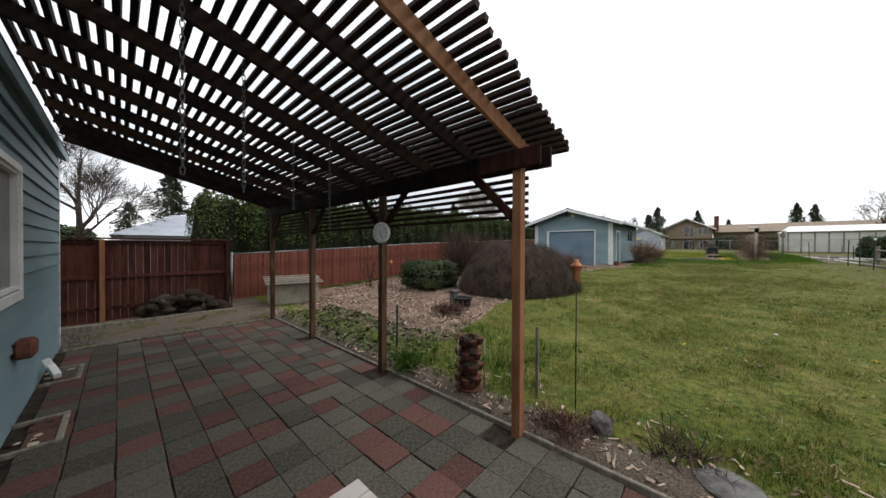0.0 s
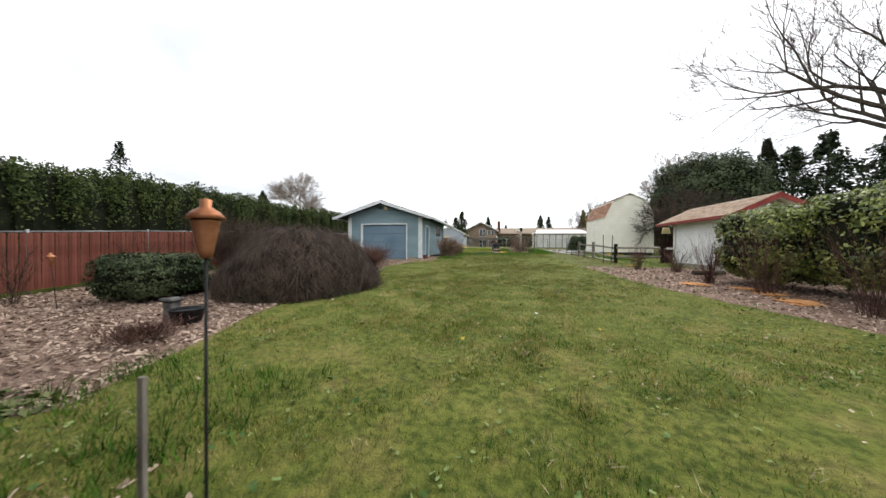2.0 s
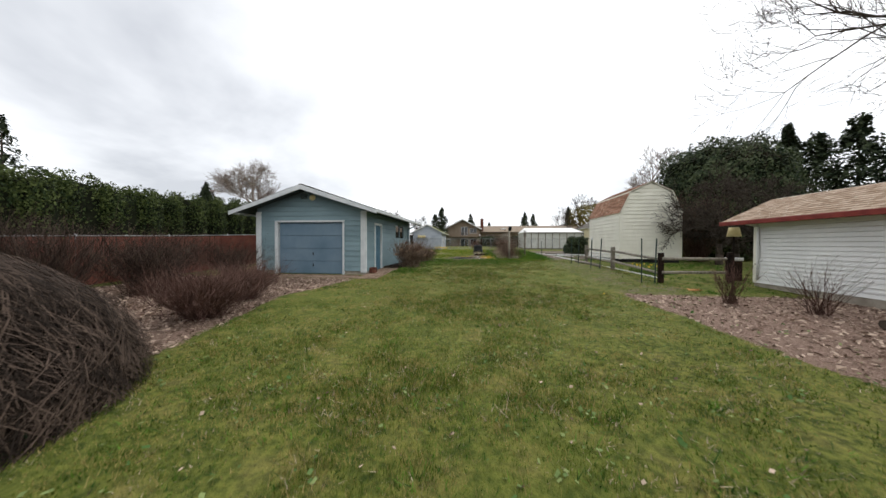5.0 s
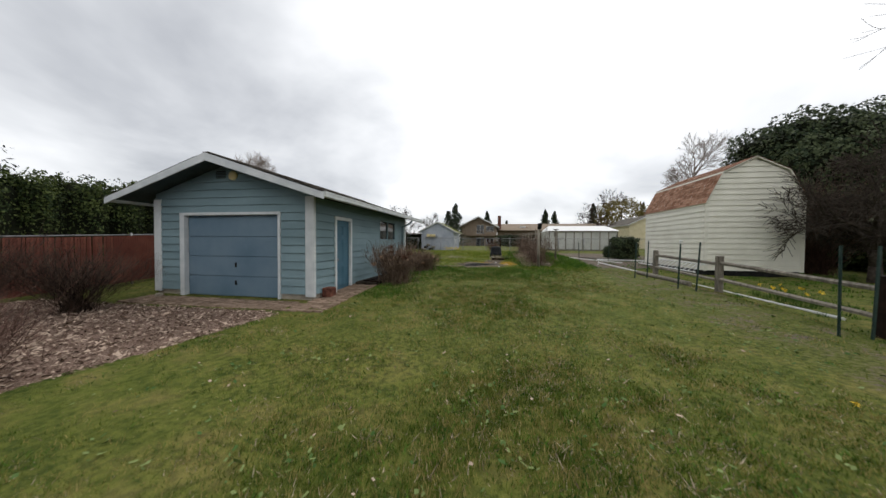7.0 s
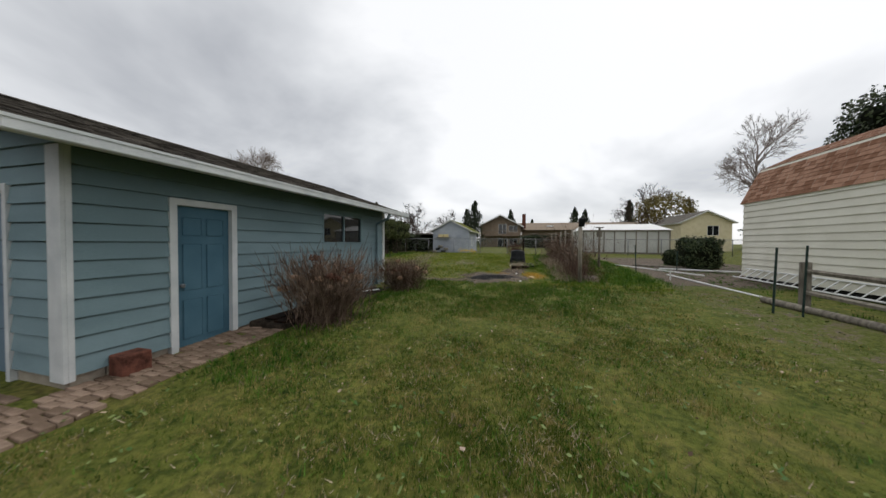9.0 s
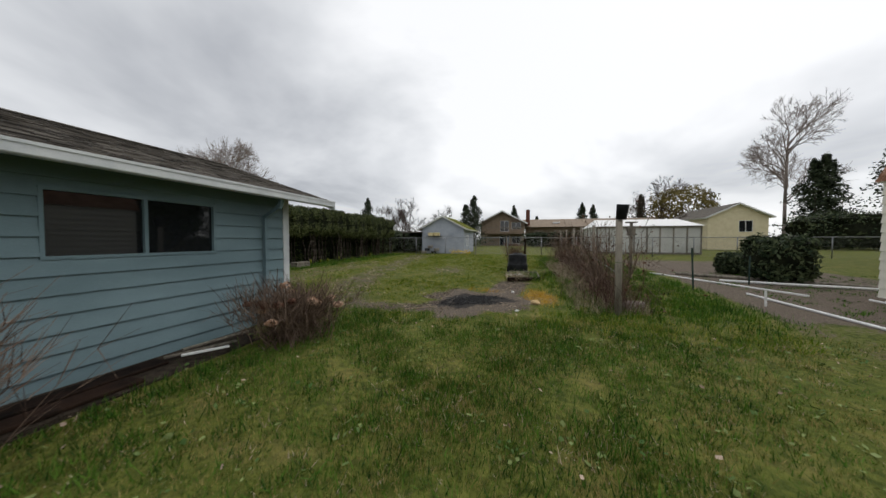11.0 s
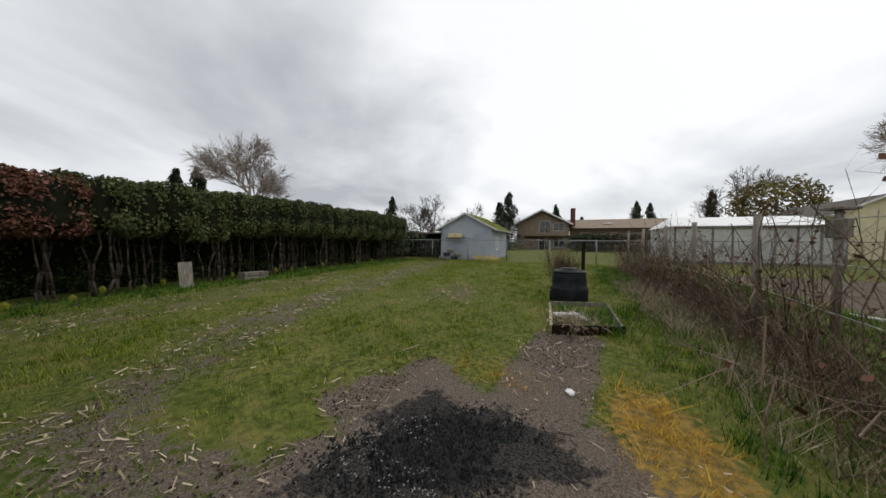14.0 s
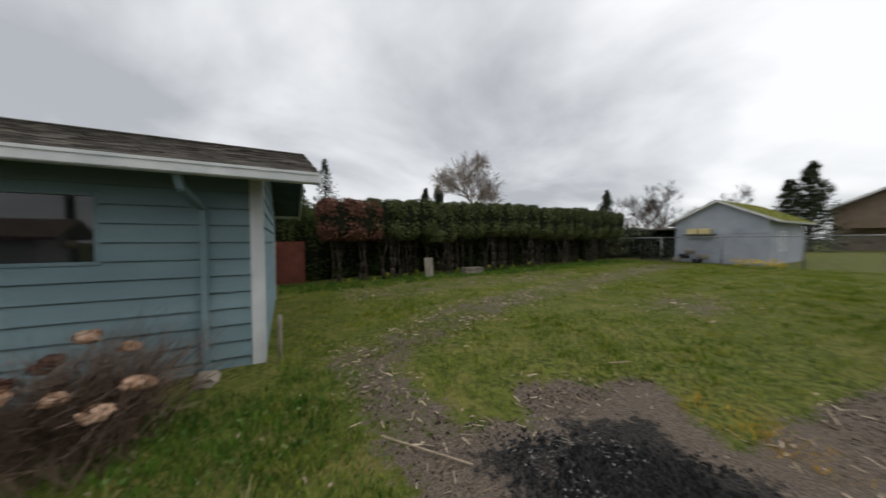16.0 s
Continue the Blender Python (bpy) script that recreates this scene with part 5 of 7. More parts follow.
quads = []
N_ = 15000
a = rng.uniform(0, 2 * np.pi, N_)
el = np.arcsin(rng.uniform(0.02, 1, N_))
for i in range(N_):
    e0, a0 = el[i], a[i]
    ln = rng.uniform(0.25, 0.65)
    pr = None
    w = rng.uniform(0.003, 0.007)
    lift = rng.uniform(0.95, 1.06)
    da = rng.normal(0, 0.3)
    for s in range(4):
        e1 = e0 - ln * s / 3 * 0.8
        aa = a0 + da * s / 3
        k_ = lift * (0.93 + 0.07 * noise.noise((math.cos(a0) * 2, math.sin(a0) * 2, e0 * 2))) + 0.03 * math.sin(s)
        if e1 < -0.1:
            break
        q = np.array([math.cos(aa) * math.cos(e1) * DR[0], math.sin(aa) * math.cos(e1) * DR[1], max(math.sin(e1), -0.02) * DR[2]]) * k_
        if pr is not None:
            sd = np.array([-math.sin(aa) * w, math.cos(aa) * w, 0])
            quads += [pr - sd, pr + sd, q + sd * 0.8, q - sd * 0.8]
        pr = q
lp_u = rng.normal(0, 1, (15000, 3))
lp_u /= np.linalg.norm(lp_u, axis=1)[:, None]
lp_u[:, 2] = np.abs(lp_u[:, 2]) * rng.uniform(0.05, 0.75, 15000)
tagged(link("small_leaves", mesh_np("small_leaves", leaf_quads(lp_u * DR * rng.uniform(0.92, 1.0, (15000, 1)), lp_u, 0.05, 1.6, 0.8), 4), CONIFER, dome, "small dark leaves low in the dome"), kind="stuff")
tagged(link("drooping_crown", mesh_np("drooping_crown", np.array(quads), 4), TWIG, dome), kind="stuff")
leafy("juniper_shrub", "rounded dark green evergreen shrub on the mulch", -6.6, 5.35, 0.95, 0.95, 1.05, 14000, 0.07, EVERGREEN, 4)
twig_bush("bare_shrub", "low reddish leafless shrub beside the dome", -3.75, 10.7, 1.05, 0.8, 700, RED_TWIG, 5, 0.15, 0.004)
twig_bush("bare_shrub", "low reddish leafless shrub beside the lawn", -4.2, 12.3, 0.85, 0.75, 480, RED_TWIG, 6, 0.15, 0.004)
for i, (x, y, r, h) in enumerate(((-7.6, 8.3, 0.9, 1.9), (-8.8, 10.3, 1.0, 1.9), (-7.4, 12.4, 1.0, 1.5), (-8.6, 14.2, 1.0, 1.5), (-7.0, 10.4, 0.9, 1.7), (-9.0, 6.8, 0.6, 1.4), (-7.3, 15.2, 0.9, 1.2), (-8.9, 4.2, 0.4, 1.2))):
    twig_bush("bare_shrub", "upright leafless brown shrub by the slatted fence", x, y, r, h, 330 if i not in (5, 7) else 30, TWIG, 20 + i, 0.12, 0.0045, out=1.35, group="bare shrubs by the fence")
twig_bush("dead_perennial", "flattened dead brown perennial on the mulch", -3.55, 3.0, 0.5, 0.2, 160, RED_TWIG, 41, 0.4)
twig_bush("dead_perennial", "clump of dead stalks by the patio edge", 0.35, 0.3, 0.35, 0.12, 90, RED_TWIG, 42, 0.3)
twig_bush("dead_perennial", "clump of dead stalks by the patio edge", 1.25, 0.6, 0.35, 0.05, 60, TWIG, 43, 0.2)
twig_bush("leafy_weed", "tuft of strap-leaved green weeds by a post", -1.95, 0.25, 0.3, 0.25, 80, STEM, 44, 0.5, 0.01)
litter("ground_ivy", 1900, (-7, -2.3), (0.15, 1.6), 0.04, 0.09, 0.05, HEDGE2_LEAF, "low ivy and weeds between patio and mulch", lambda x, y: rng.uniform(0, 1, len(x)) > 0.2, 0.02, "ivy")
blades("border_grass", 5000, (-2.8, -0.2), (0.3, 2.6), 0.05, 0.14, 0.005, LUSH_GRASS, "longer bright green grass by the planter", lambda x, y: rng.uniform(0, 1, len(x)) > 0.2)


def hydrangea(x, y, r, h, seed, n, heads):
    t = twig_bush("hydrangea", "leafless hydrangea with dried tan flower heads", x, y, r, h, n, CANE, seed, 0.12, 0.006, "hydrangeas by the garage", forks=3, base=0.3)
    g = np.random.default_rng(seed)
    for k in range(heads):
        a, e_ = g.uniform(0, 6.3), g.uniform(0.2, 1.0) * r
        c = np.array([math.cos(a) * e_, math.sin(a) * e_, h * g.uniform(0.65, 1.1) * (1 - 0.35 * (e_ / r) ** 2)])
        u = g.normal(0, 1, (90, 3))
        u /= np.linalg.norm(u, axis=1)[:, None]
        tagged(link("flower_head", mesh_np("flower_head", leaf_quads(c + u * np.array([0.07, 0.07, 0.042]) * g.uniform(0.8, 1.3), u, 0.045, 1.3, 0.3), 4), DRIED_FLOWER if k % 3 else DEAD_LEAF, t), kind="stuff")


hydrangea(-1.8, 19.75, 0.72, 1.12, 51, 420, 26)
hydrangea(-1.75, 23.25, 0.68, 0.78, 52, 420, 14)
wb = thing("wall_bed", "narrow bed of dark soil along the garage wall", "garden bed")
part("soil", B(-2.94, -2.2, 19.15, 23.9, 0.7, 0.975, bev=0.03), SOIL, wb)
for x, y0, y1, z in ((-2.62, 19.3, 22.0, 0.98), (-2.33, 19.2, 21.6, 0.975)):
    part("edging_board", B(x - 0.12, x + 0.12, y0, y1, z, z + 0.035, bev=0.006), DARK_WOOD, wb, "dark weathered board laid along the bed")
for q, (x, y, rz, ln) in enumerate(((-2.5, 22.4, 70, 0.8), (-2.62, 22.7, 84, 0.9), (-2.3, 22.3, 58, 0.5))):
    pk = thing("loose_plank", "loose weathered plank on the garage bed", "plank", "loose planks", (x, y, gz(x, y) + 0.07 + 0.015 * q), rz)
    part("plank", B(-ln / 2, ln / 2, -0.03, 0.03, -0.01, 0.012, bev=0.003), WHITE if q == 2 else GREY_WOOD, pk)


# ---------------------------------------------------------------- vine row, compost bin, raised bed, fire patch
def wood_post(name, label, x, y, h, r, mt=None, group="vine posts"):
    t = thing(name, label, "post", group, (x, y, gz(x, y)))
    tubes("shaft", [((0, 0, -0.1), (rng.normal(0, 0.015), rng.normal(0, 0.015), h), r, r * 0.94)], mt or GREY_WOOD, t, 10)
    return t


vp = wood_post("vine_post", "grey-green round post with a black plastic pot cap", 3.58, 26.1, 2.0, 0.066)
cap = lathe("cap", [(0.095, 0.0), (0.112, 0.26), (0.116, 0.29), (0.105, 0.295), (0.0, 0.29)], BLACK_PLASTIC, vp, (0, 0, 0), 18, "upturned black plastic pot")
cap.matrix_basis = pose(0.02, 0, 1.93, 6, 5, 0)
tubes("twine", [((0.09, -0.09, 1.05), (-0.09, -0.09, 1.07), 0.006, 0.006)], STEM, vp, 4)
for y in (30.5, 33.0, 35.2, 38.0, 41.0):
    wood_post("vine_post", "weathered wooden post in the vine row", 4.0, y, 1.9, 0.05)
bh = thing("bird_house", "small grey bird house on a post", "bird house", at=(5.4, 31.5, gz(0, 31.5)))
tubes("pole", [((0, 0, -0.1), (0, 0, 2.0), 0.06, 0.055)], GREY_WOOD, bh, 8)
part("box_body", B(-0.11, 0.11, -0.1, 0.1, 1.55, 1.85, bev=0.006), GREY_WOOD, bh)
part("roof", box(bmesh.new(), -0.16, 0.16, -0.15, 0.15, 2.0, 2.04, 0.004), GREY_WOOD, bh)
wires = thing("vine_wires", "trellis wires strung between the vine posts", "wire")
for z in (0.8, 1.3, 1.75):
    tubes("wire", [((3.62 if a < 27 else 4.0, a, gz(0, a) + z), (4.0, b, gz(0, b) + z), 0.005, 0.005) for a, b in ((26.1, 30.5), (30.5, 35.2), (35.2, 41.0))], WIRE, wires, 4)


def cane_row(name, label, y0, y1, n, hmin, hmax, mt, seed, width=0.006, xs=0.22, leaf=0, group="vine row canes"):
    g = np.random.default_rng(seed)
    t = thing(name, label, "berry canes", group, (3.72 if y0 < 27 else 3.98, (y0 + y1) / 2, gz(0, (y0 + y1) / 2)))
    quads, lp = [], []
    for k in range(n):
        p = np.array([g.normal(0, xs), g.uniform(y0, y1) - (y0 + y1) / 2, 0.0])
        h = g.uniform(hmin, hmax)
        d = np.array([g.normal(0, 0.25), g.normal(0, 0.3), 1.0])
        w = width * g.uniform(0.5, 1.5)
        for s in range(6):
            d = d + g.normal(0, 0.25, 3) + np.array([0, 0, -0.085 * s if h > 1 else -0.05])
            q = p + d / np.linalg.norm(d) * h / 5
            if q[2] < 0.02:
                break
            for sd in (np.array([w, 0, 0]), np.array([0, w, 0])):
                quads += [p - sd, p + sd, q + sd * 0.8, q - sd * 0.8]
            if s > 1 and g.uniform() < 0.7:
                e2 = q + g.normal(0, 0.13, 3)
                quads += [q - sd * 0.6, q + sd * 0.6, e2 + sd * 0.3, e2 - sd * 0.3]
                if leaf and g.uniform() < leaf:
                    lp.append(e2)
            p = q
    tagged(link("cane_tangle", mesh_np("cane_tangle", np.array(quads), 4), mt, t), kind="stuff")
    if lp:
        lp = np.array(lp)
        tagged(link("dead_leaves", mesh_np("dead_leaves", leaf_quads(lp, rng.normal(0, 1, lp.shape), 0.055, 1.3, 0.5), 4), DEAD_LEAF, t), kind="stuff")


for k, (a, b) in enumerate(((26.0, 29.0), (29.0, 32.0), (32.0, 36.0), (36.0, 42.0))):
    cane_row("berry_canes", "tangled leafless berry canes on trellis wires", a, b, (130, 210, 260, 300)[k], 1.4, 2.05, CANE, 60 + k, 0.0042, 0.14, 0.3)
    cane_row("bramble_thicket", "low thicket of dead brown brambles", a, b, 380 if k < 2 else 460, 0.2, 0.6, CANE if k % 2 else RED_TWIG, 70 + k, 0.0036, 0.32, 0.05)
lf = thing("loaf_shaped_log", "pale tan bread-shaped log end on the grass", "log", at=(1.99, 26.55, gz(0, 26.5) + 0.055), rz=-35)
rock("loaf", 0.06, BREAD, lf, 2, 0.9).scale = (2.1, 1, 1)
fl = thing("fallen_log", "pale peeling log beside the vine post", "log", at=(3.95, 26.6, gz(0, 26.6) + 0.09), rz=20)
tubes("log", [((-0.3, 0, 0), (0.3, 0.05, 0.0), 0.1, 0.09)], BIRCH, fl, 10)
cb = thing("compost_bin", "black plastic tapered compost bin with lid", "compost bin", at=(1.42, 32.3, gz(0, 32.2)))
lathe("bin_body", [(0.40, 0.0), (0.42, 0.03), (0.415, 0.34), (0.405, 0.37), (0.39, 0.385), (0.385, 0.55), (0.365, 0.70), (0.36, 0.71)], BLACK_PLASTIC, cb, n=24)
lathe("lid", [(0.37, 0.71), (0.375, 0.735), (0.33, 0.77), (0.2, 0.785), (0.19, 0.82), (0.0, 0.825)], BLACK_PLASTIC, cb, n=24)
part("hatch", B(-0.43, -0.33, -0.18, 0.18, 0.04, 0.28, bev=0.02), BLACK_PLASTIC, cb)
sp = thing("garden_stake", "dark wooden stake behind the compost bin", "stake", at=(1.72, 32.45, gz(0, 32.4)))
part("stake", B(-0.04, 0.04, -0.03, 0.03, -0.1, 1.45, bev=0.004), DARK_WOOD, sp)
bed = thing("raised_bed", "old timber raised bed frame with dead stems", "raised bed", at=(0, 0, 0))
for (xa, ya), (xb, yb), h, mt in (((1.17, 29.62), (2.24, 30.02), 0.15, DARK_WOOD), ((1.15, 29.72), (1.02, 31.7), 0.12, STRAW), ((2.22, 30.1), (2.2, 32.0), 0.11, GREY_WOOD), ((1.06, 31.75), (2.2, 32.05), 0.1, GREY_WOOD)):
    ln = math.hypot(xb - xa, yb - ya)
    pl = part("plank", B(0, ln, -0.025, 0.025, -0.06, h, bev=0.008), mt, bed)
    pl.matrix_basis = pose(xa, ya, gz(xa, ya), 0, 0, math.degrees(math.atan2(yb - ya, xb - xa)))
bag = thing("plastic_bag", "crumpled white plastic bag on the raised bed", "plastic bag", at=(1.45, 30.3, gz(0, 30.3) + 0.15), rz=-20)
rock("bag", 0.11, WHITE_PLASTIC, bag, 4, 0.6, 3, 0.7).scale = (2.2, 0.75, 1)
blades("bed_weeds", 2200, (1.2, 2.2), (29.8, 31.4), 0.08, 0.22, 0.005, LUSH_GRASS, "long grass inside the raised bed", lambda x, y: x > 0, lean=1.2)
twig_bush("dead_perennial", "dead stalks sprawling over the raised bed", 1.5, 30.0, 0.55, 0.25, 90, STRAW, 81, 0.3)
twig_bush("dead_perennial", "dead stalks beside the compost bin", 1.25, 34.0, 0.6, 1.0, 130, RED_TWIG, 82)
hole = (0.5, 26.6)
v3 = []
for k in range(7000):
    a, r = rng.uniform(0, 6.3), abs(rng.normal(0, 0.55))
    u_, v_ = math.cos(a) * r * 1.1, math.sin(a) * r * 0.78
    x, y = hole[0] + u_ * 0.77 - v_ * 0.64, hole[1] + u_ * 0.64 + v_ * 0.77
    if r > 1.0 + 0.25 * math.sin(a * 5) or (r > 0.45 and noise.noise((x * 2.6, y * 2.6, 1.0)) < -0.05):
        continue
    s = rng.uniform(0.006, 0.026)
    z = gz(x, y) + s * 0.3 + 0.04 * max(0, 0.9 - r)
    b = rng.uniform(0, 6.3)
    p = [Vector((x + s * math.cos(b + q * 2.1), y + s * math.sin(b + q * 2.1), z - s * 0.5)) for q in range(3)] + [Vector((x + rng.normal(0, s * 0.2), y, z + s * 0.8))]
    for tr in ((0, 1, 3), (1, 2, 3), (2, 0, 3)):
        v3 += [p[q] for q in tr]
tagged(link("charcoal", mesh_np("charcoal", v3, 3), CHARCOAL), "heap of black charcoal lumps on the burn patch", "charcoal", kind="stuff")
v3 = []
for k in range(11000):
    x, y = rng.uniform(-2.8, 2.4), rng.uniform(25.2, 30.0)
    if zones(np.array([x]), np.array([y]))[1][0] < 0.55:
        continue
    s = rng.uniform(0.004, 0.018)
    z, b = gz(x, y) + s * 0.2 + 0.004, rng.uniform(0, 6.3)
    p = [Vector((x + s * math.cos(b + q * 2.1), y + s * math.sin(b + q * 2.1), z - s * 0.5)) for q in range(3)] + [Vector((x + rng.normal(0, s * 0.2), y, z + s * 0.6))]
    for tr_ in ((0, 1, 3), (1, 2, 3), (2, 0, 3)):
        v3 += [p[q] for q in tr_]
tagged(link("soil_crumbs", mesh_np("soil_crumbs", v3, 3), CRUMB), "loose crumbs of dry soil round the burn patch", "soil", kind="stuff")
blades("vine_straw", 9000, (2.8, 4.3), (26, 36), 0.08, 0.3, 0.004, STRAW, "dead straw-coloured grass under the canes", lambda x, y: np.abs(x - 3.5) < 0.75, lean=1.3)
for k, (x, y) in enumerate(((0.27, 26.67), (-0.1, 26.5), (0.05, 26.2), (0.5, 26.2))):
    litter("ash_flakes", 60, (x - 0.2, x + 0.2), (y - 0.14, y + 0.14), 0.006, 0.02, 0.008, ASH, "pale ash flakes on charcoal", lambda x, y: x < 99, 0.055, "ash")
for k, (x, y, rz, ln) in enumerate(((-0.45, 25.55, 38, 0.75), (0.9, 28.6, 110, 0.3), (-0.6, 28.2, 70, 0.3))):
    st = thing("wood_stick", "pale split stick on bare soil", "stick", "sticks by the fire patch", (x, y, gz(x, y) + 0.03), rz)
    part("stick", B(-ln / 2, ln / 2, -0.006, 0.006, -0.006, 0.006, bev=0.002), STRAW, st)
pv = thing("grey_pipe", "short grey pipe standing at the garage corner", "pipe", at=(-2.85, 24.6, gz(0, 24.6)))
tubes("pipe", [((0, 0, -0.05), (-0.03, 0, 0.62), 0.025, 0.025)], GREY_WOOD, pv, 8)

# ---------------------------------------------------------------- right side: laurel hedge, white garage, rail fence, barn shed
for i, (x, y, rx, ry, h) in enumerate(((9.15, 9.1, 1.1, 1.2, 2.25), (9.8, 7.2, 1.2, 1.3, 2.5), (10.1, 5.2, 1.3, 1.4, 2.6), (10.3, 3.0, 1.3, 1.4, 2.6))):
    leafy("laurel_hedge", "glossy broad-leaved laurel hedge by the mulch bed", x, y, rx, ry, h - 0.2, 15000, 0.095, LAUREL, 30 + i, z=0.65, category="hedge", group="laurel hedge", aspect=2.0, flat=0.6)
for i, (x, y, r, h) in enumerate(((7.9, 7.9, 0.8, 1.5), (7.7, 9.5, 0.55, 1.3), (8.2, 6.1, 0.7, 1.5), (7.4, 13.2, 0.5, 0.9), (8.4, 12.4, 0.6, 0.9))):
    twig_bush("bare_shrub", "leafless brown shrub on the mulch bed", x, y, r, h, 60, RED_TWIG, 90 + i, group="bare shrubs on the mulch")
for i, (x, y, r) in enumerate(((7.2, 9.2, 0.42), (8.0, 8.6, 0.32), (8.0, 7.9, 0.34), (7.9, 7.1, 0.4), (7.8, 15.0, 0.16))):
    mo = thing("sawdust_mound", "low mound of orange sawdust on the mulch", "sawdust", "sawdust mounds", (x, y, gz(x, y) + 0.01))
    rock("mound", r * 0.8, ORANGE_DUST, mo, i, 0.11, 3, 0.5)
    litter("sawdust_scatter", 160, (x - r * 1.5, x + r * 1.5), (y - r * 1.5, y + r * 1.5), 0.015, 0.05, 0.02, ORANGE_DUST, "orange sawdust scattered over the bark", lambda a_, b_: np.hypot(a_ - x, b_ - y) < r * rng.uniform(0.5, 1.5, len(a_)), 0.02, "sawdust")
bl = thing("fallen_log", "dark log lying in the mulch bed", "log", at=(9.0, 11.6, gz(0, 11.6) + 0.08), rz=15)
tubes("log", [((-0.6, 0, 0), (0.6, 0, 0), 0.08, 0.07)], BARK, bl, 8)

wg = thing("white_garage", "white lap-sided garage with red trim and brown roof", "garage")
WX, WY0, WY1, WZ = 10.23, 12.45, 16.05, 0.95
WW = 2.25
lap_wall(wg, (WX, WY1), (0, -1), (-1, 0), WY1 - WY0, WZ - 0.1, lambda s: 2.92, [], 0.115, WHITE_SIDING, WHITE_SIDING)
wtop = lambda s: 2.92 + (WW / 2 - abs(s - WW / 2)) * 0.5
lap_wall(wg, (WX, WY0), (1, 0), (0, -1), WW, WZ - 0.1, wtop, [], 0.115, WHITE_SIDING, WHITE_SIDING)
lap_wall(wg, (WX + WW, WY1), (-1, 0), (0, 1), WW, WZ - 0.1, wtop, [], 0.23, WHITE_SIDING, WHITE_SIDING)
part("far_wall", B(WX + WW - 0.1, WX + WW, WY0 + 0.1, WY1 - 0.1, WZ, 2.92), WHITE_SIDING, wg)
for y in (WY0 - 0.03, WY1 - 0.09):
    part("corner_board", B(WX - 0.035, WX - 0.003, y, y + 0.12, WZ - 0.1, 2.9), CREAM, wg)
part("foundation", B(WX - 0.01, WX + 0.1, WY0, WY1, 0.4, WZ - 0.1), CONCRETE, wg)
wr = 2.92 + WW / 2 * 0.5 + 0.08
for sx in (-1, 1):
    ex = WX + WW / 2 + sx * (WW / 2 + 0.42)
    ez = wr - (WW / 2 + 0.42) * 0.5
    upv = Vector((-sx, 0, 0.5)).normalized()
    run = (WW / 2 + 0.42) * math.sqrt(1 + 0.5 ** 2)
    slab("roof_deck", (ex, WY0 - 0.55, ez), (0, 1, 0), upv, WY1 - WY0 + 1.3, run, 0.05, CREAM, wg)
    shingles(wg, (ex, WY0 - 0.57, ez + 0.003), (0, 1, 0), upv, WY1 - WY0 + 1.34, run, TAN_ROOF)
    part("eave_fascia", B(*sorted((ex + sx * 0.004, ex + sx * 0.09)), WY0 - 0.55, WY1 + 0.75, ez - 0.13, ez + 0.0, bev=0.01), RED_TRIM, wg)
    b0 = Vector((ex, WY0 - 0.59, ez))
    v = [b0, Vector((WX + WW / 2, WY0 - 0.59, wr)), Vector((WX + WW / 2, WY0 - 0.59, wr - 0.2)), b0 - Vector((0, 0, 0.17))]
    v += [q + Vector((0, 0.03, 0)) for q in v]
    link("barge_board", mesh_pd("barge_board", v, [(0, 1, 2, 3), (7, 6, 5, 4), (0, 4, 5, 1), (1, 5, 6, 2), (2, 6, 7, 3), (3, 7, 4, 0)]), RED_TRIM, wg)
tubes("downspout", [((WX - 0.42, WY1 + 0.25, 2.8), (WX - 0.06, WY1 - 0.15, 2.6), 0.035, 0.035), ((WX - 0.06, WY1 - 0.15, 2.62), (WX - 0.06, WY1 - 0.15, 0.95), 0.035, 0.035)], WHITE, wg, 6)
lp = thing("porch_lamp", "pale yellow shaded lamp beside the white garage", "lamp", at=(10.3, 16.95, gz(0, 17)))
tubes("pole", [((0, 0, 0), (0, 0, 1.6), 0.03, 0.03)], DARK_WOOD, lp, 6)
lathe("shade", [(0.2, 1.55), (0.14, 1.85), (0.12, 1.86)], YELLOW_LAMP, lp, n=14)
ft = thing("bird_table", "dark wooden bird table with a white tray", "bird table", at=(10.5, 17.2, gz(0, 17.2)))
part("cabinet", B(-0.16, 0.16, -0.16, 0.16, 0, 0.7, bev=0.01), DARK_WOOD, ft)
part("tray", B(-0.19, 0.19, -0.19, 0.19, 0.7, 0.8, bev=0.02), WHITE, ft)

rf = thing("rail_fence", "weathered split-rail fence with two rails", "fence", kind="structure")
posts = [(7.66, 23.4), (7.66, 20.0), (7.68, 16.4), (10.05, 16.75)]
for (x, y) in posts:
    z = gz(x, y)
    part("post", B(x - 0.075, x + 0.075, y - 0.07, y + 0.07, z - 0.1, z + 1.02, bev=0.015), GREY_WOOD if y > 19 else DARK_WOOD, rf)
for (xa, ya), (xb, yb) in zip(posts[:-1], posts[1:]):
    for h in (0.82, 0.36):
        tubes("rail", [((xa, ya - 0.07, gz(0, ya) + h), (xb, yb + 0.07, gz(0, yb) + h - 0.03), 0.055, 0.05)], GREY_WOOD, rf, 6, smooth=False)
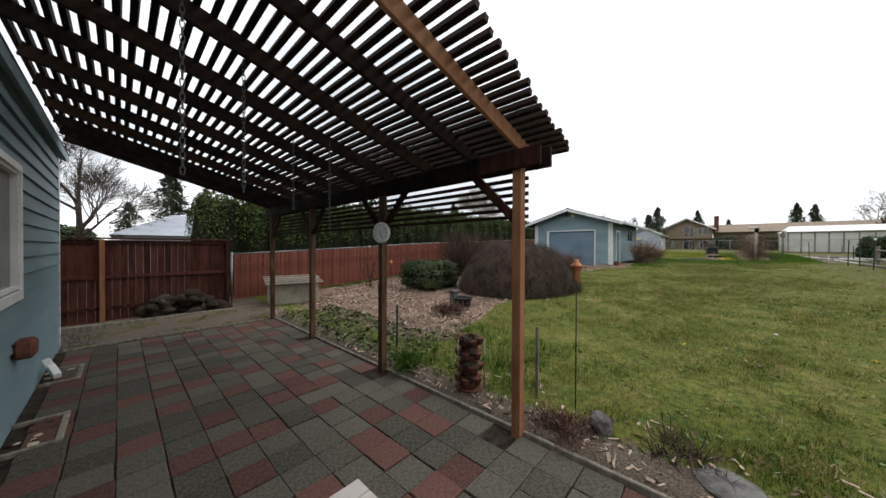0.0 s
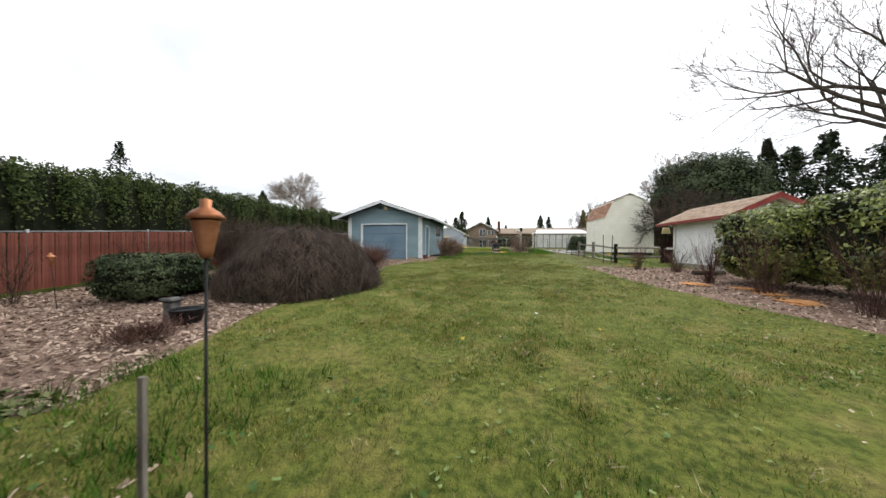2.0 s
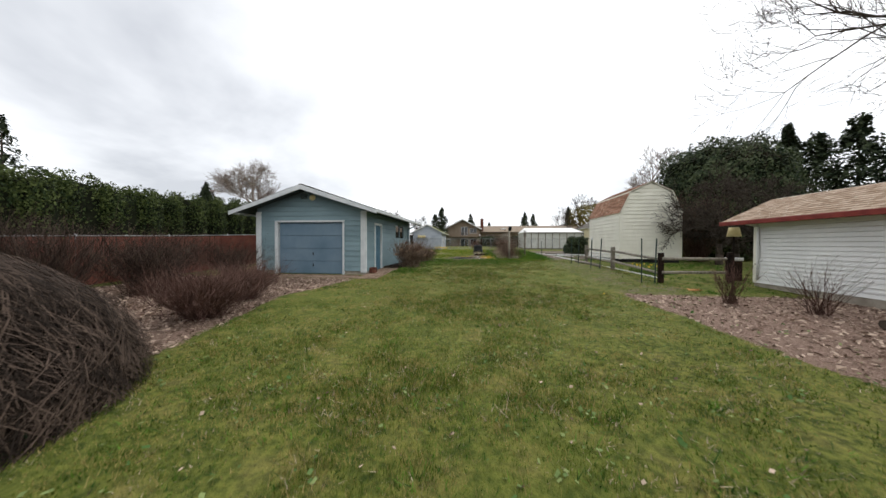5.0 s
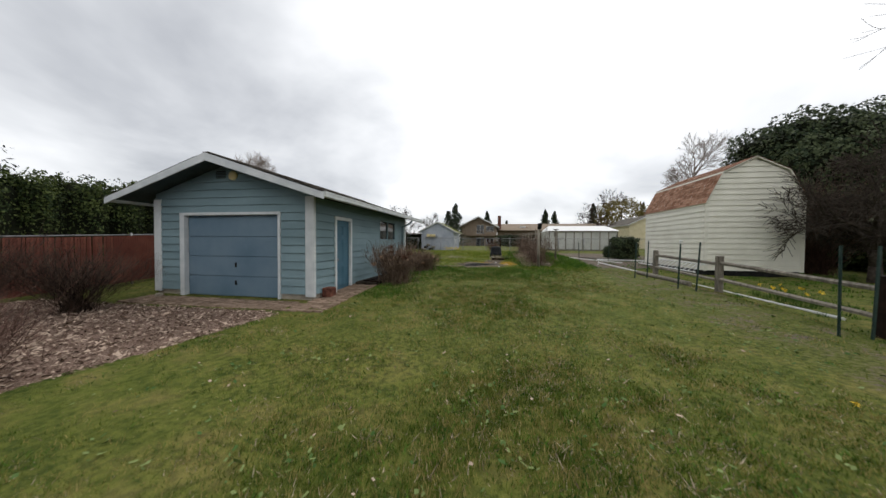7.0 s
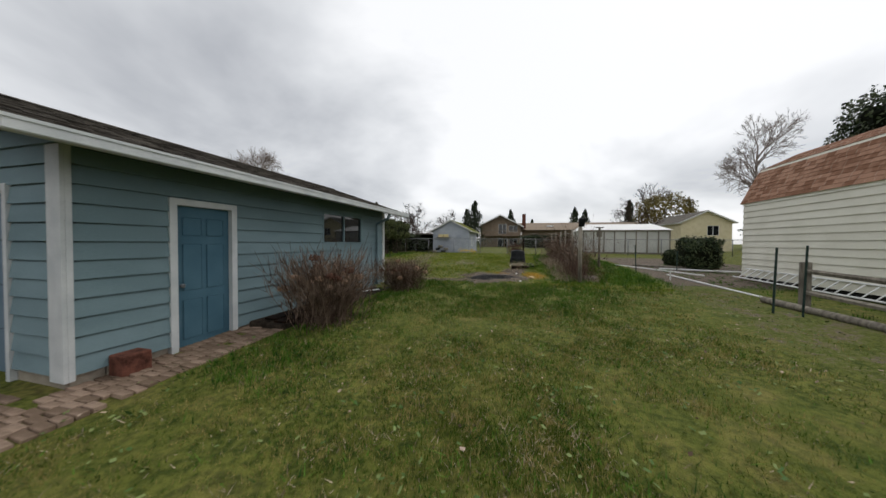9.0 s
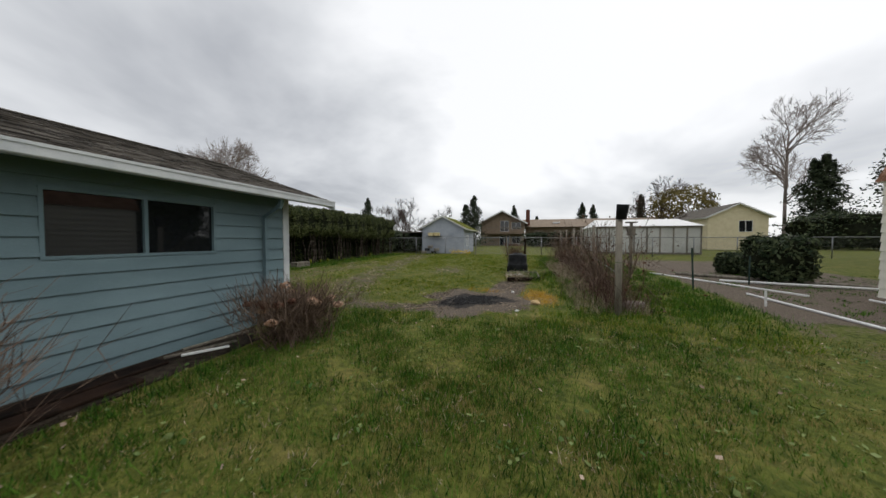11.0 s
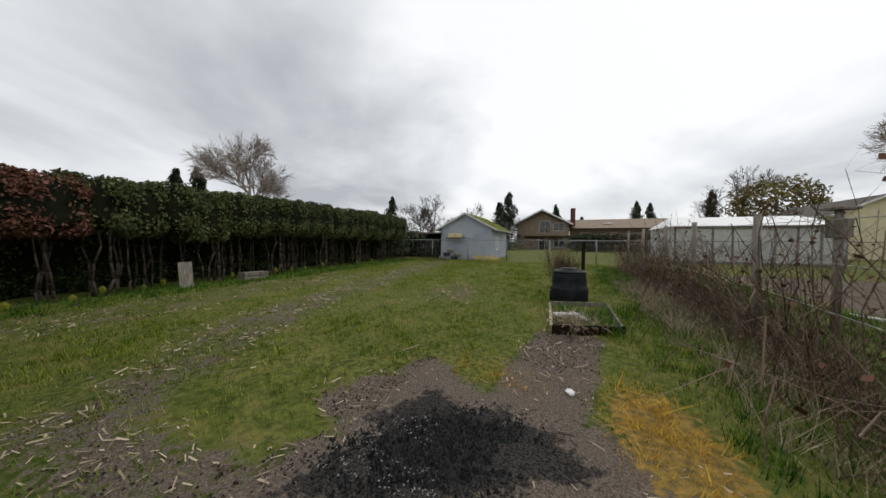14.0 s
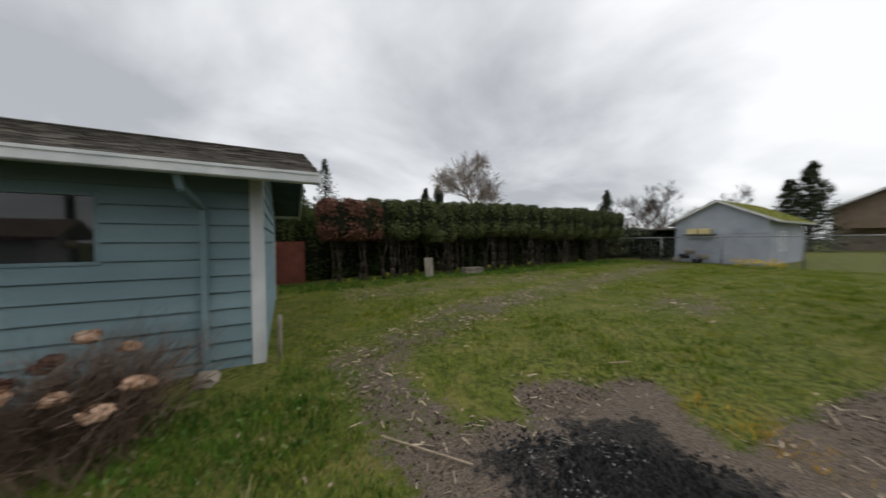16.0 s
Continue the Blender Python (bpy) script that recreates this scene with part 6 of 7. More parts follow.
for i, (x, y, h) in enumerate(((6.85, 20.4, 1.35), (7.1, 20.0, 1.4), (7.1, 16.4, 1.5), (7.45, 16.3, 1.5), (8.5, 30.9, 0.9), (6.6, 22.6, 1.35), (6.9, 22.35, 1.4), (6.89, 27.6, 0.35), (6.4, 29.5, 1.2))):
    tp = thing("fence_stake", "dark green steel fence stake", "fence stake", "steel fence stakes", (x, y, gz(x, y)))
    tp.matrix_basis = pose(x, y, gz(x, y), rng.uniform(-2, 2), rng.uniform(-2, 2), rng.uniform(0, 90))
    c = bmesh.new()
    box(c, -0.022, 0.022, -0.004, 0.004, -0.1, h)
    box(c, -0.004, 0.004, 0.0041, 0.03, -0.1, h)
    part("stake", c, GREEN_STEEL if h > 0.5 else WHITE_PLASTIC, tp)
    if i == 0:
        part("stake_cap", B(-0.035, 0.035, -0.03, 0.03, h, h + 0.1, bev=0.01), WHITE_PLASTIC, tp)
for i, (p, q, r, mt, lb) in enumerate((((7.25, 23.9), (7.45, 20.9), 0.075, GREY_WOOD, "long grey log lying along the fence"), ((7.35, 29.0), (8.1, 17.4), 0.03, WHITE_PLASTIC, "long white plastic pipe along the fence"), ((6.6, 33.2), (8.6, 29.0), 0.03, WHITE_PLASTIC, "white plastic pipe across bare soil"), ((7.4, 33), (11.5, 30.5), 0.06, GREY_WOOD, "grey plank edging a bare bed"), ((8.0, 31.4), (12.0, 30.2), 0.04, WHITE_PLASTIC, "white pipe lying by the shrub"))):
    za, zb = gz(0, p[1]) + r, gz(0, q[1]) + r
    lg = thing("pipe" if mt is WHITE_PLASTIC else "log", lb, "pipe" if mt is WHITE_PLASTIC else "log")
    tubes("length", [((*p, za), (*q, zb), r, r)], mt, lg, 8)
ld = thing("ladder", "white aluminium ladder lying against the barn shed", "ladder")
for (x, z) in ((9.15, 0.12), (9.5, 0.42)):
    tubes("stile", [((x, 23.6, gz(0, 23.6) + z + 0.05), (x, 28.3, gz(0, 28.3) + z), 0.025, 0.025)], WHITE_PLASTIC, ld, 6)
for y in np.arange(23.8, 28.3, 0.3):
    z = gz(0, y)
    tubes("rung", [((9.15, y, z + 0.15), (9.5, y, z + 0.45), 0.016, 0.016)], WHITE_PLASTIC, ld, 5)
for i in range(9):
    x, y = 8.5 + rng.uniform(-0.5, 0.5), 19.0 + rng.uniform(-0.7, 0.7)
    df = thing("daffodil", "yellow daffodil in the grass", "flower", "daffodils", (x, y, gz(x, y)))
    tubes("stem", [((0, 0, 0), (0.02, 0, 0.28), 0.006, 0.005)], STEM, df, 4)
    pts = np.array([[0.02, 0, 0.3]] * 7) + rng.normal(0, 0.02, (7, 3))
    link("petals", mesh_np("petals", leaf_quads(pts, rng.normal(0, 1, (7, 3)), 0.06, 1.4, 0.5), 4), FLOWER, df)
for x, y in ((3.13, 4.42), (1.1, 3.65), (4.9, 13.9)):
    dn = thing("dandelion", "single yellow dandelion head in the lawn", "flower", "dandelions", (x, y, gz(x, y)))
    tubes("stem", [((0, 0, 0), (0, 0, 0.05), 0.004, 0.004)], STEM, dn, 4)
    pts = np.array([[0, 0, 0.055]] * 16) + rng.normal(0, 0.008, (16, 3))
    link("petals", mesh_np("petals", leaf_quads(pts, np.tile([0.0, 0, 1], (16, 1)), 0.04, 2.2, 0.4), 4), FLOWER, dn)
blades("daffodil_leaves", 400, (7.9, 9.1), (18.2, 19.8), 0.15, 0.3, 0.008, STEM, "clumps of green daffodil leaves", lambda x, y: x > 0, category="flower leaves")

bs = thing("barn_shed", "cream barn shed with an orange-brown gambrel roof", "shed")
SX0, SX1, SY0, SY1, SZ = 9.68, 12.98, 23.98, 28.75, 1.20
SM = (SX0 + SX1) / 2
KX, KZ, EZ_, RZ_ = 1.09, 5.06, 3.93, 5.62
stop_ = lambda s: float(np.interp(abs(s - (SX1 - SX0) / 2), [0, KX, (SX1 - SX0) / 2], [RZ_, KZ, EZ_]))
lap_wall(bs, (SX0, SY0), (1, 0), (0, -1), SX1 - SX0, SZ, stop_, [], 0.215, CREAM, CREAM)
lap_wall(bs, (SX0, SY1), (0, -1), (-1, 0), SY1 - SY0, SZ, lambda s: EZ_, [], 0.215, CREAM, CREAM)
lap_wall(bs, (SX1, SY0), (0, 1), (1, 0), SY1 - SY0, SZ, lambda s: EZ_, [], 0.215, CREAM, CREAM)
lap_wall(bs, (SX1, SY1), (-1, 0), (0, 1), SX1 - SX0, SZ, stop_, [], 0.215, CREAM, CREAM)
for x in (SX0, SX1):
    s = -1 if x == SX0 else 1
    part("corner_board", B(*sorted((x - s * 0.09, x + s * 0.028)), SY0 - 0.03, SY0 - 0.003, SZ - 0.02, EZ_), CREAM, bs)
part("skid", B(SX0 + 0.05, SX1 - 0.05, SY0 + 0.1, SY1 - 0.1, 0.9, SZ), BLACK_IRON, bs)
for sx in (-1, 1):
    for (xa, za), (xb, zb) in (((1.70, EZ_ - 0.06), (KX + 0.03, KZ + 0.05)), ((KX + 0.03, KZ + 0.05), (0.0, RZ_ + 0.05))):
        upv = Vector((-sx * (xa - xb), 0, zb - za))
        slab("roof_deck", (SM + sx * xa, SY0 - 0.1, za), (0, 1, 0), upv, SY1 - SY0 + 0.2, upv.length, 0.04, CREAM, bs)
        shingles(bs, (SM + sx * (xa + 0.01), SY0 - 0.12, za + 0.003), (0, 1, 0), upv, SY1 - SY0 + 0.24, upv.length + 0.01, CEDAR_ROOF, 0.14, 0.3)

leafy("rhododendron", "dark glossy rhododendron on bare soil", 9.75, 31.8, 0.78, 0.78, 1.55, 3000, 0.16, EVERGREEN, 33, aspect=2.4, category="shrub")
leafy("rhododendron", "smaller dark green rhododendron", 9.75, 34.0, 0.48, 0.48, 0.85, 1500, 0.16, EVERGREEN, 34, aspect=2.4, category="shrub")

# ---------------------------------------------------------------- neighbours and distance
cl = thing("chain_link_fence", "grey chain-link fence at the end of the yard", "fence", kind="structure")
pts = [(-10.0, 43.6)] + [(x, 43.6 + (x + 8) * 0.05) for x in np.arange(-7.5, 31, 2.6)]
for (x, y) in pts:
    tubes("post", [((x, y, gz(x, y) - 0.1), (x, y, gz(x, y) + 1.45), 0.035, 0.035)], STEEL, cl, 6)
for (xa, ya), (xb, yb) in zip(pts[:-1], pts[1:]):
    tubes("top_rail", [((xa, ya, gz(0, ya) + 1.42), (xb, yb, gz(0, yb) + 1.42), 0.025, 0.025)], STEEL, cl, 6)
mq = []
for x in np.arange(-10, 30, 0.12):
    y = 43.6 + (x + 8) * 0.05
    z = gz(0, y)
    for s in (1, -1):
        a, b = np.array([x, y, z + (0.05 if s > 0 else 1.4)]), np.array([x + 1.1, y + 0.055, z + (1.4 if s > 0 else 0.05)])
        mq += [a, a + [0.006, 0, 0], b + [0.006, 0, 0], b]
tagged(link("wire_mesh", mesh_np("wire_mesh", np.array(mq), 4), WIRE, cl), kind="stuff")

fs = thing("garden_shed", "pale grey-blue gabled shed with a mossy roof", "shed")
FY, FX0, FX1 = 45.2, -7.5, -3.6
FM = (FX0 + FX1) / 2
ftop = lambda s: 4.62 - abs(s - (FX1 - FX0) / 2) * 0.52
lap_wall(fs, (FX0, FY), (1, 0), (0, -1), FX1 - FX0, 1.3, ftop, [], 1.6, GREYBLUE, GREYBLUE)
part("side_wall", B(FX1 - 0.1, FX1, FY + 0.1, FY + 5, 1.3, 3.6), GREYBLUE, fs)
part("other_wall", B(FX0, FX0 + 0.1, FY + 0.1, FY + 5, 1.3, 3.6), GREYBLUE, fs)
for sx in (-1, 1):
    upv = Vector((-sx * 2.4, 0, 2.4 * 0.52))
    p0 = (FM + sx * 2.4, FY - 0.3, 4.72 - 2.4 * 0.52)
    slab("roof_deck", p0, (0, 1, 0), upv, 5.6, upv.length, 0.1, WHITE, fs)
    shingles(fs, (p0[0], p0[1] - 0.02, p0[2] + 0.004), (0, 1, 0), upv, 5.6, upv.length, SHINGLE if sx < 0 else GREEN_MOSS, 0.2, 0.3)
sash_window(fs, FX1, FY + 1.2, FY + 2.2, 2.0, 3.0, 1, WHITE)
part("lean_to_roof", box(bmesh.new(), -9.5, -7.45, FY - 0.2, FY + 4, 3.2, 3.3, 0, None), SHINGLE, fs)
part("lean_to_post", B(-9.4, -9.3, FY, FY + 0.1, 1.3, 3.2), DARK_WOOD, fs)
ck = thing("garden_clutter", "stack of black tubs and tools at the shed wall", "clutter", at=(-6.6, FY - 0.7, 1.3))
for k in range(5):
    lathe("tub", [(0.22, 0), (0.27, 0.25), (0.25, 0.25)], BLACK_PLASTIC if k % 2 else GREY_WOOD, ck, (-0.5 + 0.3 * k, 0.1 * (k % 2), 0.25 * (k % 3)), 10)
tr = thing("yellow_crates", "two faded yellow crates on the shed wall", "crate", at=(-6.8, FY - 0.3, 2.9))
for x in (0, 0.55):
    part("crate", B(x, x + 0.48, -0.1, 0.2, 0, 0.3, bev=0.02), YELLOW_LAMP, tr)
part("shelf", B(-0.2, 1.2, -0.15, 0.25, -0.05, -0.001), GREY_WOOD, tr)
for x in (-3.6, -3.2, -2.9, -4.1):
    for k in range(3):
        df = thing("daffodil", "yellow daffodil clump by the far fence", "flower", "far daffodils", (x + k * 0.1, 42.9 + 0.1 * k, gz(0, 43)))
        pts_ = rng.normal(0, 0.08, (14, 3)) + np.array([0, 0, 0.28])
        link("petals", mesh_np("petals", leaf_quads(pts_, rng.normal(0, 1, (14, 3)), 0.09, 1.3, 0.5), 4), FLOWER, df)
        tubes("stem", [((0, 0, 0), (0, 0, 0.26), 0.01, 0.01)], STEM, df, 4)

fh = thing("two_storey_house", "tan two-storey house with a white-trimmed gable and balcony", "house")
HB, HF = 1.35, 72.0
fht = lambda s: 7.45 - abs(s - 3.75) * 0.52
lap_wall(fh, (-6.1, HF), (1, 0), (0, -1), 7.5, HB, fht, [(3.4, 4.9, 4.0, 5.9), (5.3, 6.9, 4.4, 5.6), (3.3, 5.0, HB, 3.3), (5.4, 6.9, 1.9, 3.2)], 0.5, TAN_WALL, TAN_WALL)
part("side_wall", B(1.3, 1.4, HF + 0.1, HF + 9, HB, 5.4), TAN_WALL, fh)
part("other_wall", B(-6.1, -6.0, HF + 0.1, HF + 9, HB, 5.4), TAN_WALL, fh)
for (a, b, c, d) in ((3.4, 4.9, 4.0, 5.9), (5.3, 6.9, 4.4, 5.6), (3.3, 5.0, HB, 3.3), (5.4, 6.9, 1.9, 3.2)):
    sash_window(fh, HF, -6.1 + a, -6.1 + b, c, d, -1, WHITE, 2, axis="y")
for sx in (-1, 1):
    upv = Vector((-sx * 4.3, 0, 4.3 * 0.52))
    p0 = (-2.35 + sx * 4.3, HF - 0.9, 7.62 - 4.3 * 0.52)
    slab("roof_deck", p0, (0, 1, 0), upv, 10, upv.length, 0.12, TAN_WALL, fh)
    slab("roof_surface", (p0[0], p0[1], p0[2] + 0.02), (0, 1, 0), upv, 10, upv.length, 0.015, SHINGLE, fh)
    b0 = Vector((p0[0], HF - 0.95, p0[2]))
    v = [b0, Vector((-2.35, HF - 0.95, 7.62)), Vector((-2.35, HF - 0.95, 7.4)), b0 - Vector((0, 0, 0.2))]
    v += [q + Vector((0, 0.04, 0)) for q in v]
    link("barge_board", mesh_pd("barge_board", v, [(0, 1, 2, 3), (7, 6, 5, 4), (0, 4, 5, 1), (1, 5, 6, 2), (2, 6, 7, 3), (3, 7, 4, 0)]), WHITE, fh)
part("balcony_floor", B(-5.0, 1.5, HF - 1.6, HF - 0.03, 3.6, 3.75), TAN_WALL, fh)
part("balcony_rail", B(-5.0, 1.5, HF - 1.6, HF - 1.52, 4.6, 4.68), GREY_WOOD, fh)
for x in np.arange(-5.0, 1.6, 0.4):
    part("baluster", B(x - 0.03, x + 0.03, HF - 1.59, HF - 1.53, 3.751, 4.6), TAN_WALL, fh)
for x in (-4.9, -1.5, 1.4):
    part("balcony_post", B(x - 0.06, x + 0.06, HF - 1.59, HF - 1.47, HB - 0.1, 3.6), TAN_WALL, fh)
part("chimney", B(1.6, 2.3, HF + 3, HF + 3.7, 5.2, 8.0), TERRACOTTA, fh)
lh = thing("low_house", "long single-storey house with a brown shingle roof", "house")
part("front_wall", B(1.5, 24.0, HF + 4, HF + 4.2, HB, 5.0), TAN_WALL, lh)
v = [Vector(q) for q in ((0.8, HF + 2.6, 4.85), (24.8, HF + 2.6, 4.85), (24.8, HF + 9, 6.6), (0.8, HF + 9, 6.6), (24.8, HF + 15, 4.85), (0.8, HF + 15, 4.85))]
link("roof", mesh_pd("roof", v, [(0, 1, 2, 3), (3, 2, 4, 5), (0, 3, 5), (1, 4, 2), (0, 5, 4, 1)]), TAN_WALL, lh)
for x in (3, 6.5, 10, 13.5, 17, 20.5):
    sash_window(lh, HF + 4, x, x + 1.6, 2.3, 4.2, -1, WHITE, 2, axis="y")
part("skylight", box(bmesh.new(), 6.4, 7.6, HF + 5, HF + 5.8, 5.6, 5.85), WHITE, lh)

gh = thing("greenhouse", "long white sheet-covered greenhouse with timber posts", "greenhouse")
GA, GB_, GY = 7.7, 15.3, 48.0
part("front_sheet", B(GA, GB_, GY, GY + 0.04, 1.5, 3.75), FILM, gh)
part("end_sheet", B(GA - 0.04, GA, GY, GY + 6, 1.5, 3.75), FILM, gh)
part("right_end_sheet", B(GB_, GB_ + 0.04, GY, GY + 6, 1.5, 3.75), FILM, gh)
v = [Vector(q) for q in ((GA - 0.2, GY - 0.2, 3.7), (GB_ + 0.2, GY - 0.2, 3.7), (GB_ - 0.4, GY + 3, 4.45), (GA + 0.4, GY + 3, 4.45), (GB_ + 0.2, GY + 6.2, 3.7), (GA - 0.2, GY + 6.2, 3.7))]
link("roof_sheet", mesh_pd("roof_sheet", v, [(0, 1, 2, 3), (3, 2, 4, 5), (0, 3, 5), (1, 4, 2), (0, 5, 4, 1)]), WHITE_PLASTIC, gh)
for x in np.arange(GA, GB_ + 0.1, 0.95):
    part("post", B(x - 0.05, x + 0.05, GY - 0.06, GY - 0.005, 1.2, 3.72), GREY_WOOD, gh)
part("rail", B(GA, GB_, GY - 0.09, GY - 0.061, 3.55, 3.68), GREY_WOOD, gh)
part("sill_plank", B(GA, GB_, GY - 0.08, GY - 0.001, 1.2, 1.5), GREY_WOOD, gh)

yh = thing("yellow_house", "yellow single-storey house with a grey gabled roof", "house")
YX0, YX1, YF = 20.6, 25.8, 58.0
ytop = lambda s: 6.3 - abs(s - 2.6) * 0.5
lap_wall(yh, (YX0, YF), (1, 0), (0, -1), YX1 - YX0, 1.5, ytop, [(2.7, 3.9, 3.4, 4.6)], 0.4, YELLOW_WALL, YELLOW_WALL)
lap_wall(yh, (YX0, YF + 10), (0, -1), (-1, 0), 10.0, 1.5, lambda s: 5.0, [(4.0, 5.0, 3.4, 4.6)], 0.4, YELLOW_WALL, YELLOW_WALL)
part("right_wall", B(YX1 - 0.1, YX1, YF + 0.1, YF + 10, 1.5, 5.0), YELLOW_WALL, yh)
sash_window(yh, YF, YX0 + 2.7, YX0 + 3.9, 3.4, 4.6, -1, WHITE, 2, axis="y")
sash_window(yh, YX0, YF + 5, YF + 6, 3.4, 4.6, -1, WHITE)
for sx in (-1, 1):
    upv = Vector((-sx * 3.0, 0, 1.5))
    p0 = ((YX0 + YX1) / 2 + sx * 3.0, YF - 0.4, 4.95)
    slab("roof_deck", p0, (0, 1, 0), upv, 10.8, upv.length, 0.12, WHITE, yh)
    slab("roof_surface", (p0[0], p0[1] + 0.05, p0[2] + 0.02), (0, 1, 0), upv, 10.7, upv.length, 0.015, SHINGLE, yh)
nh = thing("neighbour_house", "small house with a grey shingle roof behind the board fence", "house", at=(-27, 1.5, 0))
part("walls", B(-4, 4, -4, 3, -0.1, 2.6), GREYBLUE, nh)
v = [Vector(q) for q in ((-4.6, -4.6, 2.5), (4.6, -4.6, 2.5), (4.6, 3.6, 2.5), (-4.6, 3.6, 2.5), (0, -1.6, 4.1), (0, 0.6, 4.1))]
link("roof", mesh_pd("roof", v, [(0, 1, 4), (1, 2, 5, 4), (2, 3, 5), (3, 0, 4, 5), (3, 2, 1, 0)]), GREYBLUE, nh)
nb = thing("neighbour_house", "pale stucco house seen beyond the hedge end", "house", at=(-26, 27.5, 0.8))
part("walls", B(-3, 3, -2, 2, -0.1, 3.4), BREAD, nb)
v = [Vector(q) for q in ((-3.4, -2.4, 3.3), (3.4, -2.4, 3.3), (3.4, 2.4, 3.3), (-3.4, 2.4, 3.3), (-3.4, 0, 4.8), (3.4, 0, 4.8))]
link("roof", mesh_pd("roof", v, [(0, 1, 5, 4), (2, 3, 4, 5), (1, 2, 5), (3, 0, 4), (3, 2, 1, 0)]), SHINGLE, nb)

# trees
bare_tree("large spreading leafless maple behind the laurel hedge", 17.2, 14.0, 14.5, 0.26, 4, BARK, 3, 0.55, 3, 0.3, 0.22, twig=0.007, limbs=12, tilt=1.4, reach=0.25, wob=0.14)
bare_tree("weeping leafless birch beyond the tall hedge", -34.4, 48.6, 14.0, 0.26, 3, BIRCH, 5, 0.5, 4, 0.3, 0.02, twig=0.016, limbs=9, tilt=0.9, reach=0.2)
bare_tree("tall slender leafless birch beyond the yellow house", 39.5, 77, 26.5, 0.26, 3, BIRCH, 8, 0.5, 3, 0.25, 0.0, twig=0.022, limbs=18, tilt=0.7, reach=0.12)
bare_tree("leafless tree behind the board fence", -25, -4.2, 8.0, 0.2, 4, BARK, 9, 0.55, 3, 0.25, 0.1, twig=0.009, limbs=6, tilt=1.1, reach=0.24)
bare_tree("leafless tree far beyond the greenhouse", 29, 92, 15, 0.25, 3, TWIG, 10, 0.5, 3, 0.25, 0.05, twig=0.022, limbs=10, tilt=0.7, reach=0.18)
for i, (x, y, h) in enumerate(((-14, 58, 6.5), (-17, 60, 7), (-21, 62, 6), (-10, 62, 6), (-12.5, 52, 4.5), (22, 84, 10), (17.5, 60, 5))):
    bare_tree("small leafless tree in the distance", x, y, h, 0.1, 3, TWIG, 200 + i, 0.5, 3, 0.2, 0.1, twig=0.014, limbs=7, tilt=0.9, reach=0.2, group="distant bare trees")
twig_bush("bare_shrub", "big reddish-brown leafless shrub behind the white garage", 14.8, 25.8, 2.3, 3.8, 300, RED_TWIG, 301, 0.1, 0.011, category="shrub")
for q, (x, y) in enumerate(((14.2, 23.0), (15.7, 23.9))):
    bare_tree("low crooked mossy fruit tree by the barn shed", x, y, 3.7, 0.17, 3, BARK, 15 + q, 0.7, 4, 0.3, 0.0, twig=0.01, limbs=6, tilt=2.4, reach=0.36, group="old fruit trees")
df_ = thing("screen_fence", "dark grey screened fence behind the fruit trees", "fence", kind="structure")
for k in range(24):
    x, y = 17.6 + k * 0.56, 29.6 + k * 0.23
    pn = part("panel", B(-0.295, 0.295, -0.015, 0.015, -0.2, 2.1, bev=0.004), BLACK_PLASTIC, df_)
    pn.matrix_basis = pose(x, y, gz(x, y), 0, 0, 22.3)
leafy("evergreen_tree", "huge rounded dark evergreen holly tree", 23.6, 36.0, 5.0, 5.0, 10.2, 36000, 0.21, EVERGREEN, 61, category="tree", flat=0.85, aspect=1.6, lump=0.22)
leafy("olive_tree", "rounded tree with olive-yellow spring leaves", 28.5, 82, 5.0, 4.5, 9.0, 6000, 0.42, OLIVE, 62, z=3.0, category="tree", flat=0.9, lump=0.3, core=False)
tubes("trunk", [((0, 0, -2), (0, 0, 6), 0.3, 0.15)], BARK, bpy.data.objects["olive_tree"], 6)
for i, (x, y, h, r) in enumerate(((30, 37, 12, 2.6), (31.8, 36.5, 11, 5.5), (34, 35.5, 12, 6.5), (36.5, 32.5, 11.5, 6.5), (41, 32, 12.5, 6), (33.5, 30, 9, 3.6), (-47.5, 30.3, 14.1, 4.2), (-46, 27, 9.5, 3), (-40, 46, 10, 2.8), (-36, 42, 8.6, 2.6), (-45, 1.5, 11.5, 3.2), (-48, 5, 10, 3), (-43, 4, 7.5, 3), (-44, -2, 6.5, 3.5), (-52, 8, 9, 3), (-6.3, 66, 8.0, 3.0), (-7.8, 67, 6.8, 2.6), (-1.5, 100, 10, 2.6), (17, 112, 11.5, 3), (20, 113, 11, 3), (31, 110, 13, 4), (46, 112, 13.5, 4), (42, 74, 13, 4.5), (38, 70, 11.5, 4.5), (47, 72, 14, 5), (52, 68, 15, 5), (-24, 64, 8, 2.2), (5, 125, 9, 3))):
    conifer("dark conifer standing beyond the gardens", x, y, h, max(r, h * 0.3 if y > 60 else h * 0.22), 7000 if h < 20 and (abs(x) < 46) else 1800, 400 + i)
for i, (x, y, rx, h) in enumerate(((-32, 6, 6, 3.6), (-30, -6, 5, 3.2), (-26, 9, 4, 3.4), (36, 62, 6, 4), (44, 62, 6, 4.5), (-14, 50, 3, 2.2), (-10.5, 48.5, 2.4, 2.0), (-12.5, 46.5, 2.0, 1.8), (6, 66, 5, 2.2), (-20, 54, 5, 2.6), (52, 52, 8, 5))):
    leafy("garden_hedge", "distant dark shrubs along a garden boundary", x, y, rx, 2.5, h, 3000, 0.3, EVERGREEN if i % 2 else CONIFER, 70 + i, category="hedge", group="distant shrubs")
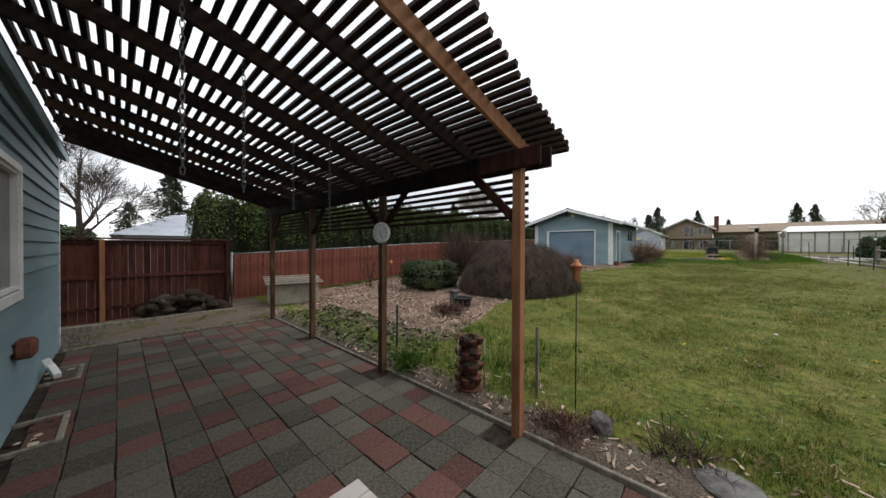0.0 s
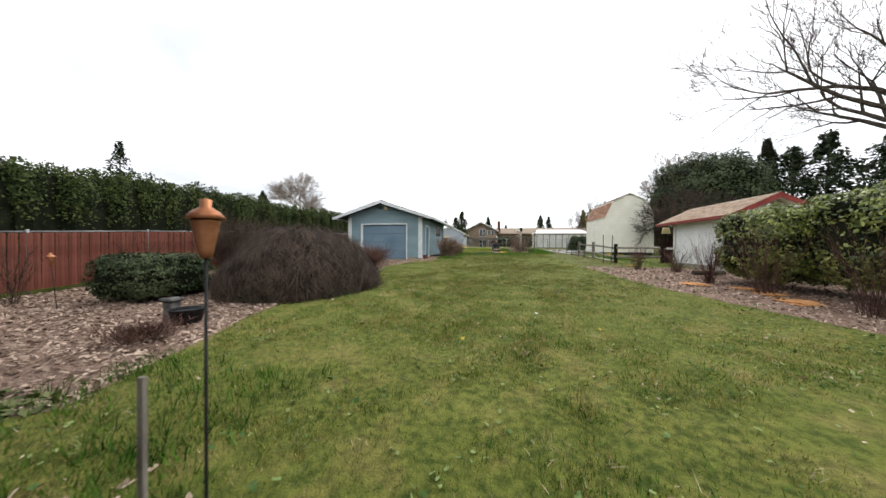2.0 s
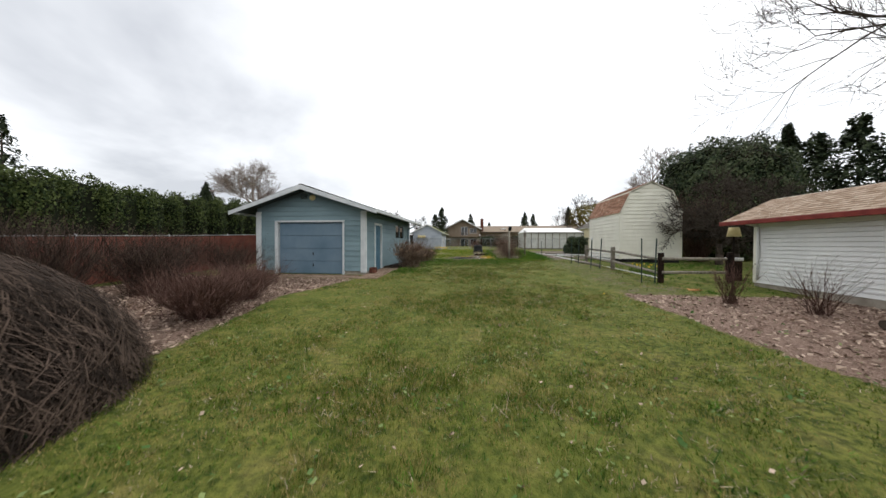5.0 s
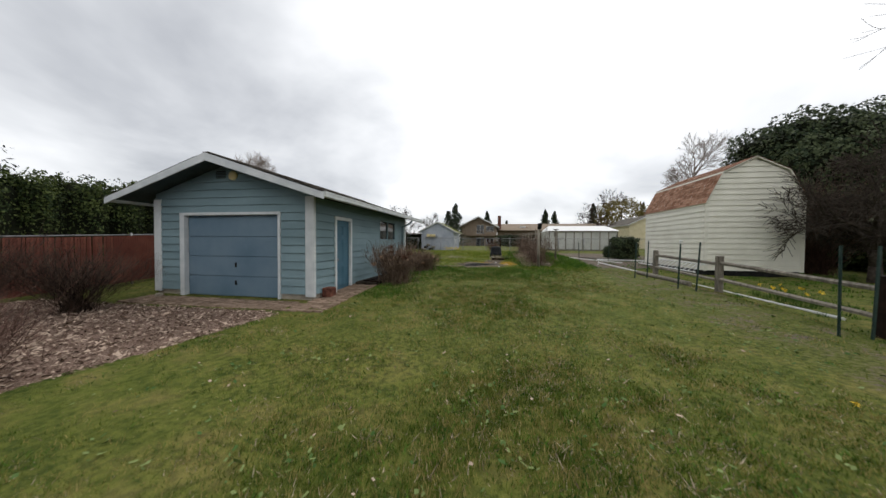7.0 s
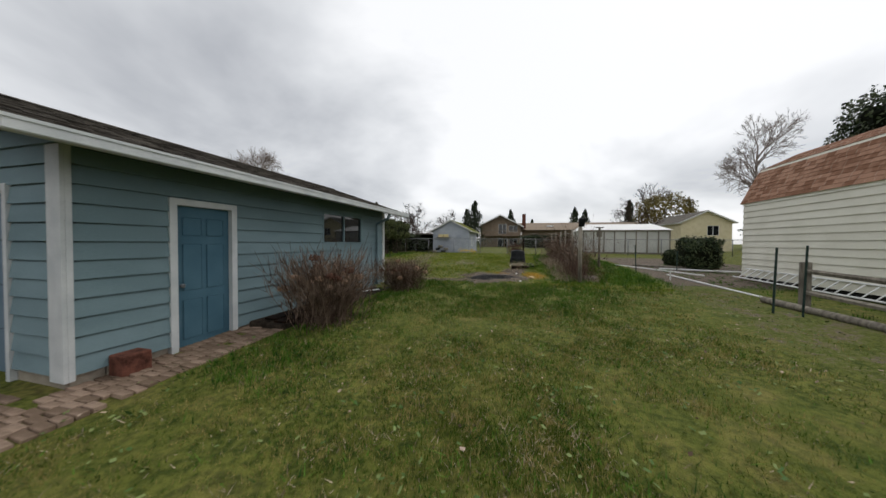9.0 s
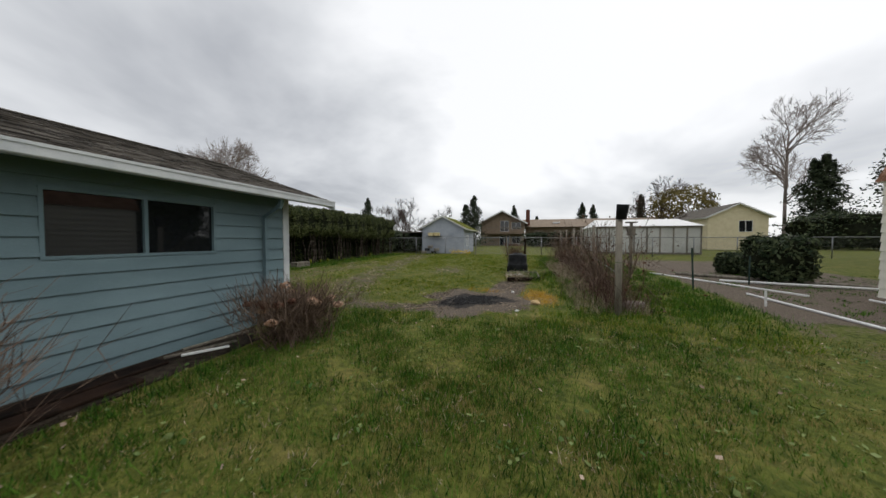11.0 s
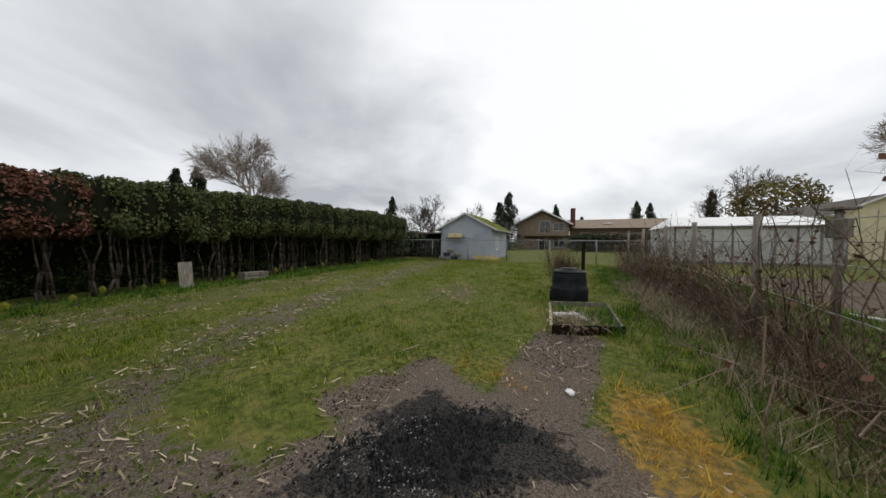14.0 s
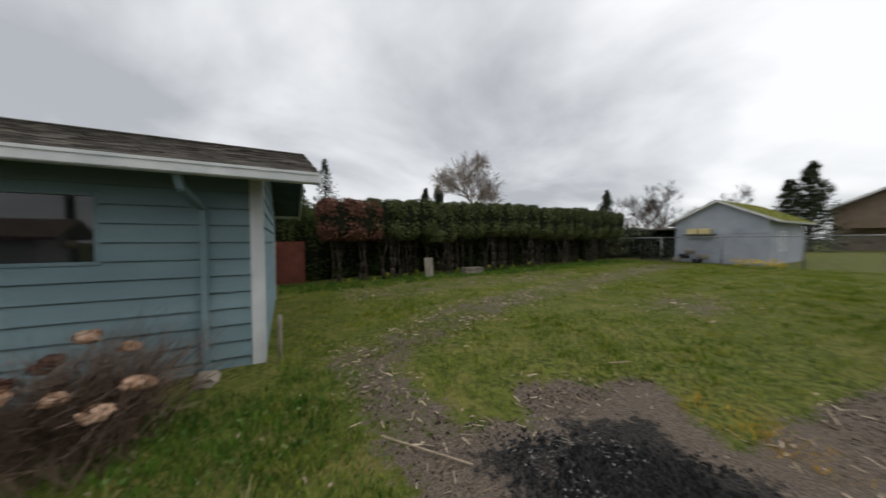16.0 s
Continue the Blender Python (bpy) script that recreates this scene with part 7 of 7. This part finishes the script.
# dark screen of shrubs that closes the yard beyond the right fence
for i, (x, y, rx, h) in enumerate(((17, 18, 2.2, 2.2), (19, 28, 2.4, 2.4), (17.5, 8, 2.5, 2.5))):
    leafy("garden_hedge", "dark evergreen shrubs beyond the rail fence", x, y, rx, 2.6, h, 3000, 0.2, EVERGREEN, 80 + i, category="hedge", group="shrubs beyond the fence")

# ---------------------------------------------------------------- garage apron and brick path
ap = thing("brick_path", "mossy worn brick path along the garage", "path", kind="structure")
bk = bpy.data.meshes.new("brick")
bm = B(-0.097, 0.097, -0.047, 0.047, -0.03, 0.03, bev=0.006)
bm.to_mesh(bk)
bm.free()
bk.materials.append(PATH_BRICK)
cnt = 0
spots = [(-2.93 + 0.205 * i, 17.2 + 0.105 * j + (0.05 if i % 2 else 0)) for j in range(-10, 34) for i in range(4)] + [(-7.6 + 0.205 * i, 16.15 + 0.105 * j) for j in range(8) for i in range(24)]
for x, y in spots:
    if cnt >= 300 or rng.uniform() < 0.03 or (x > -2.6 and y > 19.4):
        continue
    b = new("brick", bk)
    b.parent = ap
    b.matrix_basis = pose(x + rng.normal(0, 0.005), y + rng.normal(0, 0.005), gz(x, y) - 0.005 + rng.uniform(-0.008, 0.008), rng.normal(0, 1.5), rng.normal(0, 1.5), rng.normal(0, 2))
    cnt += 1

# ---------------------------------------------------------------- patio pavers
pv_ = thing("paver_patio", "patio of grey and red aggregate concrete pavers", "patio", kind="structure")
part("joint_sand", B(-7.118, 5.0, -3.465, 0.028, -0.08, -0.022), SOIL, pv_)
PITCH = 0.305
meshes = []
for mt in (PAVER_GREY, PAVER_RED):
    bm = B(-0.149, 0.149, -0.149, 0.149, -0.02, 0.02, bev=0.005)
    me = bpy.data.meshes.new("paver")
    bm.to_mesh(me)
    bm.free()
    me.materials.append(mt)
    meshes.append(me)
cells = random.Random(11)
rest = [bmesh.new(), bmesh.new()]
for i in range(39):
    for j in range(11):
        x, y = 4.75 - i * PITCH, -0.14 - j * PITCH
        red = ((i + 2 * j) % 4 == 0 and cells.random() < 0.8) or cells.random() < 0.1
        if any(abs(x - q) < 0.16 and j == 0 for q in PX):
            continue
        m = pose(x + cells.gauss(0, 0.003), y + cells.gauss(0, 0.003), -0.02 + cells.uniform(-0.006, 0.006), cells.gauss(0, 0.5), cells.gauss(0, 0.5), cells.gauss(0, 0.6) + 90 * cells.randrange(4))
        if x > 1.4:
            box(rest[1 if red else 0], -0.149, 0.149, -0.149, 0.149, -0.02, 0.02, m=m)
            continue
        p = new("paver", meshes[1 if red else 0])
        p.parent = pv_
        p.matrix_basis = m
for bm, mt in zip(rest, (PAVER_GREY, PAVER_RED)):
    tagged(part("pavers", bm, mt, pv_), kind="stuff")
